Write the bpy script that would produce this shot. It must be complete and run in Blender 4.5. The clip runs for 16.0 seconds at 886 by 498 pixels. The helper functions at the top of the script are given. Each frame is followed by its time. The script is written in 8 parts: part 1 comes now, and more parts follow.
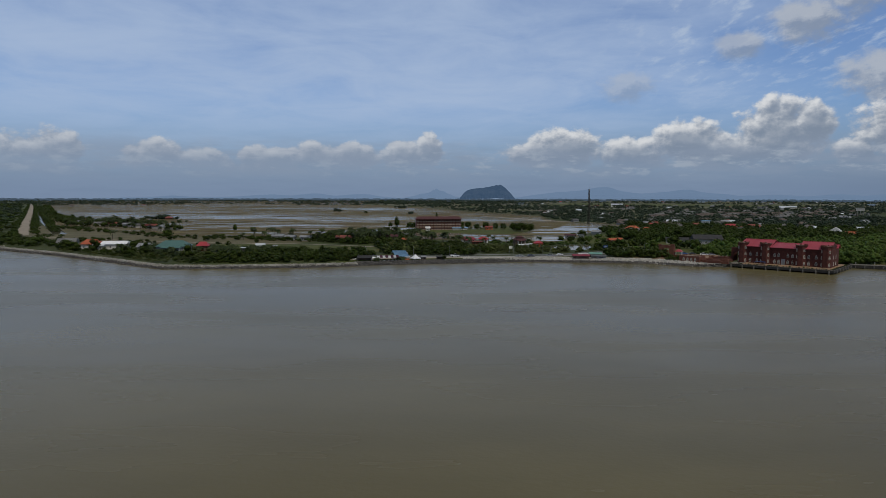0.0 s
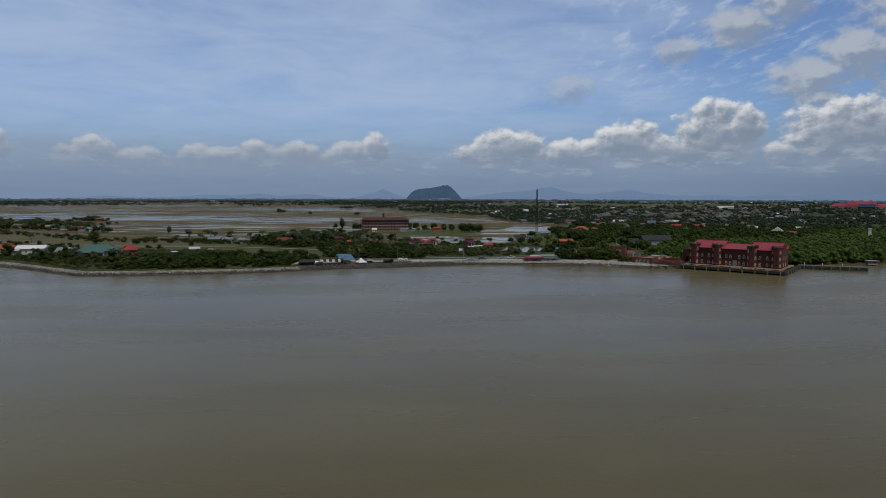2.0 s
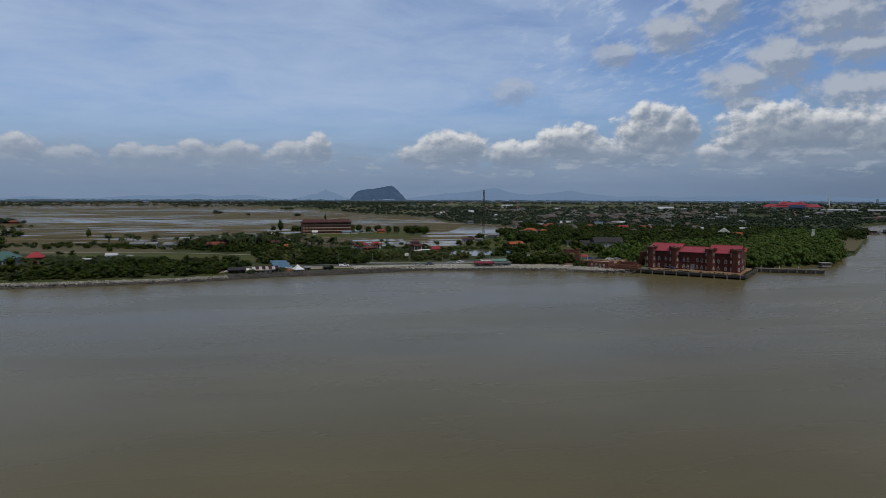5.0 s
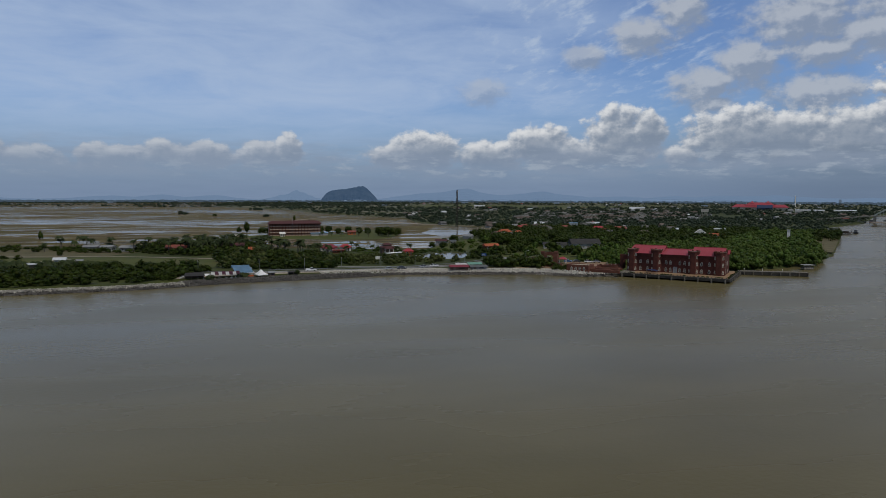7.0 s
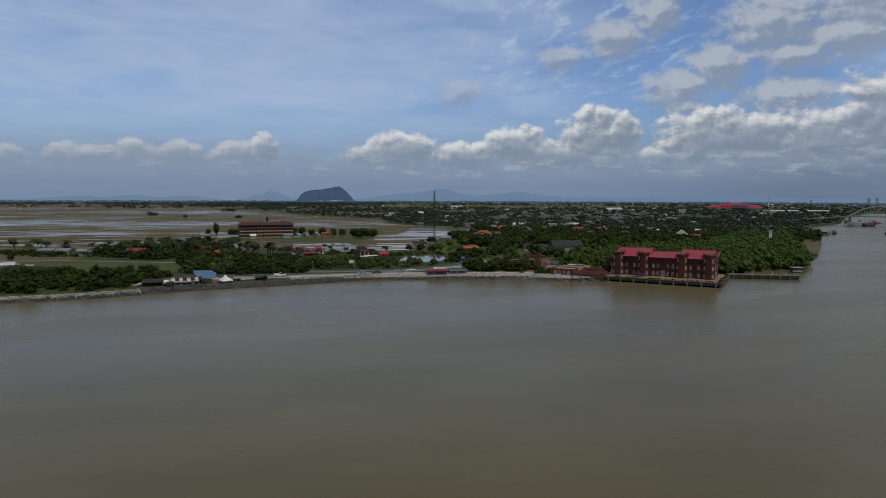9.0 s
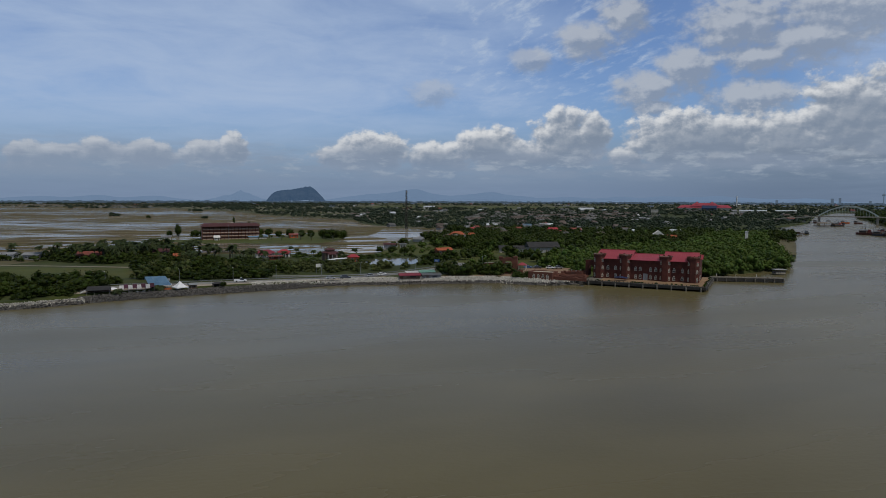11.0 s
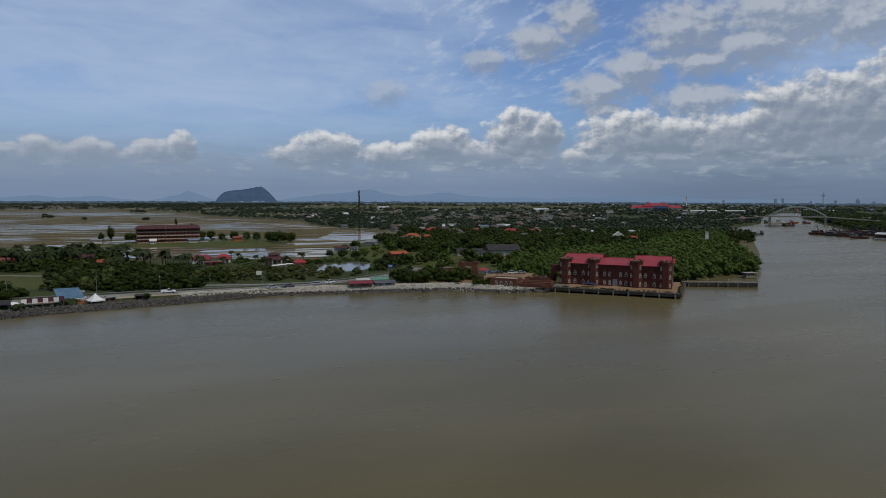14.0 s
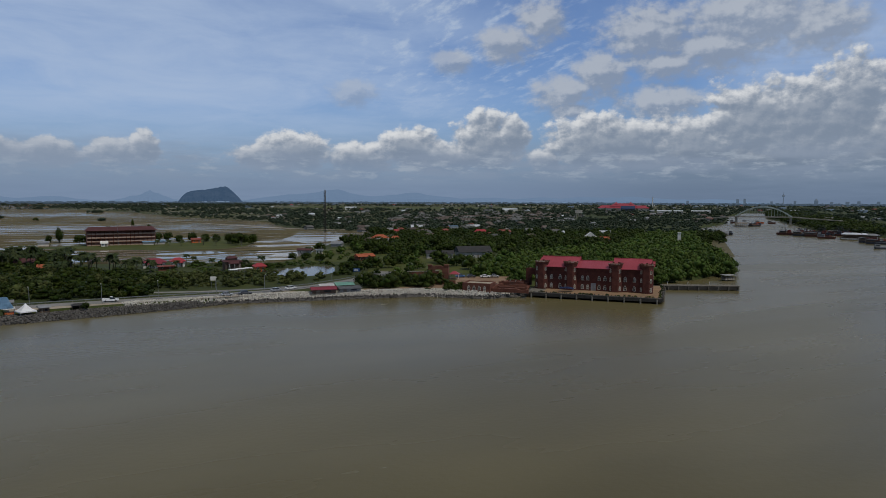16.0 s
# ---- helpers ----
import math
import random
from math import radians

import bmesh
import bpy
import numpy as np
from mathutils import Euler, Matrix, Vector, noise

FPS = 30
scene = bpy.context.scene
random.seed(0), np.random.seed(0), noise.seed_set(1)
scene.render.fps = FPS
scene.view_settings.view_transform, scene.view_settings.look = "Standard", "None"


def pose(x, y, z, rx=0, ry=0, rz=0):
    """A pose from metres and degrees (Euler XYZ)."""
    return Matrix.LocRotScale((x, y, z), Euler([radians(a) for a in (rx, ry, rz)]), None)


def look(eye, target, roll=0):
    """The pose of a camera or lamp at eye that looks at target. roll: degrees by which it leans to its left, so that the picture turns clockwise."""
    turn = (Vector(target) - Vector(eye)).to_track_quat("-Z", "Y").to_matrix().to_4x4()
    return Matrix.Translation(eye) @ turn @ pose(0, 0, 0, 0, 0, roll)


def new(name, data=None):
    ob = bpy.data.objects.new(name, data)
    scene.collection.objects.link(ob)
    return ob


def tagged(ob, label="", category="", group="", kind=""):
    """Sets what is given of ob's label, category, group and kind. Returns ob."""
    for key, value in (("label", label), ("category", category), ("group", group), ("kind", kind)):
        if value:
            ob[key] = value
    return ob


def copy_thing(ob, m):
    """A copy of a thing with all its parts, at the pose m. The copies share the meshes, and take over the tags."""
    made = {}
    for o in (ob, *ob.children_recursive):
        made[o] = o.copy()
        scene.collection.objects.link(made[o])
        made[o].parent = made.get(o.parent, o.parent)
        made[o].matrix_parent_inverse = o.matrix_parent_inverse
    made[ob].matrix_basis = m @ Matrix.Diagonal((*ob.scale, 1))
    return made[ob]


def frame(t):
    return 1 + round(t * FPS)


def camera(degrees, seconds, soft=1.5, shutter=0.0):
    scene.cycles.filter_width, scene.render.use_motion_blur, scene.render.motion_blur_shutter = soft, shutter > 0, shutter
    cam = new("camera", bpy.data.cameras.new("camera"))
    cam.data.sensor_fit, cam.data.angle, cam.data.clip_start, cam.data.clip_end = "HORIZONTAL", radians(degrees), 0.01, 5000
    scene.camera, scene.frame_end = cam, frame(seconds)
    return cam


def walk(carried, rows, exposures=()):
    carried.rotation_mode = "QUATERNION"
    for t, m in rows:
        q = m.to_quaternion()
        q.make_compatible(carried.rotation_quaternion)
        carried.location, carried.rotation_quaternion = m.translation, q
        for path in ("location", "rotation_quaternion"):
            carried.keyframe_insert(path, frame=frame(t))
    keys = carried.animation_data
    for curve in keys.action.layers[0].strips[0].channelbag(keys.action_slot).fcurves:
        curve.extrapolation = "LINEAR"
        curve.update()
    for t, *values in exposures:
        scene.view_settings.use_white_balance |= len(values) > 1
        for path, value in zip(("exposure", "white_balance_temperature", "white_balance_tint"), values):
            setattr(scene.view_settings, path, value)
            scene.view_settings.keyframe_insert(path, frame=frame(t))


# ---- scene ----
# camera: metres, then yaw to the right, tilt down and lean, in degrees
cam = camera(68.57, 16.0, soft=0.6)
PATH = [
    (0.0, 0.00, 0.00, 38.00, 0.000, 4.734, 0.126),
    (0.5, -0.14, 4.12, 38.02, 0.852, 4.729, 0.132),
    (1.0, -0.20, 8.24, 38.04, 2.005, 4.723, 0.139),
    (1.5, -0.19, 12.38, 38.05, 3.368, 4.714, 0.146),
    (2.0, -0.11, 16.52, 38.07, 4.675, 4.701, 0.156),
    (2.5, 0.03, 20.67, 38.08, 5.689, 4.691, 0.165),
    (3.0, 0.25, 24.83, 38.10, 6.539, 4.680, 0.170),
    (3.5, 0.53, 28.98, 38.11, 7.388, 4.666, 0.170),
    (4.0, 0.88, 33.15, 38.12, 8.188, 4.641, 0.172),
    (6.5, 3.53, 53.94, 38.14, 11.420, 4.601, 0.178),
    (7.0, 4.23, 58.08, 38.14, 12.035, 4.578, 0.182),
    (7.5, 4.98, 62.22, 38.14, 12.613, 4.569, 0.182),
    (8.0, 5.78, 66.35, 38.14, 13.111, 4.567, 0.181),
    (8.5, 6.64, 70.48, 38.13, 13.582, 4.557, 0.182),
    (9.0, 7.54, 74.59, 38.12, 14.062, 4.533, 0.187),
    (11.5, 12.72, 94.95, 38.05, 17.175, 4.504, 0.191),
    (12.0, 13.88, 98.97, 38.03, 17.836, 4.485, 0.193),
    (12.5, 15.07, 102.97, 38.01, 18.501, 4.475, 0.192),
    (13.0, 16.30, 106.95, 37.98, 19.177, 4.472, 0.187),
    (13.5, 17.57, 110.91, 37.95, 19.836, 4.471, 0.180),
    (14.0, 18.86, 114.84, 37.92, 20.506, 4.465, 0.176),
    (14.5, 20.19, 118.75, 37.89, 21.188, 4.460, 0.177),
    (15.0, 21.54, 122.64, 37.85, 21.860, 4.455, 0.182),
    (15.5, 22.93, 126.49, 37.81, 22.562, 4.446, 0.190),
    (16.0, 24.33, 130.32, 37.77, 23.307, 4.435, 0.202),
]


def aim(x, y, z, yaw, tilt, lean):
    return pose(x, y, z, 0, 0, -yaw) @ pose(0, 0, 0, 90 - tilt) @ pose(0, 0, 0, 0, 0, lean)


walk(cam, [(row[0], aim(*row[1:])) for row in PATH])

# ---- light ----
SUN_AZ, SUN_EL = 152.0, 60.0            # compass turn from +y to +x, height
sun_way = Vector((math.sin(radians(SUN_AZ)) * math.cos(radians(SUN_EL)), math.cos(radians(SUN_AZ)) * math.cos(radians(SUN_EL)), math.sin(radians(SUN_EL))))
sun = new("sun", bpy.data.lights.new("sun", "SUN"))
sun.data.energy, sun.data.angle, sun.data.color = 1.9, radians(1.5), (1.0, 0.95, 0.88)
sun.matrix_world = look(sun_way * 50, (0, 0, 0))


class Nodes:
    """Short hand for a node tree."""

    def __init__(self, tree):
        self.tree = tree

    def add(self, kind, **settings):
        n = self.tree.nodes.new(kind)
        for key, value in settings.items():
            setattr(n, key, value)
        return n

    def put(self, value, socket):
        if isinstance(value, bpy.types.NodeSocket):
            self.tree.links.new(value, socket)
        else:
            socket.default_value = value

    def math(self, op, a, b=0.0, c=0.0, clamp=False):
        n = self.add("ShaderNodeMath", operation=op, use_clamp=clamp)
        for v, s in zip((a, b, c), n.inputs):
            self.put(v, s)
        return n.outputs[0]

    def vec(self, op, a, b=(0, 0, 0)):
        n = self.add("ShaderNodeVectorMath", operation=op)
        self.put(a, n.inputs[0])
        self.put(b, n.inputs[1])
        return n.outputs["Value" if op in ("LENGTH", "DOT_PRODUCT") else "Vector"]

    def mix(self, f, a, b, blend="MIX"):
        n = self.add("ShaderNodeMix", data_type="RGBA", blend_type=blend)
        self.put(f, n.inputs[0])
        self.put(a if isinstance(a, bpy.types.NodeSocket) else (*a, 1), n.inputs[6])
        self.put(b if isinstance(b, bpy.types.NodeSocket) else (*b, 1), n.inputs[7])
        return n.outputs[2]

    def noise(self, co, scale, detail=4.0, rough=0.55, distort=0.0):
        n = self.add("ShaderNodeTexNoise")
        self.put(co, n.inputs["Vector"])
        for k, v in (("Scale", scale), ("Detail", detail), ("Roughness", rough), ("Distortion", distort)):
            n.inputs[k].default_value = v
        return n.outputs["Fac"]

    def span(self, v, lo, hi, a=0.0, b=1.0, smooth=True):
        n = self.add("ShaderNodeMapRange", interpolation_type="SMOOTHSTEP" if smooth else "LINEAR")
        for s, q in zip(n.inputs, (v, lo, hi, a, b)):
            self.put(q, s)
        return n.outputs[0]

    def stretch(self, co, x, y, z, turn=0.0):
        n = self.add("ShaderNodeMapping")
        self.put(co, n.inputs[0])
        n.inputs["Rotation"].default_value = (0, 0, radians(turn))
        n.inputs["Scale"].default_value = (x, y, z)
        return n.outputs[0]


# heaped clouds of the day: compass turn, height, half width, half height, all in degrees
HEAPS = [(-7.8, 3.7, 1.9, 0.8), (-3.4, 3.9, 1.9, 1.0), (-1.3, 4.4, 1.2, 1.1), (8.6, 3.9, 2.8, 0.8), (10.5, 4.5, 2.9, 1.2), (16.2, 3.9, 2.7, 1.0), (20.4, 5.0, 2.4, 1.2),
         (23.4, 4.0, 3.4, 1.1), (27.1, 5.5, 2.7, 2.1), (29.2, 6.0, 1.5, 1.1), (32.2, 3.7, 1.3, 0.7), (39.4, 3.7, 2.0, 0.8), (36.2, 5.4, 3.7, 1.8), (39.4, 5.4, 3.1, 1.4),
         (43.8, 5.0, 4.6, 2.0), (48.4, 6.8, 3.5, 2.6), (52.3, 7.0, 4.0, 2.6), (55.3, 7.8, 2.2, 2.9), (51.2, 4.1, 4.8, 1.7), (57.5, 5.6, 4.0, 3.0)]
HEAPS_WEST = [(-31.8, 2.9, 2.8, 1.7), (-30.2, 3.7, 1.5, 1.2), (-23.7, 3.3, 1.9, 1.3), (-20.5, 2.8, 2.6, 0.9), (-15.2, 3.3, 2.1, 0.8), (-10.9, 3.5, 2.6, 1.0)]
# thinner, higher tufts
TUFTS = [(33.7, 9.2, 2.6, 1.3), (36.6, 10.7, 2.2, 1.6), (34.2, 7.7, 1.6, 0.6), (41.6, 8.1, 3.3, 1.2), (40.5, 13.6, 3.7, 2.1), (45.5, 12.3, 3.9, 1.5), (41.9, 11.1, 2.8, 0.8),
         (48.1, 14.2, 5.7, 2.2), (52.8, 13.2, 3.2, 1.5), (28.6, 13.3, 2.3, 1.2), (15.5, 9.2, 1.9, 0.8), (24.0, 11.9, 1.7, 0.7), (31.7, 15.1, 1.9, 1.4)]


def cloud_field(name, heaps, foot_share, billow, wisp):
    """A node group: how much cloud stands in a direction (degrees), roughly -1 to 1."""
    g = bpy.data.node_groups.new(name, "ShaderNodeTree")
    g.interface.new_socket("Place", in_out="INPUT", socket_type="NodeSocketVector")
    g.interface.new_socket("Amount", in_out="OUTPUT", socket_type="NodeSocketFloat")
    k = Nodes(g)
    place = k.add("NodeGroupInput").outputs[0]
    total = None
    for a, e, w, h in heaps:
        d = k.vec("SUBTRACT", place, (a, e - h * foot_share, 0))
        top = k.vec("MULTIPLY", k.vec("MAXIMUM", d, (-999, 0, 0)), (1 / (w * 1.15), 1 / (h * (1.05 + foot_share)), 0))
        foot = k.vec("MULTIPLY", k.vec("MINIMUM", d, (999, 0, 0)), (0, 1 / (h * 1.3 + 0.5), 0))
        v = k.math("SUBTRACT", 1.0, k.vec("LENGTH", k.vec("ADD", top, foot)))
        total = v if total is None else k.math("SMOOTH_MAX", total, v, 0.2)
    lumps = k.add("ShaderNodeTexVoronoi", feature="F1", normalize=True)
    k.put(k.stretch(place, 1, 1.3, 1), lumps.inputs["Vector"])
    lumps.inputs["Scale"].default_value, lumps.inputs["Detail"].default_value, lumps.inputs["Roughness"].default_value = 0.55, 4.0, 0.55
    small = k.noise(k.stretch(place, 1, 1.4, 1), 0.75, 8, 0.58)
    puff = k.math("ADD", k.math("MULTIPLY_ADD", lumps.outputs["Distance"], -billow, billow * 0.45), k.math("MULTIPLY_ADD", small, wisp, -wisp / 2))
    k.put(k.math("ADD", k.math("MAXIMUM", total, -0.9), puff), k.add("NodeGroupOutput").inputs[0])
    return g


def make_world():
    world = bpy.data.worlds.new("world")
    scene.world = world
    world.use_nodes = True
    k = Nodes(world.node_tree)
    k.tree.nodes.clear()
    way = k.add("ShaderNodeTexCoord").outputs["Generated"]
    xyz = k.add("ShaderNodeSeparateXYZ")
    k.put(way, xyz.inputs[0])
    x, y, z = xyz.outputs
    az = k.math("MULTIPLY", k.math("ARCTAN2", x, y), 57.2958)
    el = k.math("MULTIPLY", k.math("ARCSINE", z), 57.2958)
    at = k.add("ShaderNodeCombineXYZ")
    k.put(az, at.inputs[0])
    k.put(el, at.inputs[1])
    place = at.outputs[0]
    sky = k.add("ShaderNodeTexSky", sky_type="NISHITA", sun_disc=False, sun_elevation=radians(SUN_EL), sun_rotation=radians(SUN_AZ), air_density=1.0, dust_density=0.6, ozone_density=2.0)
    clear = k.vec("MULTIPLY", sky.outputs[0], (0.056, 0.070, 0.096))
    # low haze towards the horizon
    haze = k.span(el, 0.0, 9.0, 0.95, 0.0)
    air = k.mix(k.span(az, 28.0, 48.0), (0.158, 0.222, 0.336), (0.122, 0.173, 0.262))
    clear = k.mix(haze, clear, air)
    # thin high veil, flat above the land
    up = k.math("ADD", k.math("MAXIMUM", z, 0.0), 0.10)
    flat = k.add("ShaderNodeCombineXYZ")
    k.put(k.math("DIVIDE", x, up), flat.inputs[0])
    k.put(k.math("DIVIDE", y, up), flat.inputs[1])
    sheet = k.noise(k.stretch(flat.outputs[0], 0.95, 1.0, 1, 25), 1.7, 8, 0.60, 0.4)
    broad = k.noise(flat.outputs[0], 0.45, 3, 0.5)
    gap = k.math("MULTIPLY", k.span(az, 20, 32), k.span(az, 50, 42, 0.0, 1.0))
    veil = k.math("ADD", sheet, k.math("MULTIPLY_ADD", broad, 0.6, -0.3))
    veil = k.math("ADD", veil, k.span(az, -5.0, 24.0, 0.16, 0.0))
    veil = k.span(veil, 0.02, 0.90)
    veil = k.math("MULTIPLY", veil, k.math("MULTIPLY_ADD", gap, -0.66, 0.86))
    veil = k.math("MULTIPLY", veil, k.span(el, 1.5, 9.0, 0.12, 1.0))
    colour = k.mix(veil, clear, (0.385, 0.485, 0.655))
    # thicker grey cloud overhead, unseen, added to dim land and water, more rightwards
    dim_overhead = k.mix(k.span(az, 25.0, 70.0), (0.085, 0.105, 0.135), (0.050, 0.064, 0.085))
    colour = k.mix(k.span(el, 16.0, 36.0, 0.0, 0.92), colour, dim_overhead)
    # small ribs in the veil
    ribs = k.noise(k.stretch(flat.outputs[0], 5.0, 2.2, 1, -30), 2.2, 5, 0.6)
    ribs = k.math("MULTIPLY", k.span(ribs, 0.48, 0.75), k.math("MULTIPLY", k.span(az, 10, 24), k.math("MULTIPLY", k.span(az, 40, 32), k.span(el, 5, 12, 0, 0.6))))
    colour = k.mix(ribs, colour, (0.50, 0.58, 0.68))
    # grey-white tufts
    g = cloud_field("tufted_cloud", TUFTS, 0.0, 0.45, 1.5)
    here = k.add("ShaderNodeGroup", node_tree=g)
    k.put(place, here.inputs[0])
    above = k.add("ShaderNodeGroup", node_tree=g)
    k.put(k.vec("ADD", place, (-0.5, 0.7, 0)), above.inputs[0])
    body = k.span(here.outputs[0], -0.22, 0.58, 0.0, 0.86)
    body = k.math("MULTIPLY", body, k.span(az, 18.0, 30.0, 0.55, 1.0))
    tuft = k.mix(k.span(k.math("SUBTRACT", here.outputs[0], above.outputs[0]), -0.25, 0.45), (0.235, 0.285, 0.375), (0.42, 0.455, 0.51))
    colour = k.mix(body, colour, tuft)
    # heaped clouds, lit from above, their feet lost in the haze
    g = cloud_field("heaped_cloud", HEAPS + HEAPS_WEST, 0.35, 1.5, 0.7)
    here = k.add("ShaderNodeGroup", node_tree=g)
    k.put(place, here.inputs[0])
    above = k.add("ShaderNodeGroup", node_tree=g)
    k.put(k.vec("ADD", place, (-0.22, 0.48, 0)), above.inputs[0])
    body = k.span(here.outputs[0], 0.10, 0.40)
    relief = k.math("SUBTRACT", here.outputs[0], above.outputs[0])
    lit = k.math("MULTIPLY", k.span(above.outputs[0], 0.80, 0.0, 0.20, 1.0), k.span(relief, -0.24, 0.40))
    thick = k.span(here.outputs[0], 0.05, 0.6)
    white = k.mix(thick, (0.54, 0.57, 0.61), (0.70, 0.71, 0.72))
    grey = k.mix(thick, (0.27, 0.33, 0.43), (0.200, 0.248, 0.325))
    heap = k.mix(lit, grey, white)
    heap = k.mix(k.span(el, 1.6, 4.9, 0.92, 0.0), heap, k.mix(k.span(az, 30.0, 50.0), (0.196, 0.258, 0.362), (0.150, 0.197, 0.272)))
    heap = k.mix(k.span(az, 14.0, -8.0, 0.0, 0.36), heap, (0.25, 0.315, 0.42))
    colour = k.mix(k.math("MULTIPLY", body, k.span(el, 1.2, 3.4, 0.0, 0.95)), colour, heap)
    # grey band of far cloud under the heaps
    low = k.noise(k.stretch(place, 0.10, 0.55, 1), 1.6, 6, 0.6)
    low = k.math("MULTIPLY", k.span(low, 0.36, 0.62), k.math("MULTIPLY", k.span(el, 0.8, 2.6), k.span(el, 5.6, 3.2, 0.0, 1.0)))
    colour = k.mix(k.math("MULTIPLY", low, 0.6), colour, (0.235, 0.290, 0.385))
    # small pale heaps low in the haze
    pale = k.noise(k.stretch(place, 0.38, 1.15, 1), 1.1, 6, 0.6)
    pale = k.math("MULTIPLY", k.span(pale, 0.50, 0.68), k.math("MULTIPLY", k.span(el, 1.2, 2.4), k.span(el, 5.0, 3.4, 0.0, 1.0)))
    colour = k.mix(k.math("MULTIPLY", pale, k.span(az, -10.0, 20.0, 0.35, 0.65)), colour, (0.345, 0.40, 0.475))
    below = k.mix(k.span(el, -6.0, -0.5), (0.05, 0.05, 0.04), colour)
    bg = k.add("ShaderNodeBackground")
    k.put(below, bg.inputs[0])
    bg.inputs[1].default_value = 1.0
    k.put(bg.outputs[0], k.add("ShaderNodeOutputWorld").inputs[0])


make_world()


# ---- materials ----
def material(name, a, b, scale=0.3, rough=0.85, fine=4.0, bump=0.3, depth=0.05, metal=0.0, spread=0.0, island=0.0, specular=0.35, stain=None):
    """Two colours mixed at two scales, with relief; spread varies it from object to object, island from piece to piece."""
    m = bpy.data.materials.new(name)
    m.use_nodes = True
    k = Nodes(m.node_tree)
    shader = m.node_tree.nodes["Principled BSDF"]
    geo = k.add("ShaderNodeNewGeometry")
    co = geo.outputs["Position"]
    n1 = k.noise(co, scale, 5, 0.6)
    n2 = k.noise(co, scale * fine, 4, 0.6)
    f = k.span(k.math("ADD", k.math("MULTIPLY", n1, 0.65), k.math("MULTIPLY", n2, 0.35)), 0.32, 0.68)
    colour = k.mix(f, a, b)
    if stain:
        s = k.span(k.noise(co, scale * 0.45, 6, 0.7, 0.6), 0.54, 0.70, 0.0, 0.7)
        colour = k.mix(s, colour, stain)
    if spread:
        info = k.add("ShaderNodeObjectInfo")
        hsv = k.add("ShaderNodeHueSaturation")
        k.put(colour, hsv.inputs["Color"])
        k.put(k.span(info.outputs["Random"], 0, 1, 1 - spread, 1 + spread, False), hsv.inputs["Value"])
        colour = hsv.outputs[0]
    if island:
        hsv = k.add("ShaderNodeHueSaturation")
        k.put(colour, hsv.inputs["Color"])
        k.put(k.span(geo.outputs["Random Per Island"], 0, 1, 1 - island, 1 + island, False), hsv.inputs["Value"])
        k.put(k.span(geo.outputs["Random Per Island"], 0, 1, 0.5 - island * 0.06, 0.5 + island * 0.06, False), hsv.inputs["Hue"])
        colour = hsv.outputs[0]
    k.put(colour, shader.inputs["Base Color"])
    k.put(k.span(n2, 0.3, 0.7, max(rough - 0.12, 0.02), min(rough + 0.1, 1.0)), shader.inputs["Roughness"])
    shader.inputs["Metallic"].default_value = metal
    shader.inputs["Specular IOR Level"].default_value = specular
    if bump:
        bn = k.add("ShaderNodeBump")
        bn.inputs["Strength"].default_value, bn.inputs["Distance"].default_value = bump, depth
        k.put(n2, bn.inputs["Height"])
        k.put(bn.outputs[0], shader.inputs["Normal"])
    return m


def water_material(name, a, b, wave, rough, tint_scale=0.01):
    m = bpy.data.materials.new(name)
    m.use_nodes = True
    k = Nodes(m.node_tree)
    shader = m.node_tree.nodes["Principled BSDF"]
    co = k.add("ShaderNodeNewGeometry").outputs["Position"]
    n1 = k.noise(k.stretch(co, 1, 2.2, 1, 12), tint_scale, 5, 0.55)
    k.put(k.mix(k.span(n1, 0.33, 0.67), a, b), shader.inputs["Base Color"])
    patch = k.noise(k.stretch(co, 1, 3.6, 1, 8), tint_scale * 0.8, 5, 0.55)
    k.put(k.span(patch, 0.3, 0.7, rough * 0.86, rough * 1.12), shader.inputs["Roughness"])
    shader.inputs["IOR"].default_value = 1.33
    shader.inputs["Specular IOR Level"].default_value = 0.26
    shader.inputs["Specular Tint"].default_value = (1.0, 0.88, 0.72, 1)
    height = k.noise(k.stretch(co, 1, 1.5, 1, 15), 0.7, 2, 0.5)
    bn = k.add("ShaderNodeBump")
    bn.inputs["Strength"].default_value, bn.inputs["Distance"].default_value = wave, 0.5
    k.put(height, bn.inputs["Height"])
    k.put(bn.outputs[0], shader.inputs["Normal"])
    return m


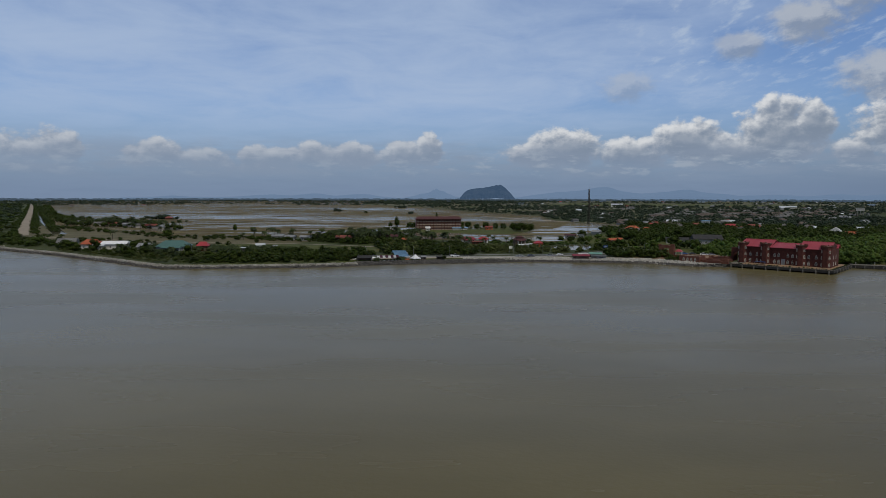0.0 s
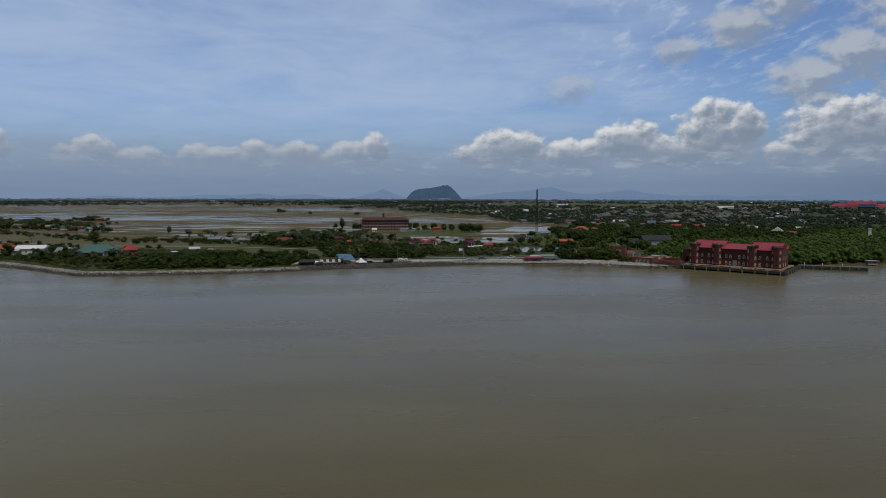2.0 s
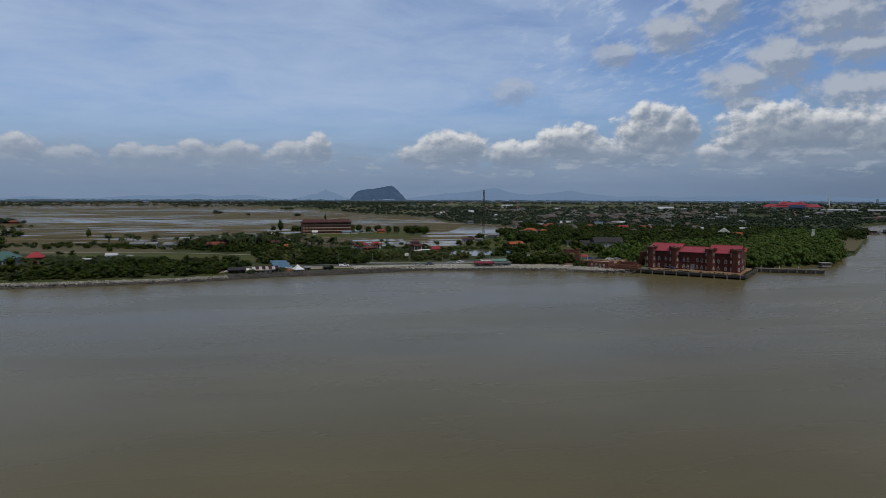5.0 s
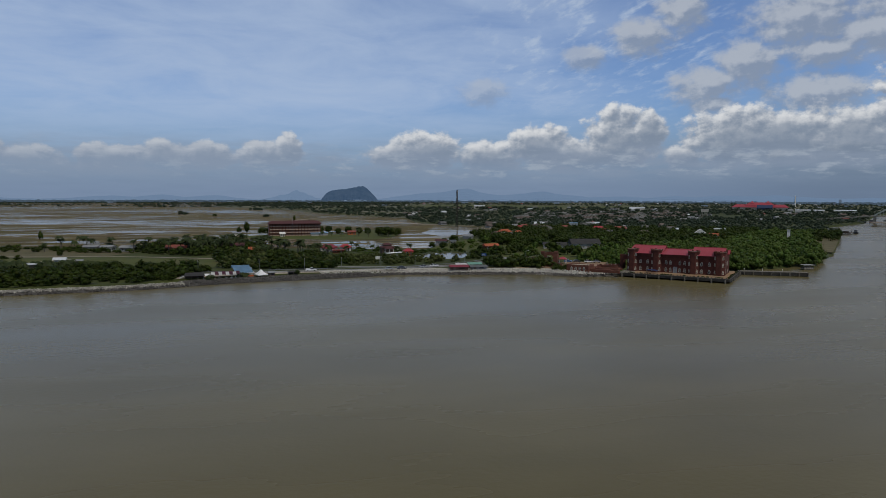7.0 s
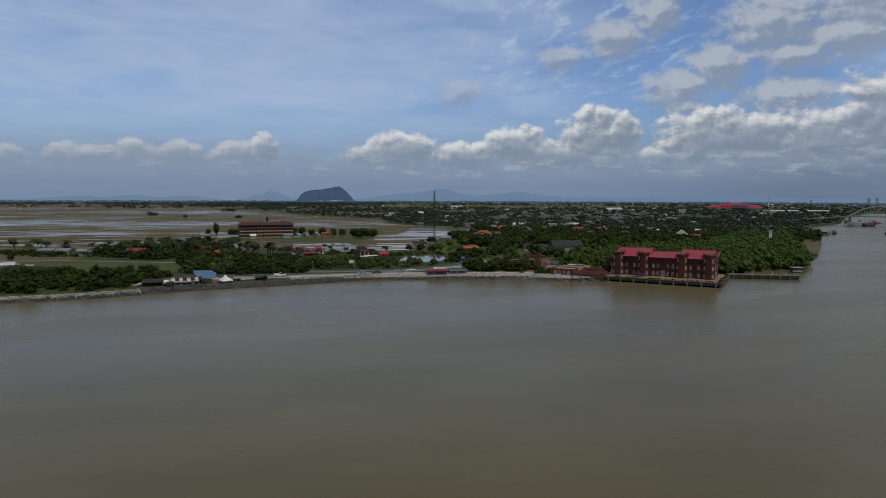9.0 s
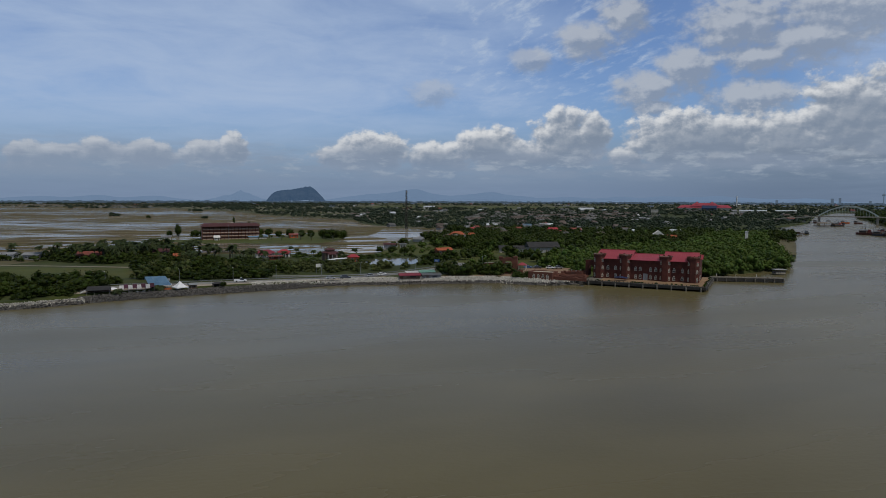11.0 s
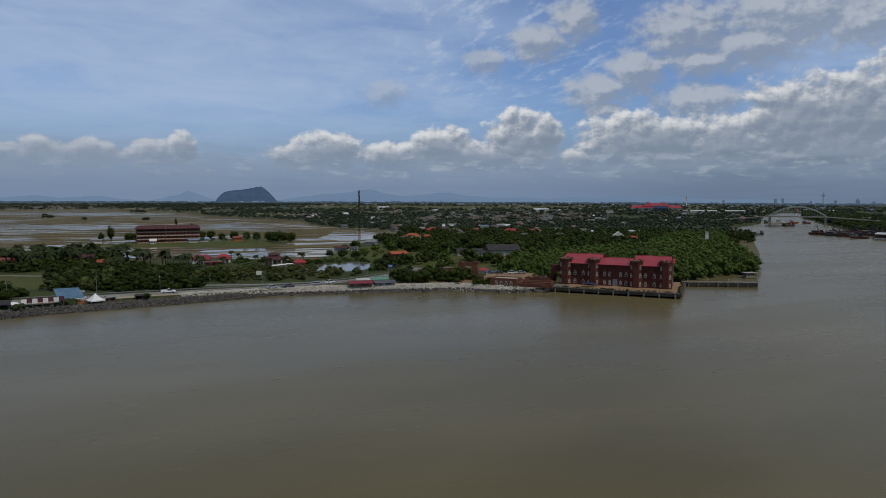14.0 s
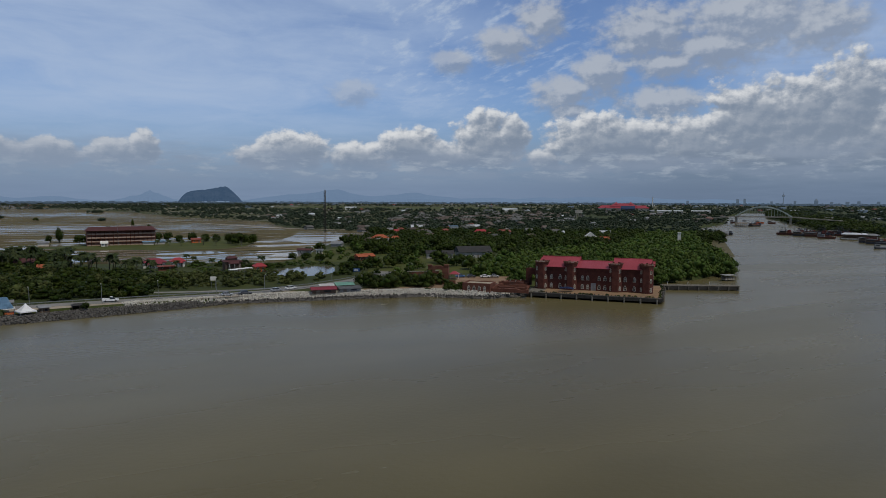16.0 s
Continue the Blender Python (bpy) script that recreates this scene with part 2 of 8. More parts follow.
def paddy_material(name="flooded_paddy", dry=0.60):
    """Ploughed, partly flooded rice plots: mud, stubble and sheets of standing water, long across the plain."""
    m = bpy.data.materials.new(name)
    m.use_nodes = True
    k = Nodes(m.node_tree)
    shader = m.node_tree.nodes["Principled BSDF"]
    co = k.add("ShaderNodeNewGeometry").outputs["Position"]

    def plots(along, across, turn, loose):
        cells = k.add("ShaderNodeTexVoronoi", feature="F1", distance="CHEBYCHEV")
        k.put(k.stretch(co, 1 / along, 1 / across, 1, turn), cells.inputs["Vector"])
        cells.inputs["Randomness"].default_value = loose
        tone = k.add("ShaderNodeSeparateColor")
        k.put(cells.outputs["Color"], tone.inputs[0])
        return tone.outputs

    large, small = plots(210, 46, 7, 0.7), plots(120, 13, 7, 0.8)
    region = k.noise(k.stretch(co, 1 / 520, 1 / 300, 1, 5), 1.0, 4, 0.55)
    streak = k.noise(k.stretch(co, 1 / 170, 1 / 12, 1, 7), 1.0, 6, 0.62)
    wet = k.math("ADD", k.math("MULTIPLY", large[0], 0.26), k.math("MULTIPLY", small[0], 0.22))
    wet = k.math("ADD", wet, k.math("ADD", k.math("MULTIPLY_ADD", region, 0.9, -0.45), k.math("MULTIPLY_ADD", streak, 1.1, -0.28)))
    wet = k.span(wet, dry, dry + 0.06)
    soil = k.mix(k.span(large[1], 0.1, 0.9), (0.072, 0.056, 0.028), (0.150, 0.122, 0.066))
    soil = k.mix(k.span(small[1], 0.55, 0.9, 0.0, 0.7), soil, (0.078, 0.084, 0.026))
    soil = k.mix(k.span(small[2], 0.70, 0.95, 0.0, 0.8), soil, (0.045, 0.036, 0.024))
    soil = k.mix(k.span(streak, 0.40, 0.66, 0.0, 0.5), soil, (0.165, 0.135, 0.085))
    k.put(k.mix(wet, soil, (0.27, 0.245, 0.20)), shader.inputs["Base Color"])
    k.put(k.span(wet, 0.0, 1.0, 0.85, 0.08), shader.inputs["Roughness"])
    k.put(k.span(wet, 0.0, 1.0, 0.02, 0.38), shader.inputs["Specular IOR Level"])
    return m


def far_field_material():
    """Fields and clearings of the far plain: green, olive and straw plots."""
    m = material("far_plots", (0.030, 0.046, 0.014), (0.062, 0.070, 0.028), 0.006, 0.95, 6, 0.0, specular=0.1)
    k = Nodes(m.node_tree)
    shader = m.node_tree.nodes["Principled BSDF"]
    colour = shader.inputs["Base Color"].links[0].from_socket
    co = k.add("ShaderNodeNewGeometry").outputs["Position"]
    cells = k.add("ShaderNodeTexVoronoi", feature="F1", distance="CHEBYCHEV")
    k.put(k.stretch(co, 1 / 260, 1 / 110, 1, 20), cells.inputs["Vector"])
    tone = k.add("ShaderNodeSeparateColor")
    k.put(cells.outputs["Color"], tone.inputs[0])
    colour = k.mix(k.span(tone.outputs[0], 0.62, 0.75), colour, (0.130, 0.120, 0.062))
    colour = k.mix(k.span(tone.outputs[1], 0.75, 0.85), colour, (0.20, 0.19, 0.16))
    k.put(colour, shader.inputs["Base Color"])
    return m


def leaf_material(name, a, b, island=0.35):
    m = material(name, a, b, scale=0.09, rough=0.6, fine=7.0, bump=0.0, island=island, specular=0.10)
    return m


SEA = water_material("muddy_sea", (0.108, 0.091, 0.041), (0.133, 0.112, 0.052), 0.05, 0.27)
POND = water_material("pond_water", (0.12, 0.11, 0.085), (0.15, 0.135, 0.105), 0.05, 0.06, 0.05)
PADDY = paddy_material()
PADDY_WET = paddy_material("flooded_plot_water", 0.42)
FAR_FIELD = far_field_material()
SOIL = material("grassy_soil", (0.022, 0.033, 0.004), (0.052, 0.062, 0.010), 0.05, 0.95, 6, 0.4, 0.2, stain=(0.080, 0.074, 0.030))
GRASS = material("rough_grass", (0.040, 0.056, 0.006), (0.078, 0.083, 0.012), 0.05, 0.95, 8, 0.5, 0.2, stain=(0.100, 0.082, 0.024))
STRAW = material("straw_grass", (0.072, 0.064, 0.026), (0.125, 0.108, 0.052), 0.04, 0.95, 7, 0.4, 0.2, stain=(0.050, 0.058, 0.018))
SAND = material("bare_sand", (0.30, 0.25, 0.18), (0.40, 0.34, 0.26), 0.15, 0.95, 5, 0.3, 0.1, stain=(0.22, 0.18, 0.12))
CLAY = material("reddish_clay", (0.20, 0.125, 0.075), (0.30, 0.205, 0.130), 0.15, 0.95, 5, 0.3, 0.1, stain=(0.12, 0.075, 0.045))
ASPHALT = material("worn_road", (0.17, 0.165, 0.155), (0.25, 0.24, 0.22), 0.12, 0.9, 8, 0.1, 0.02)
TRACK = material("laterite_track", (0.22, 0.185, 0.14), (0.31, 0.265, 0.205), 0.1, 0.95, 5, 0.3, 0.1)
BRICK = material("dark_red_brick", (0.056, 0.0155, 0.011), (0.112, 0.034, 0.023), 0.55, 0.92, 5, 0.6, 0.05, stain=(0.040, 0.016, 0.012))
OLD_BRICK = material("weathered_brick", (0.098, 0.034, 0.022), (0.165, 0.066, 0.041), 0.4, 0.95, 6, 0.6, 0.06, stain=(0.085, 0.05, 0.036))
RED_METAL = material("red_sheet_roof", (0.295, 0.047, 0.062), (0.35, 0.060, 0.077), 0.25, 0.45, 8, 0.15, 0.02, stain=(0.31, 0.045, 0.055))
CONCRETE = material("weathered_concrete", (0.20, 0.18, 0.145), (0.32, 0.29, 0.24), 0.4, 0.9, 6, 0.3, 0.03, stain=(0.15, 0.13, 0.105))
DARK_CONCRETE = material("wet_concrete", (0.022, 0.020, 0.017), (0.055, 0.049, 0.040), 0.6, 0.8, 6, 0.3, 0.03)
FRAME = material("aged_cream_paint", (0.40, 0.36, 0.29), (0.56, 0.52, 0.44), 0.8, 0.8, 6, 0.1, 0.01, stain=(0.30, 0.24, 0.19))
WHITE = material("white_paint", (0.58, 0.555, 0.50), (0.70, 0.675, 0.62), 0.5, 0.7, 6, 0.1, 0.01, stain=(0.5, 0.48, 0.44))
GLASS = material("dark_pane", (0.02, 0.022, 0.025), (0.04, 0.042, 0.045), 0.8, 0.12, 4, 0.0, specular=0.5)
TIMBER = material("grey_timber", (0.12, 0.10, 0.08), (0.20, 0.17, 0.135), 0.8, 0.9, 6, 0.3, 0.02)
STEEL = material("dull_steel", (0.20, 0.205, 0.21), (0.30, 0.305, 0.31), 0.8, 0.5, 6, 0.1, 0.01, metal=0.6)
LEAF_BRIGHT = leaf_material("mangrove_leaf", (0.025, 0.048, 0.008), (0.074, 0.106, 0.018), 0.28)
LEAF_DARK = leaf_material("dark_leaf", (0.012, 0.022, 0.003), (0.042, 0.058, 0.008), 0.32)
# thicket leaves below the dark leaf: a cloud's shade put into the colour
LEAF_THICKET = leaf_material("dimmed_thicket_leaf", (0.009, 0.018, 0.002), (0.034, 0.047, 0.005), 0.3)
LEAF_OLIVE = leaf_material("olive_leaf", (0.030, 0.040, 0.010), (0.078, 0.088, 0.026), 0.3)
LEAF_PALM = leaf_material("palm_leaf", (0.018, 0.030, 0.010), (0.048, 0.060, 0.020), 0.25)
# far leaves paler and bluer: distance haze mixed into their colour
LEAF_FAR = leaf_material("far_hazed_leaf", (0.020, 0.033, 0.020), (0.046, 0.060, 0.034), 0.3)
BARK = material("grey_bark", (0.10, 0.085, 0.065), (0.16, 0.14, 0.11), 2.0, 0.95, 5, 0.5, 0.03)
PALM_BARK = material("dark_palm_trunk", (0.045, 0.038, 0.030), (0.085, 0.073, 0.058), 2.0, 0.95, 5, 0.5, 0.03)
PILE = material("stained_pile", (0.11, 0.098, 0.078), (0.20, 0.18, 0.145), 0.6, 0.9, 6, 0.3, 0.03, stain=(0.06, 0.055, 0.045))
DECK_SAND = material("sandy_paving", (0.19, 0.115, 0.062), (0.30, 0.195, 0.110), 0.22, 0.95, 6, 0.3, 0.03, stain=(0.085, 0.080, 0.045))
ROCK_PALE = material("pale_granite", (0.34, 0.32, 0.275), (0.58, 0.55, 0.485), 0.5, 0.92, 5, 0.3, 0.04, island=0.18)
ROCK_GREY = material("grey_granite", (0.15, 0.14, 0.12), (0.40, 0.375, 0.325), 0.5, 0.92, 5, 0.3, 0.04, island=0.3)
ROCK_DARK = material("dark_granite", (0.040, 0.037, 0.033), (0.115, 0.106, 0.095), 0.5, 0.85, 5, 0.5, 0.06, island=0.4)


def distant(name, a, b, haze_glow, share_of):
    """Land far off behind much air: its own colour, plus haze painted in as emission."""
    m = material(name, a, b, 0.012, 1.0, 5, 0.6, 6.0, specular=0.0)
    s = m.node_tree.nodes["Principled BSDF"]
    s.inputs["Emission Color"].default_value = (*haze_glow, 1)
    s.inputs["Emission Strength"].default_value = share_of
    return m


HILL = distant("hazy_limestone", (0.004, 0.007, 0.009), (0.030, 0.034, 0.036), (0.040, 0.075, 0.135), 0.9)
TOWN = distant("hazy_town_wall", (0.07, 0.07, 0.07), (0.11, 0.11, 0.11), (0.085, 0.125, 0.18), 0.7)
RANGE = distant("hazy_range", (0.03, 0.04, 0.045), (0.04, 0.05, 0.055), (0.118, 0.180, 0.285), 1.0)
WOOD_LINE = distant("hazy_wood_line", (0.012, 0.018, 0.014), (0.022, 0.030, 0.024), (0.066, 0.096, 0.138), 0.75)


# ---- mesh tools ----
def link_mesh(name, bm, mat):
    me = bpy.data.meshes.new(name)
    bmesh.ops.recalc_face_normals(bm, faces=bm.faces)
    bm.to_mesh(me)
    bm.free()
    me.materials.append(mat)
    return me


def part(name, bm, mat, parent=None, label=""):
    ob = new(name, link_mesh(name, bm, mat))
    if parent is not None:
        ob.parent = parent
    return tagged(ob, label)


def share(name, me, parent, m):
    """Another piece on a mesh that is already there."""
    ob = new(name, me)
    ob.parent = parent
    ob.matrix_basis = m
    return ob


def root(name, x, y, z, turn=0.0, label="", category="", group="", kind=""):
    ob = new(name)
    ob.matrix_basis = pose(x, y, z, 0, 0, turn)
    return tagged(ob, label, category, group, kind)


def hexa(bm, pts):
    v = [bm.verts.new(p) for p in pts]
    for f in ((0, 3, 2, 1), (4, 5, 6, 7), (0, 1, 5, 4), (1, 2, 6, 5), (2, 3, 7, 6), (3, 0, 4, 7)):
        bm.faces.new([v[i] for i in f])


def box(bm, x0, x1, y0, y1, z0, z1, m=None):
    pts = [Vector(p) for p in ((x0, y0, z0), (x1, y0, z0), (x1, y1, z0), (x0, y1, z0), (x0, y0, z1), (x1, y0, z1), (x1, y1, z1), (x0, y1, z1))]
    hexa(bm, [m @ p for p in pts] if m else pts)


def prism(bm, ring, z0, z1, m=None, top=1.0):
    """An upright prism over a ring of (x, y); top scales the upper ring about its middle."""
    cx, cy = sum(p[0] for p in ring) / len(ring), sum(p[1] for p in ring) / len(ring)
    low = [Vector((x, y, z0)) for x, y in ring]
    high = [Vector((cx + (x - cx) * top, cy + (y - cy) * top, z1)) for x, y in ring]
    if m:
        low, high = [m @ p for p in low], [m @ p for p in high]
    a, b = [bm.verts.new(p) for p in low], [bm.verts.new(p) for p in high]
    bm.faces.new(a[::-1])
    bm.faces.new(b)
    for i in range(len(ring)):
        j = (i + 1) % len(ring)
        bm.faces.new((a[i], a[j], b[j], b[i]))


def disc_ring(x, y, r, n=8, turn=0.0):
    return [(x + r * math.cos(2 * math.pi * (i + turn) / n), y + r * math.sin(2 * math.pi * (i + turn) / n)) for i in range(n)]


def post(bm, x, y, z0, z1, r, n=6, top=1.0, m=None):
    prism(bm, disc_ring(x, y, r, n), z0, z1, m, top)


def bar(bm, a, b, r, n=4):
    """A round bar between two points."""
    a, b = Vector(a), Vector(b)
    m = Matrix.Translation(a) @ (b - a).to_track_quat("Z", "Y").to_matrix().to_4x4()
    prism(bm, disc_ring(0, 0, r, n, 0.5), 0, (b - a).length, m)


def pierced(bm, x0, x1, z0, z1, y0, y1, holes, m=None):
    """A wall slab with rectangular openings that go right through it."""
    xs = sorted({x0, x1, *(h[0] for h in holes), *(h[1] for h in holes)})
    zs = sorted({z0, z1, *(h[2] for h in holes), *(h[3] for h in holes)})
    for i in range(len(xs) - 1):
        run = None
        for j in range(len(zs) - 1):
            cx, cz = (xs[i] + xs[i + 1]) / 2, (zs[j] + zs[j + 1]) / 2
            solid = not any(h[0] < cx < h[1] and h[2] < cz < h[3] for h in holes)
            if solid:
                run = (run[0] if run else zs[j], zs[j + 1])
            if run and (not solid or j == len(zs) - 2):
                box(bm, xs[i], xs[i + 1], y0, y1, run[0], run[1], m)
                run = None


def sheet(name, ring, z, mat, label="", kind="structure", skirt=0.0):
    """A flat sheet over a ring of (x, y), with a slope down round it where skirt is given."""
    from mathutils.geometry import tessellate_polygon
    pts = [Vector((x, y, z)) for x, y in ring]
    bm = bmesh.new()
    v = [bm.verts.new(p) for p in pts]
    for tri in tessellate_polygon([pts]):
        bm.faces.new([v[i] for i in tri])
    if skirt:
        area = sum(a.x * b.y - b.x * a.y for a, b in zip(pts, pts[1:] + pts[:1]))
        s = 1 if area > 0 else -1
        low = []
        for i, p in enumerate(pts):
            e = (pts[(i + 1) % len(pts)] - pts[i - 1]).normalized()
            out = Vector((e.y * s, -e.x * s, 0))
            low.append(bm.verts.new(p + out * 1.2 - Vector((0, 0, skirt))))
            v[i].co = p - out * 4.5
        for i in range(len(v)):
            j = (i + 1) % len(v)
            bm.faces.new((v[i], v[j], low[j], low[i]))
    me = link_mesh(name, bm, mat)
    for p in me.polygons:
        if p.normal.z < 0 and abs(p.normal.z) > 0.9:
            p.flip()
    return tagged(new(name, me), label, "", "", kind)


def strip_ring(line, width):
    """The outline of a band of that width along a line of (x, y)."""
    left, right = [], []
    for i, p in enumerate(line):
        a, b = Vector(line[max(i - 1, 0)]), Vector(line[min(i + 1, len(line) - 1)])
        d = (b - a).normalized()
        left.append((p[0] - d.y * width / 2, p[1] + d.x * width / 2))
        right.append((p[0] + d.y * width / 2, p[1] - d.x * width / 2))
    return left + right[::-1]


def inside(ring, x, y):
    """Which of the points (arrays) lie in a ring."""
    x, y = np.asarray(x, float), np.asarray(y, float)
    hit = np.zeros(x.shape, bool)
    for (x0, y0), (x1, y1) in zip(ring, ring[1:] + ring[:1]):
        if y0 != y1:
            hit ^= ((y0 > y) != (y1 > y)) & (x < (x1 - x0) * (y - y0) / (y1 - y0) + x0)
    return hit


def raw_mesh(name, verts, faces, mat):
    """A mesh from arrays: n x 3 points and m x 3 corners."""
    me = bpy.data.meshes.new(name)
    me.vertices.add(len(verts))
    me.vertices.foreach_set("co", np.asarray(verts, np.float32).ravel())
    me.loops.add(faces.size)
    me.loops.foreach_set("vertex_index", np.asarray(faces, np.int32).ravel())
    me.polygons.add(len(faces))
    me.polygons.foreach_set("loop_start", np.arange(0, faces.size, 3, dtype=np.int32))
    me.update(calc_edges=True)
    me.validate()
    me.materials.append(mat)
    return me


# ---- the land and the water ----
LAND_Z = 2.0
SHORE = [(-4700, 3300), (-1500, 1235), (-700, 705), (-420, 520), (-304, 446), (-241, 405.5), (-185, 364.5), (-159, 344), (-146, 335), (-126, 333), (-98, 336.5), (-64, 342), (-44, 355),
         (-22, 362), (1, 366.5), (26, 369), (46, 373), (81, 369), (106, 364), (119, 364), (126, 356), (138, 350), (154, 352), (163, 366), (188, 384), (204, 374),
         (214, 358), (228, 358), (240, 361), (258, 363), (278, 373), (299, 384), (350, 427), (430, 508), (492, 571), (540, 625), (580, 690), (660, 770), (830, 885), (1150, 1180),
         (1500, 1450), (1560, 1430), (1170, 1100), (918, 846), (724, 646), (704, 575), (650, 470), (590, 372), (660, 150), (1500, -100), (4700, -600)]
EDGE = [(4700, 4700), (0, 4850), (-4700, 4700)]
ground = sheet("ground", SHORE + EDGE, LAND_Z, SOIL, "low coastal plain of grass and dark soil", skirt=2.8)
bm = bmesh.new()
box(bm, -4700, 4700, -1500, 4700, -6, 0)
water = tagged(part("water", bm, SEA), "calm muddy brown estuary water", "water", "", "structure")


# ---- the brick fort on its pier ----
FORT = (152.0, 346.0, 0.0, -42.93)       # deck corner, and the turn of the deck's long side


def gothic(w, h, n=4):
    """Half outline of a pointed arch, from the foot up to the tip: (x, z)."""
    spring = h * 0.52
    pts = [(w / 2, 0.0), (w / 2, spring)]
    for i in range(1, n + 1):
        a = i / n
        pts.append((w / 2 * (1 - a ** 1.5), spring + (h - spring) * math.sin(a * math.pi / 2)))
    return pts


def arch_window(parent, m, w=1.10, h=1.96):
    """Pointed white frame with mullions and a dark pane; m puts it at the foot of the opening's outer face."""
    half = gothic(w, h)
    ring = half + [(-x, z) for x, z in half[-2::-1]]
    inner = [(x * (1 - 0.28 / w), 0.11 + z * (1 - 0.27 / h)) for x, z in ring]
    bm = bmesh.new()
    for ya, yb in ((-0.10, 0.12),):
        a = [bm.verts.new(m @ Vector((x, ya, z))) for x, z in ring]
        b = [bm.verts.new(m @ Vector((x, ya, z))) for x, z in inner]
        c = [bm.verts.new(m @ Vector((x, yb, z))) for x, z in ring]
        d = [bm.verts.new(m @ Vector((x, yb, z))) for x, z in inner]
        n = len(ring)
        for i in range(n):
            j = (i + 1) % n
            for q in ((a[i], a[j], b[j], b[i]), (c[j], c[i], d[i], d[j]), (a[j], a[i], c[i], c[j]), (b[i], b[j], d[j], d[i])):
                bm.faces.new(q)
    box(bm, -0.05, 0.05, -0.06, 0.06, 0.1, h - 0.25, m)
    box(bm, -w / 2 + 0.12, w / 2 - 0.12, -0.055, 0.055, h * 0.48, h * 0.48 + 0.1, m)
    win = part("window", bm, FRAME, parent, "white pointed window frame")
    bm = bmesh.new()
    a = [bm.verts.new(m @ Vector((x * 0.98, 0.02, z))) for x, z in inner]
    b = [bm.verts.new(m @ Vector((x * 0.98, 0.05, z))) for x, z in inner]
    bm.faces.new(a), bm.faces.new(b[::-1])
    part("pane", bm, GLASS, win, "dark window pane")
    return win


def arch_fill(bm, w, h, y0, y1, m):
    """The wall's corners over a pointed arch in a rectangular hole."""
    half = gothic(w, h)[1:]
    for s in (1, -1):
        for (xa, za), (xb, zb) in zip(half, half[1:]):
            pts = []
            for y in (y0, y1):
                pts += [m @ Vector((s * xa, y, za)), m @ Vector((s * xb, y, zb)), m @ Vector((s * w / 2 * 1.0, y, h)), m @ Vector((s * w / 2, y, za + 0.001))]
            v = [bm.verts.new(p) for p in pts]
            for f in ((0, 1, 2), (4, 6, 5), (0, 4, 5, 1), (0, 2, 6, 4)):
                bm.faces.new([v[i] for i in f])


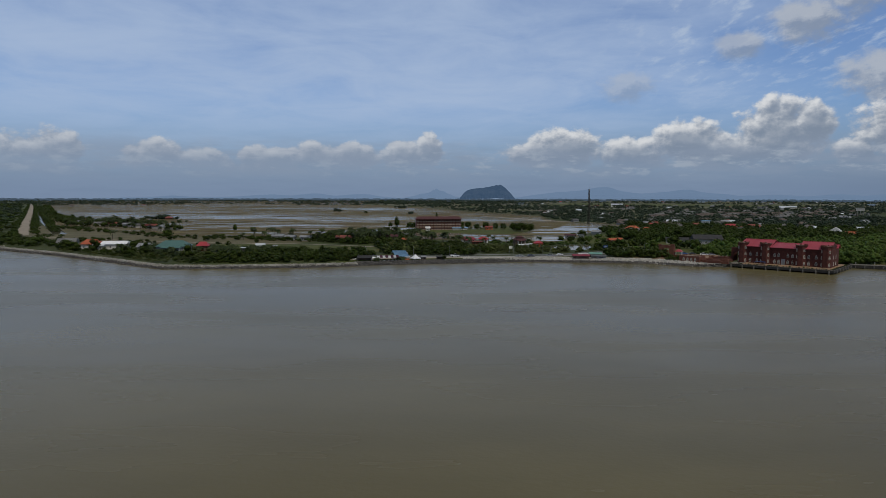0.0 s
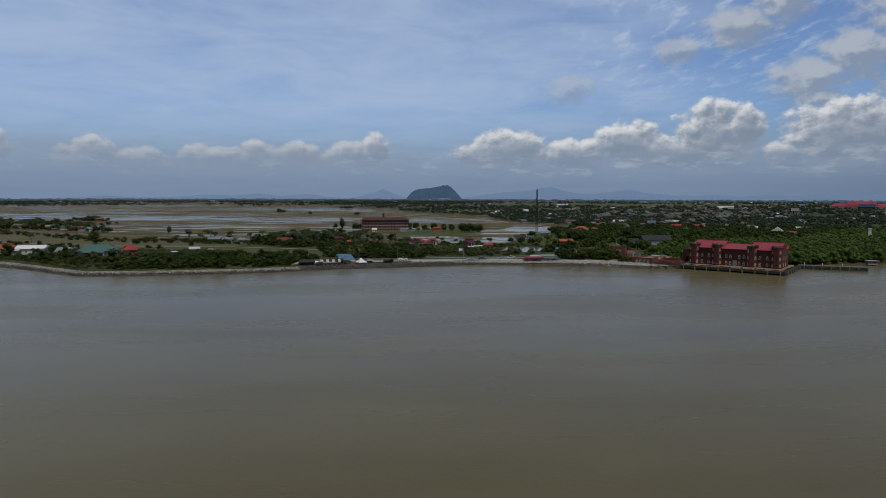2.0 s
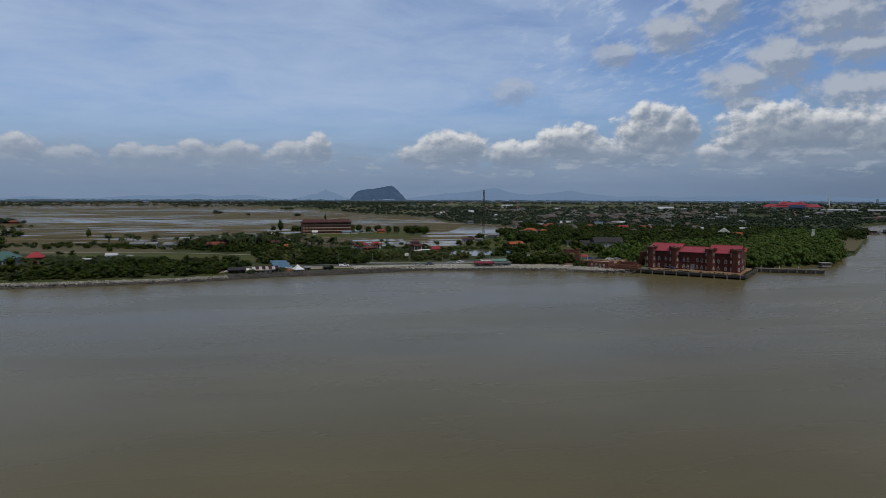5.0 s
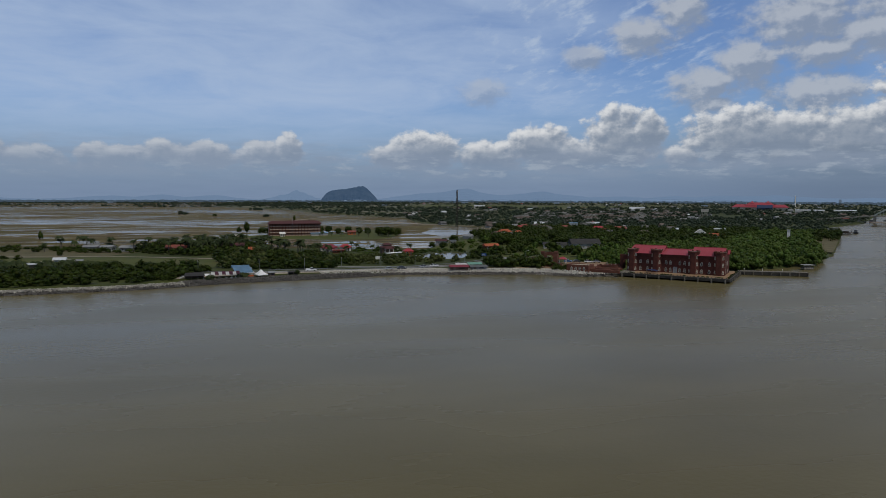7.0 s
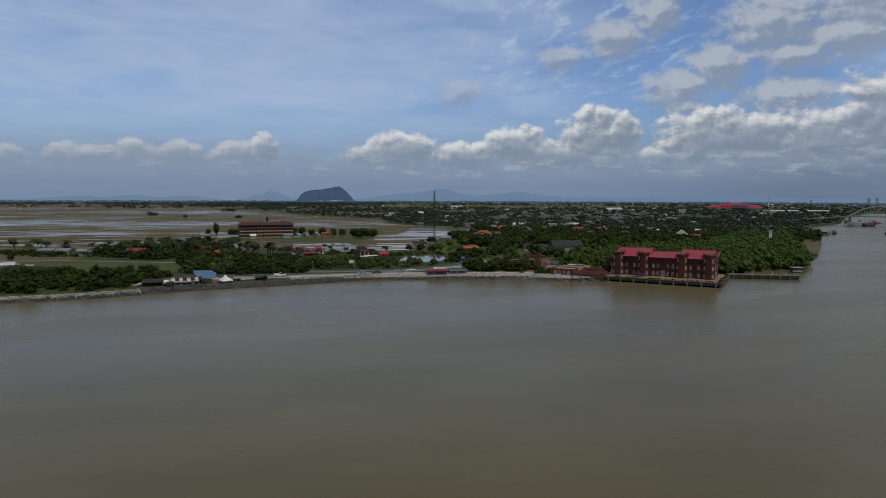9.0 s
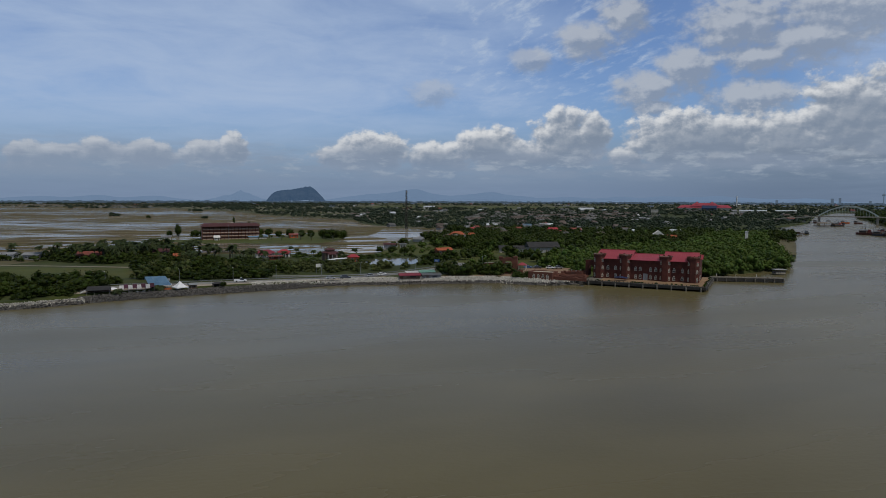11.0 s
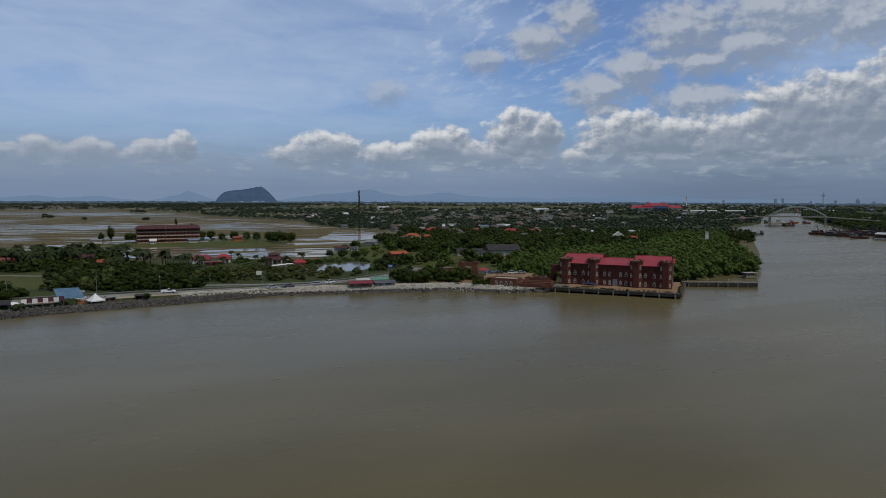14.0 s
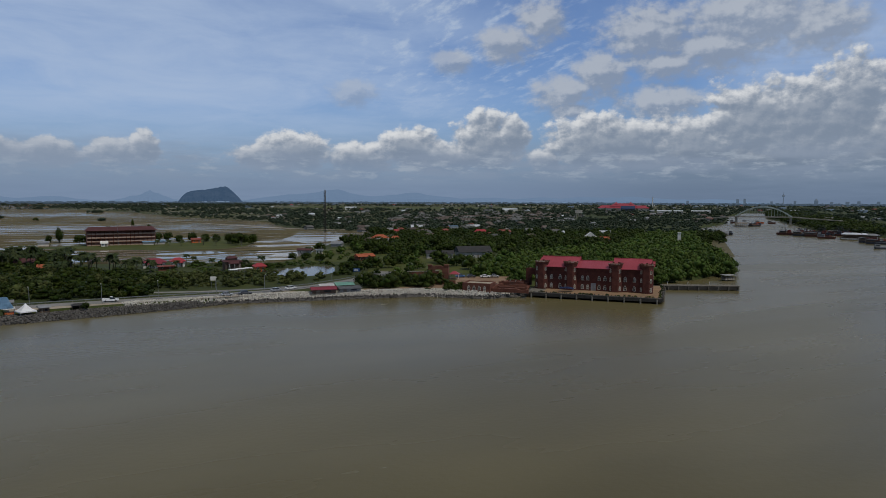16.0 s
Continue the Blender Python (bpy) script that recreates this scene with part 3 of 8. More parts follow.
def build_fort():
    x, y, z, turn = FORT
    # deck of concrete on piles
    deck = root("pier_deck", x, y, 0, turn, "weathered concrete pier deck on piles over brown water", "pier")
    bm = bmesh.new()
    box(bm, 0, 50, 0, 37.5, 1.45, 2.0)
    part("slab", bm, PILE, deck)
    bm = bmesh.new()
    box(bm, 0.004, 49.99, -0.22, -0.004, 0.75, 1.9)
    box(bm, 50.004, 50.22, 0.0, 37.4, 0.75, 1.9)
    part("edge_beam", bm, DARK_CONCRETE, deck, "stained dark edge beam")
    bm = bmesh.new()
    box(bm, -0.05, 50.1, -0.1, 0.25, 2.004, 2.14)
    box(bm, 49.75, 50.1, 0.3, 37.5, 2.004, 2.14)
    part("kerb", bm, PILE, deck, "low concrete kerb")
    bm = bmesh.new()
    post(bm, 0, 0, -2.5, 1.7, 0.34, 8)
    fender = link_mesh("pile", bm, PILE)
    for i in range(9):
        share("pile", fender, deck, pose(2.2 + i * 5.75, -0.35, 0))
    for i in range(1, 7):
        share("pile", fender, deck, pose(50.35, i * 6.0, 0))
    for j in range(1, 4):
        for i in range(9):
            share("pile", fender, deck, pose(2.2 + i * 5.75, j * 6.0, 0))
    bm = bmesh.new()
    box(bm, -0.14, 0.14, -0.14, 0.14, 0, 0.3)
    prism(bm, [(-0.18, -0.18), (0.18, -0.18), (0.18, 0.18), (-0.18, 0.18)], 0.3, 0.45, None, 0.3)
    bollard = link_mesh("rail_post", bm, DARK_CONCRETE)
    for i in range(34):
        share("rail_post", bollard, deck, pose(0.6 + i * 1.5, 0.1, 2.14))
    for i in range(24):
        share("rail_post", bollard, deck, pose(49.9, 1.6 + i * 1.5, 2.14))
    bm = bmesh.new()
    box(bm, 6, 49, 1.5, 36.5, 2.004, 2.03)
    part("sandy_paving", bm, DECK_SAND, deck, "sandy worn paving")

    fort = root("brick_fort", x, y, 2.03, turn, "dark red brick fort with white pointed windows and red metal roofs", "fort")
    towers = (3.7, 15.2, 32.4, 43.8)
    front, back, eave = 12.5, 29.0, 9.0
    W, H = 1.0, 1.82
    # front wall with its openings
    cols_low = [7.7, 11.1, 19.9, 21.9, 26.3, 28.5, 36.1, 39.5]
    bm = bmesh.new()
    holes = []
    for u in cols_low:
        holes.append((u - W / 2, u + W / 2, 0.55, 0.55 + H))
        holes.append((u - W / 2, u + W / 2, 4.0, 4.0 + H))
    holes.append((23.1, 25.1, 0.0, 3.0))
    pierced(bm, towers[0], towers[3], 0, eave, front, front + 0.5, holes)
    for h in holes[:-1]:
        arch_fill(bm, W, H, front + 0.001, front + 0.499, Matrix.Translation(((h[0] + h[1]) / 2, 0, h[2])))
    part("front_wall", bm, BRICK, fort)
    for h in holes[:-1]:
        arch_window(fort, Matrix.Translation(((h[0] + h[1]) / 2, front + 0.03, h[2])))
    bm = bmesh.new()
    box(bm, 23.15, 24.08, front + 0.1, front + 0.2, 0.02, 2.95)
    box(bm, 24.12, 25.05, front + 0.1, front + 0.2, 0.02, 2.95)
    part("double_door", bm, STEEL, fort, "grey steel double door")
    # side and back walls, inner floor
    bm = bmesh.new()
    side = [(a - W / 2, a + W / 2, b, b + H) for a in (18, 23) for b in (0.55, 4.0)]
    m_side = Matrix.Translation((46.0, 0, 0)) @ Matrix.Rotation(radians(90), 4, "Z")
    pierced(bm, front + 1, back, 0, eave, 0, 0.5, side, m_side)
    for h in side:
        arch_fill(bm, W, H, 0.001, 0.499, m_side @ Matrix.Translation(((h[0] + h[1]) / 2, 0, h[2])))
    part("side_wall", bm, BRICK, fort)
    for h in side:
        arch_window(fort, m_side @ Matrix.Translation(((h[0] + h[1]) / 2, 0.03, h[2])))
    bm = bmesh.new()
    box(bm, 1.5, 2.0, front + 1, back, 0, eave)
    part("side_wall", bm, BRICK, fort)
    bm = bmesh.new()
    box(bm, 2.0, 45.5, back - 0.5, back - 0.004, 0, eave)
    part("back_wall", bm, BRICK, fort)
    bm = bmesh.new()
    box(bm, 2.0, 45.5, front + 0.52, back - 0.5, 3.55, 3.7)
    box(bm, 2.0, 45.5, front + 0.52, back - 0.5, 7.0, 7.15)
    part("floor_slab", bm, DARK_CONCRETE, fort)
    # corner turrets, eight-sided, with three storeys of windows on the slanting faces
    for u in towers:
        r, t = 2.5, 0.45
        h = 10.3
        turret = new("turret")
        turret.parent = fort
        turret.matrix_basis = pose(u, front + 0.9, 0)
        bm = bmesh.new()
        wide = 2 * r * math.tan(math.pi / 8)
        spots = []
        for f in range(8):
            m = Matrix.Rotation(radians(45 * f), 4, "Z") @ Matrix.Translation((0, -r, 0))
            if f in (1, 7):
                hs = [(-W / 2 * 0.94, W / 2 * 0.94, b, b + H) for b in (0.55, 4.0, 7.35)]
                spots += [m @ Matrix.Translation((0, 0.03, hh[2])) for hh in hs]
            else:
                hs = []
            pierced(bm, -wide / 2, wide / 2, 0, h, 0, t, hs, m)
            for hh in hs:
                arch_fill(bm, W * 0.94, H, 0.001, t - 0.001, m @ Matrix.Translation((0, 0, hh[2])))
        part("turret_wall", bm, BRICK, turret)
        for m in spots:
            arch_window(turret, m, W * 0.94, H)
        # crumbling crown
        bm = bmesh.new()
        prism(bm, disc_ring(0, 0, r * 1.10, 8, 0.5), h, h + 0.25)
        prism(bm, disc_ring(0, 0, r * 1.18, 8, 0.5), h + 0.254, h + 0.5)
        rnd = random.Random(int(u * 10))
        for i in range(16):
            a = 2 * math.pi * i / 16
            if rnd.random() < 0.6:
                mm = Matrix.Rotation(a, 4, "Z") @ Matrix.Translation((r * 1.08, 0, 0))
                box(bm, -0.22, 0.22, -rnd.uniform(0.25, 0.5), rnd.uniform(0.25, 0.5), h + 0.504, h + rnd.uniform(0.6, 1.0), mm)
        part("crown", bm, OLD_BRICK, turret, "crumbling brick crown")
        for i in range(8):
            if rnd.random() < 0.75:
                bm = bmesh.new()
                mm = Matrix.Rotation(2 * math.pi * (i + 0.5) / 8, 4, "Z") @ Matrix.Translation((r * 1.08, 0, 0))
                box(bm, -0.3, 0.22, -0.8, 0.7, h + 0.506, h + 0.62, mm)
                part("coping_stone", bm, CONCRETE, turret, "pale broken coping stone")

    # roofs: two higher wings and a lower middle
    def gable_roof(u0, u1, v0, v1, z0, z1, hip0=0.0, hip1=0.0):
        bm = bmesh.new()
        vm, t = (v0 + v1) / 2, 0.14
        outer = [(u0, v0, z0), (u1, v0, z0), (u1 - hip1, vm, z1), (u0 + hip0, vm, z1), (u0, v1, z0), (u1, v1, z0)]
        top = [bm.verts.new(p) for p in outer]
        bot = [bm.verts.new((p[0], p[1], p[2] - t)) for p in outer]
        for a in ((0, 1, 2, 3), (3, 2, 5, 4)):
            bm.faces.new([top[i] for i in a])
            bm.faces.new([bot[i] for i in a[::-1]])
        for a, b in ((0, 1), (1, 2), (2, 5), (5, 4), (4, 3), (3, 0)):
            bm.faces.new((top[a], top[b], bot[b], bot[a]))
        n = int((u1 - u0) / 0.9)
        for i in range(n):
            u = u0 + (i + 0.5) * (u1 - u0) / n
            if hip0 < u - u0 and hip1 < u1 - u:
                for va, vb in ((v0, vm), (v1, vm)):
                    bar(bm, (u, va, z0 + 0.03), (u, vb, z1 + 0.03), 0.05)
        bar(bm, (u0 + hip0, vm, z1 + 0.05), (u1 - hip1, vm, z1 + 0.05), 0.16, 6)
        return bm

    for u0, u1, z0, z1, hips in ((1.4, 18.2, 9.0, 12.3, (1.2, 0)), (31.2, 46.0, 9.0, 12.3, (0, 0.4)), (18.0, 31.4, 8.9, 11.0, (0, 0))):
        rf = part("roof", gable_roof(u0, u1, 11.4, 29.8, z0, z1, *hips), RED_METAL, fort, "red ribbed metal roof")
        bm = bmesh.new()
        for u in (u0 + 0.6, u1 - 0.6):
            v = [bm.verts.new(p) for p in ((u, 11.9, z0 - 0.1), (u, 29.3, z0 - 0.1), (u, 20.6, z1 - 0.25))]
            w = [bm.verts.new((p.co.x + 0.2, p.co.y, p.co.z)) for p in v]
            bm.faces.new(v), bm.faces.new(w[::-1])
            for i in range(3):
                j = (i + 1) % 3
                bm.faces.new((v[i], w[i], w[j], v[j]))
        part("gable_wall", bm, BRICK, rf)
    # stair hood behind the last turret
    part("roof", gable_roof(43.0, 46.6, 24.5, 31.0, 9.2, 10.9), RED_METAL, fort, "small red metal roof")
    # gate wing with a broken arch
    gate = part("gate_wing", bmesh.new(), BRICK, fort, "brick gate wing with a high open arch")
    bm = bmesh.new()
    m = Matrix.Translation((-3.2, 15.2, 0))
    pierced(bm, 0, 5.0, 0, 7.6, 0, 1.2, [(1.3, 4.0, 0, 5.2)], m)
    arch_fill(bm, 2.7, 2.4, 0.001, 1.199, Matrix.Translation((-3.2 + 2.65, 15.2, 2.8)))
    box(bm, -3.2, -2.2, 16.5, 22, 0, 7.2)
    gate.data = link_mesh("gate_wing", bm, BRICK)

    # things on the deck
    tarp = root("tarpaulin_stall", *(Matrix.Translation((x, y, 2.03)) @ pose(0, 0, 0, 0, 0, turn) @ Vector((14.8, 6.5, 0)))[:3], turn, "low stall under a blue tarpaulin on the deck", "stall")
    bm = bmesh.new()
    for a, b in ((-2.4, -1.2), (2.4, -1.2), (2.4, 1.2), (-2.4, 1.2)):
        post(bm, a, b, 0, 1.4, 0.05)
    part("post", bm, STEEL, tarp)
    bm = bmesh.new()
    v = [bm.verts.new(p) for p in ((-2.7, -1.5, 1.25), (0, -1.6, 1.5), (2.7, -1.5, 1.2), (2.7, 1.5, 1.35), (0, 1.5, 1.75), (-2.7, 1.5, 1.4))]
    bm.faces.new((v[0], v[1], v[4], v[5])), bm.faces.new((v[1], v[2], v[3], v[4]))
    bmesh.ops.solidify(bm, geom=bm.faces[:], thickness=0.04)
    part("tarpaulin", bm, material("blue_tarp", (0.03, 0.05, 0.14), (0.05, 0.08, 0.20), 0.8, 0.6), tarp, "faded blue tarpaulin")


build_fort()


def build_pier():
    """The walkway from the deck's far corner along the river."""
    a, b = Vector((216.5, 340.0)), Vector((243.5, 327.6))
    d = (b - a)
    turn = math.degrees(math.atan2(d.y, d.x))
    length = d.length
    pier = root("river_walkway", a.x, a.y, 0, turn, "narrow concrete walkway on piles, joined to the fort's deck", "pier")
    bm = bmesh.new()
    box(bm, -2, length, 0, 3.2, 1.74, 2.0)
    part("slab", bm, PILE, pier)
    bm = bmesh.new()
    for y0 in (0.0, 3.0):
        box(bm, -2, length, y0, y0 + 0.2, 2.004, 2.12)
    part("kerb", bm, CONCRETE, pier)
    bm = bmesh.new()
    box(bm, -2, length, 0.05, 3.15, 0.25, 1.736)
    part("beam", bm, DARK_CONCRETE, pier, "stained dark beam")
    bm = bmesh.new()
    post(bm, 0, 0, -2.5, 1.6, 0.3, 8)
    pile = link_mesh("pile", bm, PILE)
    for i in range(8):
        for v in (-0.1, 3.3):
            share("pile", pile, pier, pose(0.4 + i * (length - 0.8) / 7, v, 0))
    bm = bmesh.new()
    post(bm, 0, 0, 0, 0.8, 0.13, 8)
    post(bm, 0, 0, 0.8, 1.15, 0.2, 8, 0.5)
    lamp = link_mesh("lamp_post", bm, WHITE)
    for u in (1.0, 9.5, 18.5):
        share("lamp_post", lamp, pier, pose(u, 3.1, 2.12))
    # small landing shed at its end
    shed = root("landing_shed", 263.4, 353.8, -0.9, -10, "open landing shed with a flat grey roof on piles", "shed")
    bm = bmesh.new()
    box(bm, 0, 5.6, 0, 3.2, 1.3, 1.6)
    part("floor", bm, CONCRETE, shed)
    bm = bmesh.new()
    prism(bm, [(-0.4, -0.4), (6.0, -0.4), (6.0, 3.6), (-0.4, 3.6)], 3.5, 3.65, None, 0.98)
    part("roof", bm, material("pale_sheet", (0.26, 0.26, 0.25), (0.38, 0.385, 0.375), 0.5, 0.55), shed, "pale flat sheet roof")
    bm = bmesh.new()
    post(bm, 0, 0, -2, 3.52, 0.13, 6)
    leg = link_mesh("post", bm, TIMBER)
    for i in range(5):
        for v in (0.2, 3.0):
            share("post", leg, shed, pose(0.2 + i * 1.3, v, 0))
    bm = bmesh.new()
    for i in range(4):
        box(bm, 0.35 + i * 1.3, 1.35 + i * 1.3, 0.25, 0.33, 1.6, 2.5)
    part("front_board", bm, CONCRETE, shed)
    bm = bmesh.new()
    box(bm, 0.3, 5.3, 2.9, 3.0, 1.6, 2.6)
    part("back_board", bm, TIMBER, shed)


build_pier()


# ---- trees ----
rng = np.random.default_rng(7)


def ico(subdiv):
    bm = bmesh.new()
    bmesh.ops.create_icosphere(bm, subdivisions=subdiv, radius=1.0)
    v = np.array([p.co[:] for p in bm.verts])
    f = np.array([[p.index for p in q.verts] for q in bm.faces])
    bm.free()
    return v, f


ICO1 = ico(1)


def crown_arrays(g, lobes, leaves, leaf, ball, wide=1.0, tall=0.75, limbs=3):
    """A crown of radius about 1, its foot at 0: lumpy dark heart, leaf clumps all over it, trunk and limbs. Points and corners."""
    V, F = [], []
    n = 0
    centres = []
    for i in range(lobes):
        lift, a = math.asin(g.uniform(0.02, 1.0)), g.uniform(0, 6.28)
        up, r = 0.34 + 0.74 * math.sin(lift), 0.66 * math.cos(lift) * g.uniform(0.55, 1.15)
        c = np.array([math.cos(a) * r * wide, math.sin(a) * r * wide, up])
        s = g.uniform(0.34, 0.56) if lobes > 1 else 0.8
        centres.append((c, s))
        bv, bf = ball
        p = bv * (1 + g.uniform(-0.26, 0.26, (len(bv), 1)))
        V.append(p * np.array([s, s, s * tall]) * 0.68 + c)
        F.append(bf + n)
        n += len(bv)
    for i in range(leaves):
        c, s = centres[g.integers(len(centres))]
        d = g.normal(size=3)
        d[2] = d[2] * 0.8 + 0.25
        d /= np.linalg.norm(d)
        p = c + d * np.array([s, s, s * tall]) * g.uniform(0.62, 1.22)
        t = np.cross(d + g.normal(size=3) * 0.5, g.normal(size=3))
        t /= np.linalg.norm(t) + 1e-6
        b = np.cross(d, t)
        q = leaf * g.uniform(0.6, 1.4)
        V.append(np.array([p + t * q, p + b * q * 0.6 + d * q * 0.25, p - t * q, p - b * q * 0.6 + d * q * 0.25]))
        F.append(np.array([[0, 1, 2], [0, 2, 3]]) + n)
        n += 4
    # trunk and limbs: three-sided tapered bars
    def limb(a, b, r0, r1):
        nonlocal n
        a, b = np.array(a), np.array(b)
        ring = np.array([[math.cos(q), math.sin(q), 0] for q in (0, 2.1, 4.2)])
        V.append(np.concatenate([a + ring * r0, b + ring * r1]))
        F.append(np.array([[0, 1, 4], [0, 4, 3], [1, 2, 5], [1, 5, 4], [2, 0, 3], [2, 3, 5]]) + n)
        n += 6
    if limbs:
        limb((0, 0, -0.05), (0, 0, 0.6), 0.07, 0.05)
        for i in range(limbs):
            limb((0, 0, 0.35), centres[i % len(centres)][0], 0.045, 0.02)
    return np.concatenate(V), np.concatenate(F)


def woods(name, spots, mat, shapes, label, category="trees"):
    """Many trees as one mesh. spots: rows of x, y, z, radius, height."""
    spots = np.asarray(spots, float)
    V, F, n = [], [], 0
    pick = rng.integers(len(shapes), size=len(spots))
    turn = rng.uniform(0, 6.283, len(spots))
    for s, (sv, sf) in enumerate(shapes):
        rows = spots[pick == s]
        if not len(rows):
            continue
        c, d = np.cos(turn[pick == s])[:, None], np.sin(turn[pick == s])[:, None]
        x = (sv[None, :, 0] * c - sv[None, :, 1] * d) * rows[:, 3:4] + rows[:, 0:1]
        y = (sv[None, :, 0] * d + sv[None, :, 1] * c) * rows[:, 3:4] + rows[:, 1:2]
        z = sv[None, :, 2] * (rows[:, 4:5] / 1.55) + rows[:, 2:3]
        V.append(np.stack([x, y, z], 2).reshape(-1, 3))
        F.append((sf[None] + (np.arange(len(rows)) * len(sv))[:, None, None]).reshape(-1, 3) + n)
        n += len(rows) * len(sv)
    return tagged(new(name, raw_mesh(name, np.concatenate(V), np.concatenate(F), mat)), label, category, "", "stuff")


def scatter(ring, step, jitter=0.45, drop=0.0):
    """Points in a ring, on a shaken grid."""
    xs, ys = [p[0] for p in ring], [p[1] for p in ring]
    gx, gy = np.meshgrid(np.arange(min(xs), max(xs), step), np.arange(min(ys), max(ys), step))
    gx, gy = gx.ravel() + rng.uniform(-jitter, jitter, gx.size) * step, gy.ravel() + rng.uniform(-jitter, jitter, gx.size) * step
    keep = inside(ring, gx, gy) & (rng.uniform(size=gx.size) >= drop)
    return gx[keep], gy[keep]


def spots(x, y, z, radius, height, vary=0.3):
    n = len(x)
    f = rng.uniform(1 - vary, 1 + vary, n)
    return np.stack([x, y, np.full(n, z), radius * f, height * f * rng.uniform(0.85, 1.15, n)], 1)


g = np.random.default_rng(3)
NEAR = [crown_arrays(g, 10, 170, 0.10, ICO1) for i in range(8)]
MID = [crown_arrays(g, 7, 52, 0.15, ICO1, limbs=2) for i in range(8)]
FAR = [crown_arrays(g, 4, 9, 0.26, ICO1, limbs=0) for i in range(8)]

MANGROVE = [(150, 385), (166, 374), (190, 386), (207, 372), (215, 354), (230, 355), (244, 360), (258, 364), (284, 367), (301, 384), (341, 430), (385, 482), (407, 510), (449, 558), (474, 584), (522, 630), (470, 646), (330, 520), (250, 495), (196, 450), (160, 410)]
x, y = scatter(MANGROVE, 4.4)
yard = inside([(138, 380), (150, 401), (172, 395), (172, 383), (160, 379)], x, y)
x, y = x[~yard], y[~yard]
close = y < 440
woods("mangrove_wood", spots(x[close], y[close], 0.2, 3.6, 6.8, 0.36), LEAF_BRIGHT, NEAR, "dense bright green mangrove wood beside the river", "mangrove")
woods("mangrove_wood", spots(x[~close], y[~close], 0.6, 3.9, 5.8, 0.36), LEAF_BRIGHT, MID, "dense bright green mangrove wood beside the river", "mangrove")

# open places in the far woods
PADDIES = [(-440, 740), (-232, 562), (-147, 548), (-84, 585), (-30, 600), (20, 600), (87, 585), (122, 575), (147, 640), (207, 724), (205, 790), (164, 899), (160, 1000), (171, 1122),
           (54, 1412), (-47, 1878), (-314, 2515), (-500, 4780), (-3900, 4680), (-1990, 3269), (-1260, 2050), (-860, 1400)]
WET = [(-84, 584), (-54, 560), (-40, 541), (-20, 526), (7, 520), (27, 524), (36, 516), (40, 511), (60, 500), (84, 497), (96, 520), (122, 574), (87, 584), (20, 599), (-30, 599)]
ESTATE = [(272, 985), (322, 880), (609, 1030), (879, 1401), (536, 1607), (404, 1529)]
AIRFIELD = [(300, 2300), (1000, 2000), (1500, 2400), (600, 3000)]
sheet("paddy_field", PADDIES, LAND_Z + 0.10, PADDY, "ploughed and flooded rice paddies, brown with sheets of water")
sheet("flooded_plot", WET, LAND_Z + 0.08, PADDY_WET, "flooded rice plot beside the houses")
sheet("flooded_plot", [(128, 640), (150, 660), (206, 724), (222, 790), (250, 800), (205, 840), (160, 838), (140, 760), (118, 700)], LAND_Z + 0.13, PADDY_WET, "flooded rice plot below the radio mast")
sheet("pond", [(69, 451), (72, 457), (78, 463), (85, 466.5), (95, 470), (102, 470), (105, 464), (104, 455), (102, 446), (99, 437), (94, 431), (87, 428), (80, 428), (74, 434), (70, 442)], LAND_Z + 0.05, POND, "still pond behind the road")
sheet("far_meadow", AIRFIELD, LAND_Z + 0.10, GRASS, "flat far meadow")
sheet("far_field", [(215, 1010), (620, 1080), (900, 1420), (1500, 1480), (2600, 2300), (3900, 2500), (3000, 4000), (0, 4780), (-480, 4780), (-300, 2530), (-30, 1890), (70, 1420)], LAND_Z + 0.06, FAR_FIELD, "far plain of green and straw coloured plots")

# far woods: as dense as they look from over the water
n = 27000
az, dip = np.radians(rng.uniform(-36, 60, n)), rng.uniform(8.0, 90.0, n) ** 1.0
dip = 7.8 + (rng.uniform(0, 1, n) ** 1.6) * 80
dist = 36.0 * 1150 / dip
x, y = dist * np.sin(az), dist * np.cos(az) + 60
clear = inside(PADDIES, x, y) | inside(AIRFIELD, x, y) | inside(MANGROVE, x, y)
clear |= inside(SHORE[30:47] + [(1500, -100)], x, y) | (y < 520)
clear |= ~inside(SHORE + EDGE, x, y)
clear |= inside(ESTATE, x, y) & (rng.uniform(size=n) < 0.1)
blot = np.array([noise.noise((a / 160, b / 260, 3.0)) for a, b in zip(x, y)])
clear |= (blot < -0.30)
blot = np.array([noise.noise(((a * 0.94 + b * 0.34) / 420, (b * 0.94 - a * 0.34) / 120, 7.0)) for a, b in zip(x, y)])
clear |= (blot < -0.16) & (dist > 1500) & ~inside(ESTATE, x, y)
clear |= np.hypot(x - 172, y - 785) < 30
OPEN_MIDDLE = [(-80, 590), (-42, 560), (-42, 516), (20, 505), (32, 500), (84, 485), (128, 476), (152, 520), (152, 640), (215, 724), (215, 800), (170, 905), (-80, 905)]
OPEN_LEFT = [(-620, 820), (-380, 550), (-250, 440), (-150, 425), (-30, 440), (-40, 620), (-440, 800)]
clear |= inside(OPEN_MIDDLE, x, y) | inside(OPEN_LEFT, x, y) | inside([(130, 640), (205, 690), (222, 815), (165, 825)], x, y) | inside(strip_ring([(-335, 560), (-372, 600), (-680, 1100), (-1085, 1740), (-1475, 2334)], 64), x, y)
x, y, dist = x[~clear], y[~clear], dist[~clear]
size = np.clip(dist / 1200, 0.75, 1.45)
rows = spots(x, y, LAND_Z, 1.0, 1.0)
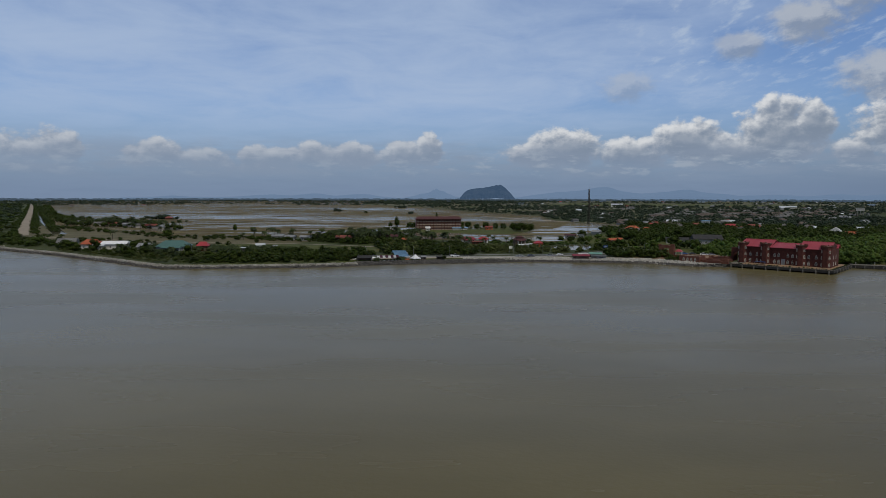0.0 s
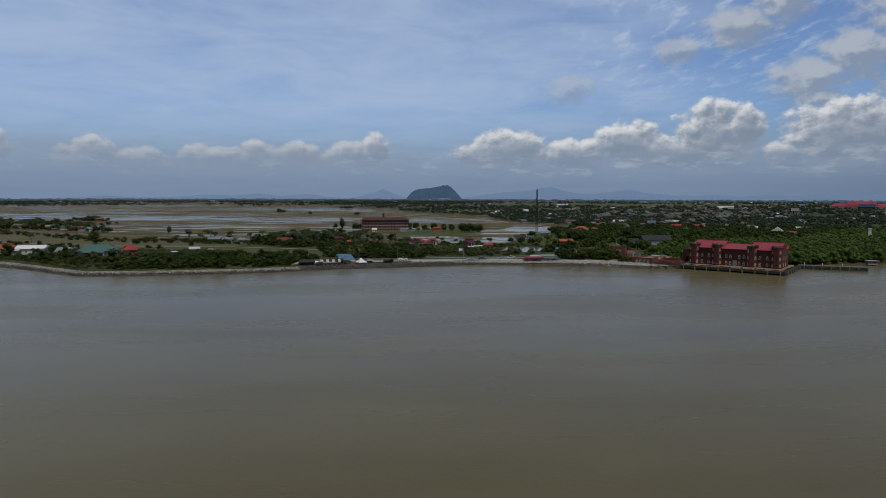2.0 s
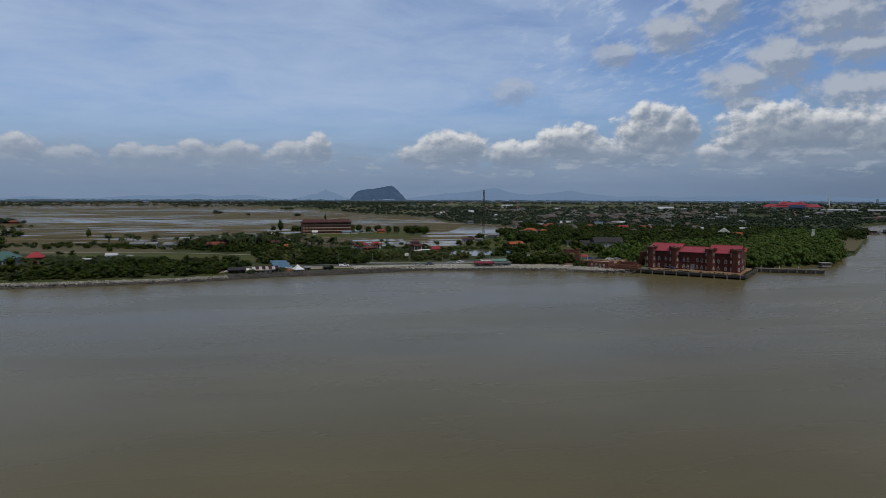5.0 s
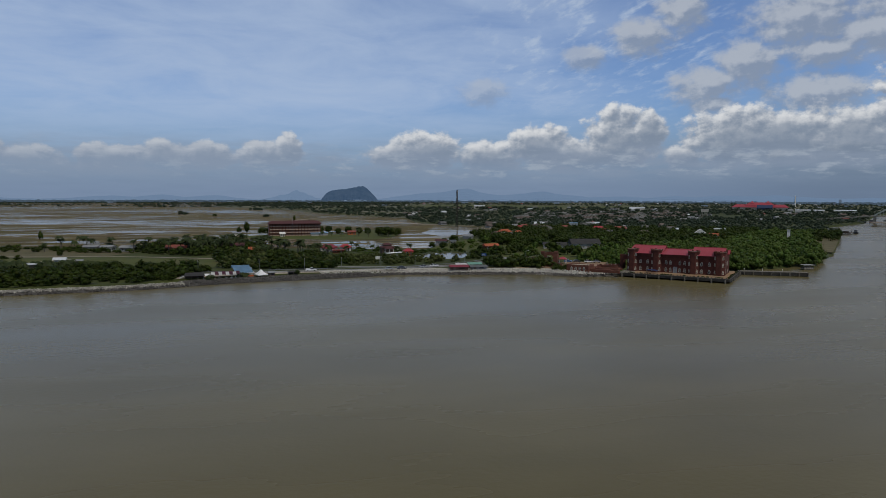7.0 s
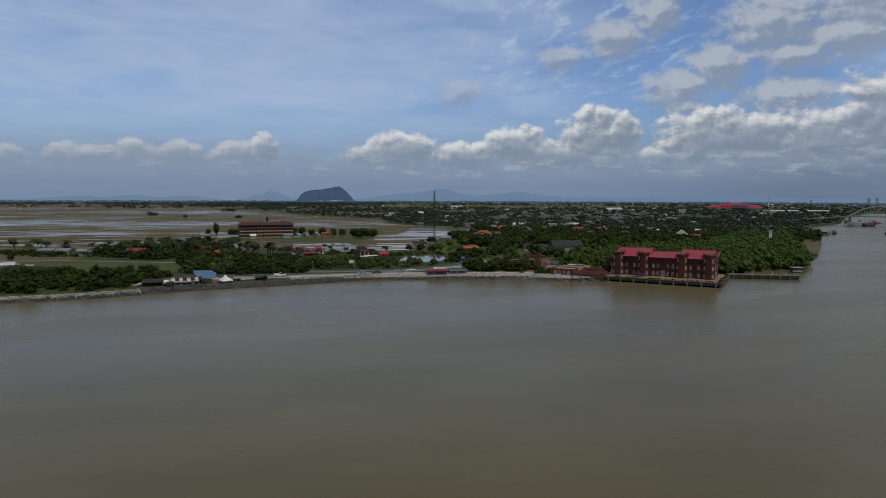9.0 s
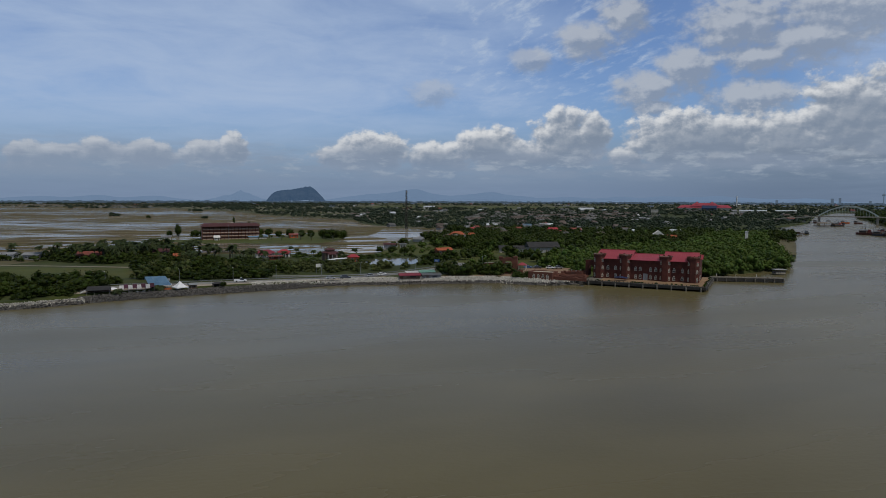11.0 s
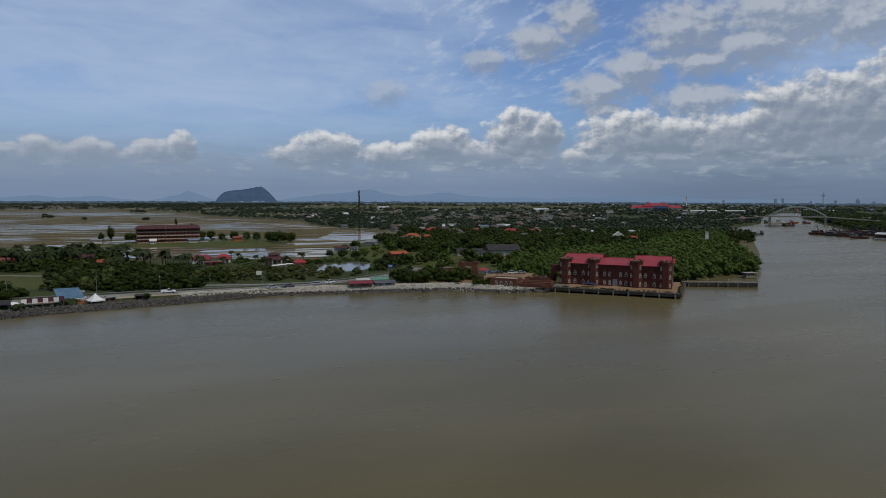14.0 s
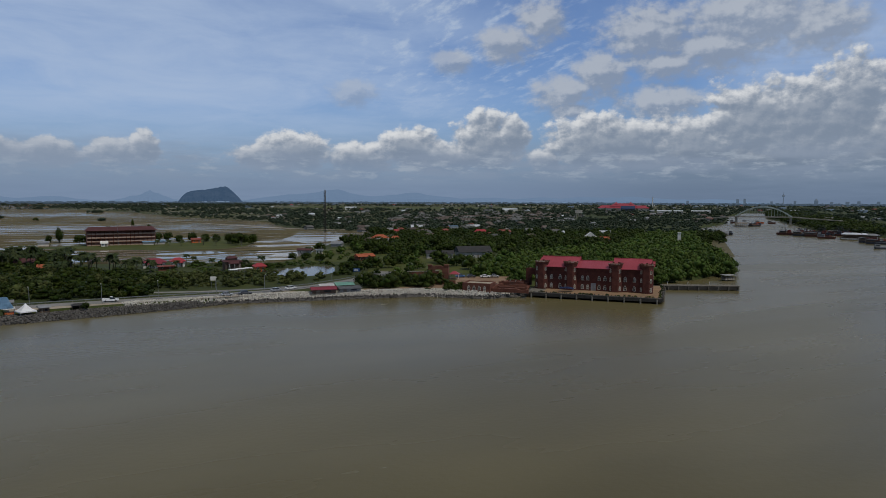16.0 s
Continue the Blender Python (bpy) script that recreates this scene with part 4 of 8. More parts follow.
rows[:, 3] *= np.where(dist < 760, 4.4, 5.6) * size
rows[:, 4] *= np.where(dist < 760, 7.0, 6.4) * np.clip(size, 0.9, 1.6)
near = dist < 760
woods("village_trees", rows[near], LEAF_DARK, MID, "dark green trees between the village houses")
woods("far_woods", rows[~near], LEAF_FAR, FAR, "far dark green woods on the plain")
# the last line of woods before the sky
az = np.radians(np.linspace(-42, 66, 1900))
d = rng.uniform(4000, 4650, 1900)
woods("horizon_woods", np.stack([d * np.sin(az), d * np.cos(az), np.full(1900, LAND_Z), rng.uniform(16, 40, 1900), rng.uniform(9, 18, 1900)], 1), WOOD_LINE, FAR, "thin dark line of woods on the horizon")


# ---- shore: stone bank, road, tracks ----
def along(line, s):
    """Point and direction at a run s along a line."""
    for (x0, y0), (x1, y1) in zip(line, line[1:]):
        d = math.hypot(x1 - x0, y1 - y0)
        if s <= d or (x1, y1) == line[-1]:
            return x0 + (x1 - x0) * s / d, y0 + (y1 - y0) * s / d, math.atan2(y1 - y0, x1 - x0)
        s -= d


def line_length(line):
    return sum(math.hypot(b[0] - a[0], b[1] - a[1]) for a, b in zip(line, line[1:]))


def stone_bank(name, line, step, rows, size, top, mat, label, inland=5.0):
    """Tipped stones along a shore line: one mesh of many lumpy blocks."""
    bv, bf = ICO1
    keep = []
    length = line_length(line)
    rise = min(0.62 * inland, 4.6)
    for s in np.arange(0, length, step):
        x, y, a = along(line, s)
        for r in range(rows):
            f = (r + rng.uniform(-0.5, 0.5)) / (rows - 1)
            off = -2.0 + f * (inland + 0.8)
            keep.append((x + math.cos(a) * rng.uniform(-step, step) - math.sin(a) * off, y + math.sin(a) * rng.uniform(-step, step) + math.cos(a) * off,
                         0.05 + min((off + 2.0) / rise, 1.0) * top + rng.uniform(-0.12, 0.18), size * rng.uniform(0.55, 1.35)))
    keep = np.array(keep)
    n = len(keep)
    shape = bv[None] * (1 + rng.uniform(-0.32, 0.32, (n, len(bv), 1))) * rng.uniform(0.6, 1.25, (n, 1, 3))
    V = shape * keep[:, None, 3:4] + keep[:, None, :3]
    F = bf[None] + (np.arange(n) * len(bv))[:, None, None]
    V, F = V.reshape(-1, 3), F.reshape(-1, 3)
    # packed rubble under the stones
    core, cells = [], []
    for i, s in enumerate(np.linspace(0, length, int(length / 2) + 2)):
        x, y, a = along(line, min(s, length - 1e-6))
        for off, z in ((-2.2, -0.6), (rise - 2.0, top - 0.12), (inland - 1.0, top - 0.10)):
            core.append((x - math.sin(a) * off, y + math.cos(a) * off, z))
        if i:
            for q in (0, 1):
                p = 3 * (i - 1) + q
                cells += [(p, p + 3, p + 4), (p, p + 4, p + 1)]
    F = np.concatenate([F, np.array(cells) + len(V)])
    V = np.concatenate([V, np.array(core)])
    tagged(new(name, raw_mesh(name, V, F, mat)), label, "rocks", "", "stuff")


stone_bank("stone_bank", [(-700, 705), (-420, 520), (-305, 446.7)], 1.0, 5, 0.46, 2.0, ROCK_GREY, "bank of tipped pale grey stones along the shore", 3.2)
WEST_BANK = [(-304, 446), (-241, 405.5), (-185, 364.5), (-159, 344), (-146, 335), (-126, 333), (-98, 336.5), (-64, 342), (-46, 348.7)]
stone_bank("stone_bank", WEST_BANK, 0.45, 8, 0.30, 1.45, ROCK_GREY, "bank of tipped pale grey stones along the shore", 3.0)
stone_bank("dark_stone_bank", [(-47, 348.4), (-26, 356.2), (1, 361.3), (26, 367.4), (36, 370)], 0.45, 16, 0.34, 1.25, ROCK_DARK, "bank of dark wet boulders below the stalls", 8.4)
stone_bank("stone_bank", [(12, 369.2), (26, 371.5), (36, 373.0), (46, 374.2), (81, 370), (104, 366), (118, 363.5), (125, 357)], 0.42, 16, 0.27, 2.0, ROCK_PALE, "bank of tipped pale stones below the road", 7.4)
stone_bank("stone_bank", [(124, 358), (138, 349.5), (152, 351)], 0.5, 10, 0.32, 2.0, ROCK_PALE, "bank of tipped pale stones beside the fort", 5.0)
stone_bank("wet_stones", [(36, 370.6), (46, 373), (81, 368.6), (104, 364.8), (119, 362.6), (126, 355), (138, 348.5), (153, 350)], 0.6, 3, 0.40, 0.8, ROCK_DARK, "dark wet stones at the waterline", 1.4)
stone_bank("wet_stones", [(-420, 519)] + [(x, y - 1.0) for x, y in WEST_BANK], 0.55, 3, 0.40, 0.75, ROCK_DARK, "dark wet stones at the waterline", 1.3)

ROAD = [(-60, 372), (-35, 375), (-10, 378), (20, 380), (44, 381.5), (61, 384), (80, 392), (97, 403), (112, 416), (125, 432)]
sheet("road", strip_ring(ROAD, 7.0), LAND_Z + 0.06, ASPHALT, "worn grey coast road")
SIDE_ROAD = [(16, 398), (36, 393), (52, 392), (66, 392), (78, 393)]
sheet("road", strip_ring(SIDE_ROAD, 3.6), LAND_Z + 0.05, ASPHALT, "narrow worn side road")
sheet("sandy_verge", [(-52, 358.5), (-40, 362), (-22, 367), (1, 371.4), (26, 374.2), (53, 375.5), (72, 376), (70, 382), (53, 379), (20, 376.4), (-10, 374.4), (-35, 371.4), (-60, 368.4)], LAND_Z + 0.03, SAND, "bare sandy verge above the stones")
sheet("sandy_verge", [(70, 374), (104, 369), (120, 371), (134, 358), (152, 358), (160, 372), (166, 388), (152, 396), (132, 382), (122, 376), (100, 378)], LAND_Z + 0.03, CLAY, "bare reddish ground of the old walls")
sheet("yard", [(140, 396), (152, 399), (170, 392), (172, 384), (160, 380), (146, 386)], LAND_Z + 0.045, CLAY, "bare reddish yard behind the guardhouse")
FIELD_TRACK = [(-420, 585), (-300, 530), (-230, 503), (-175, 487), (-140, 480), (-111, 479), (-80, 467), (-45, 452), (-25, 440)]
sheet("track", strip_ring(FIELD_TRACK, 3.2), LAND_Z + 0.07, TRACK, "pale earth track behind the bushes")
sheet("track", strip_ring([(-140, 480), (-128, 462), (-140, 446), (-160, 438)], 4.0), LAND_Z + 0.065, TRACK, "pale earth track across the grass")
sheet("dry_field", [(-470, 770), (-385, 562), (-300, 505), (-235, 478), (-170, 474), (-112, 482), (-100, 503), (-147, 546), (-232, 560), (-300, 615), (-360, 690)], LAND_Z + 0.035, STRAW, "dry straw-coloured grass between the gardens and the paddies")
sheet("grass_field", [(112, 422), (130, 412), (160, 412), (196, 452), (222, 505), (215, 560), (152, 600), (150, 520), (128, 478)], LAND_Z + 0.05, GRASS, "rough green grass behind the old walls")
sheet("grass_field", [(-165, 470), (-111, 474), (-48, 447), (-36, 428), (-42, 404), (-80, 408), (-106, 416), (-140, 425)], LAND_Z + 0.04, GRASS, "rough green grass behind the bushes")
sheet("grass_field", [(-64, 655), (17, 612), (63, 606), (80, 630), (100, 700), (75, 770), (40, 690), (-30, 684)], LAND_Z + 0.18, GRASS, "mown grass round the long building")
sheet("grass_field", [(84, 496), (100, 490), (128, 480), (150, 520), (150, 600), (122, 574), (98, 520)], LAND_Z + 0.05, GRASS, "green bank beside the pond")
FAR_ROAD = [(-370, 570), (-389, 600), (-700, 1100), (-1100, 1740), (-1475, 2334)]
sheet("track", strip_ring(FAR_ROAD, 10.0), LAND_Z + 0.14, TRACK, "broad pale earth road through the plain")
sheet("canal", strip_ring([(-345, 585), (-362, 610), (-520, 850), (-837, 1350), (-1231, 2001)], 11.0), LAND_Z + 0.12, POND, "straight canal beside the earth road")
sheet("track", strip_ring([(-30, 1010), (33, 1190), (120, 1000), (160, 905), (207, 850), (260, 900)], 9.0), LAND_Z + 0.16, TRACK, "pale earth dyke road between paddies and woods")


def rail(line, label):
    """Low roadside barrier: a beam on posts."""
    ob = root("guard_rail", 0, 0, 0, 0, label, "guard rail")
    for (x0, y0), (x1, y1) in zip(line, line[1:]):
        bm = bmesh.new()
        bar(bm, (x0, y0, LAND_Z + 0.65), (x1, y1, LAND_Z + 0.65), 0.16)
        part("beam", bm, STEEL, ob)
    bm = bmesh.new()
    box(bm, -0.07, 0.07, -0.07, 0.07, 0, 0.75)
    me = link_mesh("post", bm, CONCRETE)
    length = line_length(line)
    for s in np.arange(0, length, 4.0):
        x, y, a = along(line, s)
        share("post", me, ob, pose(x, y, LAND_Z, 0, 0, math.degrees(a)))


def offset(line, d):
    out = []
    for i, p in enumerate(line):
        a, b = line[max(i - 1, 0)], line[min(i + 1, len(line) - 1)]
        q = math.hypot(b[0] - a[0], b[1] - a[1])
        out.append((p[0] - (b[1] - a[1]) / q * d, p[1] + (b[0] - a[0]) / q * d))
    return out


rail(offset(ROAD, 4.0), "grey guard rail behind the coast road")
rail(offset(ROAD[3:], -4.0), "grey guard rail on the sea side of the road")


# ---- street furniture ----
def street_lamp(x, y, turn=0.0, h=5.8):
    ob = root("street_lamp", x, y, LAND_Z, turn, "thin grey street lamp beside the coast road", "street lamp", "street lamps along the coast road")
    bm = bmesh.new()
    post(bm, 0, 0, 0, h, 0.11, 6, 0.6)
    part("pole", bm, STEEL, ob)
    bm = bmesh.new()
    bar(bm, (0, 0, h - 0.1), (0, -1.4, h + 0.3), 0.05)
    part("arm", bm, STEEL, ob)
    bm = bmesh.new()
    box(bm, -0.14, 0.14, -2.0, -1.3, h + 0.22, h + 0.36)
    part("lamp_head", bm, WHITE, ob)
    return ob


lamp = street_lamp(-17.5, 382.5)
for x, y, t in ((4, 382.5, 0), (42, 387, 0), (60, 389, 10), (90, 404, 30), (-45, 379, 0), (127, 408, 30), (22, 385, 0)):
    copy_thing(lamp, pose(x, y, LAND_Z, 0, 0, t))


def road_sign(x, y, turn, w, h, top, mat, label):
    ob = root("road_sign", x, y, LAND_Z, turn, label, "sign")
    bm = bmesh.new()
    for s in (-w / 2 + 0.3, w / 2 - 0.3):
        post(bm, s, 0.1, 0, top, 0.07)
        bar(bm, (s, 0.1, top - h), (s, 0.1, top), 0.05)
    part("post", bm, STEEL, ob)
    bm = bmesh.new()
    box(bm, -w / 2, w / 2, -0.06, 0.02, top - h, top)
    board = part("board", bm, mat, ob)
    bm = bmesh.new()
    for i, (a, b) in enumerate(((-0.38, 0.2), (-0.38, 0.3))):
        zz = top - h * (0.3 + 0.36 * i)
        box(bm, a * w, b * w, -0.075, -0.062, zz - 0.1 * h, zz + 0.06 * h)
    part("lettering", bm, WHITE, board, "plain white bars of lettering")


NAVY = material("navy_sheet", (0.015, 0.03, 0.075), (0.02, 0.04, 0.095), 0.3, 0.6)
BLUE_SIGN = material("blue_sign", (0.02, 0.07, 0.22), (0.03, 0.09, 0.26), 0.8, 0.5)
road_sign(104, 414, -30, 2.8, 1.4, 4.2, BLUE_SIGN, "blue road sign on two posts beside the coast road")
road_sign(42, 402, -10, 2.2, 1.6, 4.6, WHITE, "pale grey notice board on posts by the side road")


# ---- vehicles ----
def car(x, y, turn, paint, label, length=4.4, width=1.75, height=1.5, pickup=False, category="car"):
    ob = root("pickup_truck" if pickup else "car", x, y, LAND_Z + 0.06, turn, label, category, "vehicles on the coast road")
    hl = length / 2
    bm = bmesh.new()
    prof = [(-hl, 0.35), (hl * 0.98, 0.35), (hl, 0.75), (hl * 0.9, 0.92), (-hl * 0.95, 0.96), (-hl, 0.8)]
    ring = [[bm.verts.new((px, s * width / 2, pz)) for px, pz in prof] for s in (-1, 1)]
    n = len(prof)
    bm.faces.new(ring[0]), bm.faces.new(ring[1][::-1])
    for i in range(n):
        j = (i + 1) % n
        bm.faces.new((ring[0][i], ring[1][i], ring[1][j], ring[0][j]))
    bmesh.ops.bevel(bm, geom=bm.edges[:], offset=0.05, segments=1, affect="EDGES")
    part("body", bm, paint, ob)
    a, b = (-0.1, 0.55) if pickup else (-0.75, 0.5)
    bm = bmesh.new()
    w2 = width / 2
    hexa(bm, [(a * hl, -w2 * 0.95, 0.94), (b * hl, -w2 * 0.95, 0.94), (b * hl, w2 * 0.95, 0.94), (a * hl, w2 * 0.95, 0.94),
              (a * hl * 0.72, -w2 * 0.8, height - 0.06), (b * hl * 0.45, -w2 * 0.8, height - 0.06), (b * hl * 0.45, w2 * 0.8, height - 0.06), (a * hl * 0.72, w2 * 0.8, height - 0.06)])
    part("glasshouse", bm, GLASS, ob, "dark glass")
    bm = bmesh.new()
    box(bm, a * hl * 0.76, b * hl * 0.48, -w2 * 0.82, w2 * 0.82, height - 0.056, height)
    part("roof", bm, paint, ob)
    if pickup:
        bm = bmesh.new()
        for s in (-1, 1):
            box(bm, -hl * 0.97, -0.12 * hl, s * w2 * 0.92 - 0.05, s * w2 * 0.92 + 0.05, 0.97, 1.2)
        box(bm, -hl * 0.98, -hl * 0.94, -w2 * 0.9, w2 * 0.9, 0.97, 1.2)
        part("load_bed", bm, paint, ob)
    bm = bmesh.new()
    prism(bm, disc_ring(0, 0, 0.33, 10), -0.11, 0.11)
    me = link_mesh("wheel", bm, DARK_CONCRETE)
    for u in (-0.62, 0.62):
        for s in (-1, 1):
            share("wheel", me, ob, pose(u * hl, s * (w2 - 0.1), 0.33, 90))


CAR_WHITE = material("white_car_paint", (0.70, 0.70, 0.69), (0.76, 0.76, 0.75), 0.8, 0.3, bump=0.0, specular=0.5)
CAR_DARK = material("dark_car_paint", (0.03, 0.032, 0.036), (0.05, 0.052, 0.056), 0.8, 0.3, bump=0.0, specular=0.5)
BLUE_CAR = material("blue_car_paint", (0.03, 0.09, 0.24), (0.04, 0.12, 0.30), 0.8, 0.3, bump=0.0, specular=0.5)
CAR_GREY = material("silver_car_paint", (0.36, 0.37, 0.38), (0.42, 0.43, 0.44), 0.8, 0.3, bump=0.0, metal=0.4, specular=0.5)
car(7, 378.6, 4, CAR_WHITE, "white pickup truck on the coast road", 5.2, 1.85, 1.75, True, "pickup truck")
car(45, 377.6, 4, CAR_GREY, "silver car parked above the pale stones", 4.3)
car(51.5, 378.0, 6, CAR_DARK, "black car parked above the pale stones", 4.8, 1.9, 1.8)
car(63.5, 382.6, 15, CAR_GREY, "silver car parked beside the coast road", 4.2)
car(69.5, 386.0, 28, CAR_WHITE, "white car parked beside the coast road", 4.5)


# ---- stalls above the dark stones ----
def pitched(bm, x0, x1, y0, y1, z0, z1, hip=0.0, t=0.12):
    """A pitched or hipped roof, ridge along x."""
    ym = (y0 + y1) / 2
    rows = [(x0, y0, z0), (x1, y0, z0), (x1, y1, z0), (x0, y1, z0), (x0 + hip, ym, z1), (x1 - hip, ym, z1)]
    a = [bm.verts.new(p) for p in rows]
    b = [bm.verts.new((p[0], p[1], p[2] - t)) for p in rows]
    for q in ((0, 1, 5, 4), (2, 3, 4, 5), (1, 2, 5), (3, 0, 4)):
        bm.faces.new([a[i] for i in q])
    bm.faces.new([b[i] for i in (3, 2, 1, 0)])
    for i in range(4):
        j = (i + 1) % 4
        bm.faces.new((a[j], a[i], b[i], b[j]))


def posts_of(ob, xs, ys, h, r=0.07, mat=None):
    bm = bmesh.new()
    post(bm, 0, 0, 0, h, r, 6)
    me = link_mesh("post", bm, mat or STEEL)
    for a in xs:
        for b in ys:
            share("post", me, ob, pose(a, b, 0))


BLUE_ROOF = material("blue_sheet_roof", (0.14, 0.27, 0.42), (0.20, 0.35, 0.50), 0.5, 0.5, 8, 0.2, 0.02, stain=(0.30, 0.40, 0.48))
BLACK_ROOF = material("black_sheet_roof", (0.022, 0.022, 0.024), (0.045, 0.043, 0.042), 0.5, 0.8, 6, 0.3, 0.03)
MAROON = material("maroon_canvas", (0.085, 0.025, 0.045), (0.12, 0.04, 0.065), 0.6, 0.8)
CANVAS = material("white_canvas", (0.66, 0.66, 0.66), (0.78, 0.78, 0.77), 0.5, 0.75)
ORANGE_BOARD = material("orange_board", (0.45, 0.10, 0.03), (0.55, 0.15, 0.05), 0.8, 0.7)
GREY_ROOF = material("grey_sheet_roof", (0.16, 0.165, 0.17), (0.27, 0.275, 0.28), 0.4, 0.6, 6, 0.2, 0.03, stain=(0.14, 0.11, 0.09))
TILE_MAROON = material("maroon_red_roof", (0.17, 0.026, 0.040), (0.24, 0.040, 0.055), 0.3, 0.6, 6, 0.2, 0.03, stain=(0.13, 0.03, 0.035))
RUST_ROOF = material("rusty_red_roof", (0.17, 0.045, 0.033), (0.25, 0.070, 0.050), 0.3, 0.7, 6, 0.2, 0.03, stain=(0.12, 0.05, 0.04))
MINT_ROOF = material("mint_sheet_roof", (0.22, 0.45, 0.36), (0.30, 0.55, 0.45), 0.4, 0.55)
PLANK = material("brown_plank_wall", (0.09, 0.06, 0.042), (0.15, 0.105, 0.075), 0.6, 0.9, 6, 0.3, 0.03, spread=0.2)

shed = root("long_shed", -48.5, 356.7, LAND_Z - 0.9, 9, "long low eating shed with a black sheet roof above the stones", "shed")
bm = bmesh.new()
pitched(bm, 1.0, 9.6, 0, 6.0, 2.2, 3.4, 0.6)
part("roof", bm, BLACK_ROOF, shed)
posts_of(shed, (1.4, 4, 6.5, 9.2), (0.6, 5.5), 2.25, 0.08, TIMBER)
bm = bmesh.new()
box(bm, 1.4, 9.2, 5.3, 5.45, 0.0, 2.2)
part("back_wall", bm, PLANK, shed)
bm = bmesh.new()
v = [bm.verts.new(p) for p in ((-0.9, 0.4, 1.1), (1.1, 0.2, 1.9), (1.1, 3.4, 2.2), (-0.8, 3.2, 1.4))]
bm.faces.new(v)
bmesh.ops.solidify(bm, geom=bm.faces[:], thickness=0.05)
part("awning", bm, CANVAS, shed, "white canvas awning")

canopy = root("striped_canopy", -36.4, 359.3, LAND_Z - 1.0, 11, "eating stall under a canopy of white and maroon stripes", "canopy")
for i in range(8):
    bm = bmesh.new()
    x0, x1 = i * 1.52, i * 1.52 + 1.515
    zz = 2.45 + 0.32 * (i % 2)
    v = [bm.verts.new(p) for p in ((x0, -0.3, zz - 0.4), (x1, -0.3, zz - 0.4), (x1, 3.0, zz + 0.75), (x0, 3.0, zz + 0.75), (x1, 5.4, zz + 0.2), (x0, 5.4, zz + 0.2))]
    bm.faces.new((v[0], v[1], v[2], v[3])), bm.faces.new((v[3], v[2], v[4], v[5]))
    bmesh.ops.solidify(bm, geom=bm.faces[:], thickness=0.05)
    part("canvas_strip", bm, MAROON if i % 2 else CANVAS, canopy, "maroon canvas" if i % 2 else "white canvas")
posts_of(canopy, (0.2, 3, 6, 9, 12), (0.0, 5.2), 2.3)
for i in range(5):
    for j in range(2):
        tables = bmesh.new()
        box(tables, 1.0 + i * 2.3, 2.2 + i * 2.3, 0.9 + j * 2.1, 1.7 + j * 2.1, 0.70, 0.75)
        post(tables, 1.6 + i * 2.3, 1.3 + j * 2.1, 0, 0.7, 0.06)
        part("table", tables, CANVAS, canopy)
awn = root("white_awning", -38.6, 358.7, LAND_Z - 1.0, 10, "small white awning between the shed and the canopy", "awning")
bm = bmesh.new()
pitched(bm, -1.3, 1.5, 0, 3.2, 2.2, 2.8, 0.9)
part("canvas", bm, CANVAS, awn)
posts_of(awn, (-1.1, 1.3), (0.2, 3.0), 2.2)

hall = root("blue_roofed_stall", -27.6, 366.6, LAND_Z - 1.0, 12, "open food stall with a pale blue sheet roof", "stall")
bm = bmesh.new()
v = [bm.verts.new(p) for p in ((0.4, -2.0, 2.4), (8.4, -2.0, 2.3), (6.8, 3.2, 5.4), (-0.8, 3.2, 5.5), (6.6, 6.0, 4.0), (-0.8, 6.0, 4.0))]
bm.faces.new((v[0], v[1], v[2], v[3])), bm.faces.new((v[3], v[2], v[4], v[5]))
bmesh.ops.solidify(bm, geom=bm.faces[:], thickness=0.08)
hall_roof = part("roof", bm, BLUE_ROOF, hall)
for i in range(11):
    bm = bmesh.new()
    bar(bm, (0.4 + i * 0.8, -2.0, 2.45 - i * 0.01), (-0.8 + i * 0.76, 3.2, 5.53 - i * 0.01), 0.04)
    part("rib", bm, BLUE_ROOF, hall_roof)
posts_of(hall, (0.8, 3.8, 7.0), (-1.4, 5.6), 2.6)
bm = bmesh.new()
pierced(bm, 0, 7.2, 0, 3.2, 5.4, 5.6, [(2, 3.4, 1, 2.2), (5.4, 6.8, 1, 2.2)])
part("back_wall", bm, PLANK, hall)
counter = root("orange_counter", -20.6, 366.2, LAND_Z - 1.0, 12, "orange stall counter under a white flap beside the blue roof", "counter")
bm = bmesh.new()
box(bm, -1.7, 1.7, -0.4, 1.6, 0, 1.1)
part("counter_box", bm, ORANGE_BOARD, counter)
bm = bmesh.new()
v = [bm.verts.new(p) for p in ((-2.0, -1.0, 2.2), (2.0, -1.0, 2.2), (2.0, 1.8, 2.6), (-2.0, 1.8, 2.6))]
bm.faces.new(v)
bmesh.ops.solidify(bm, geom=bm.faces[:], thickness=0.05)
part("flap", bm, CANVAS, counter)
posts_of(counter, (-1.8, 1.8), (-0.8, 1.6), 2.3)

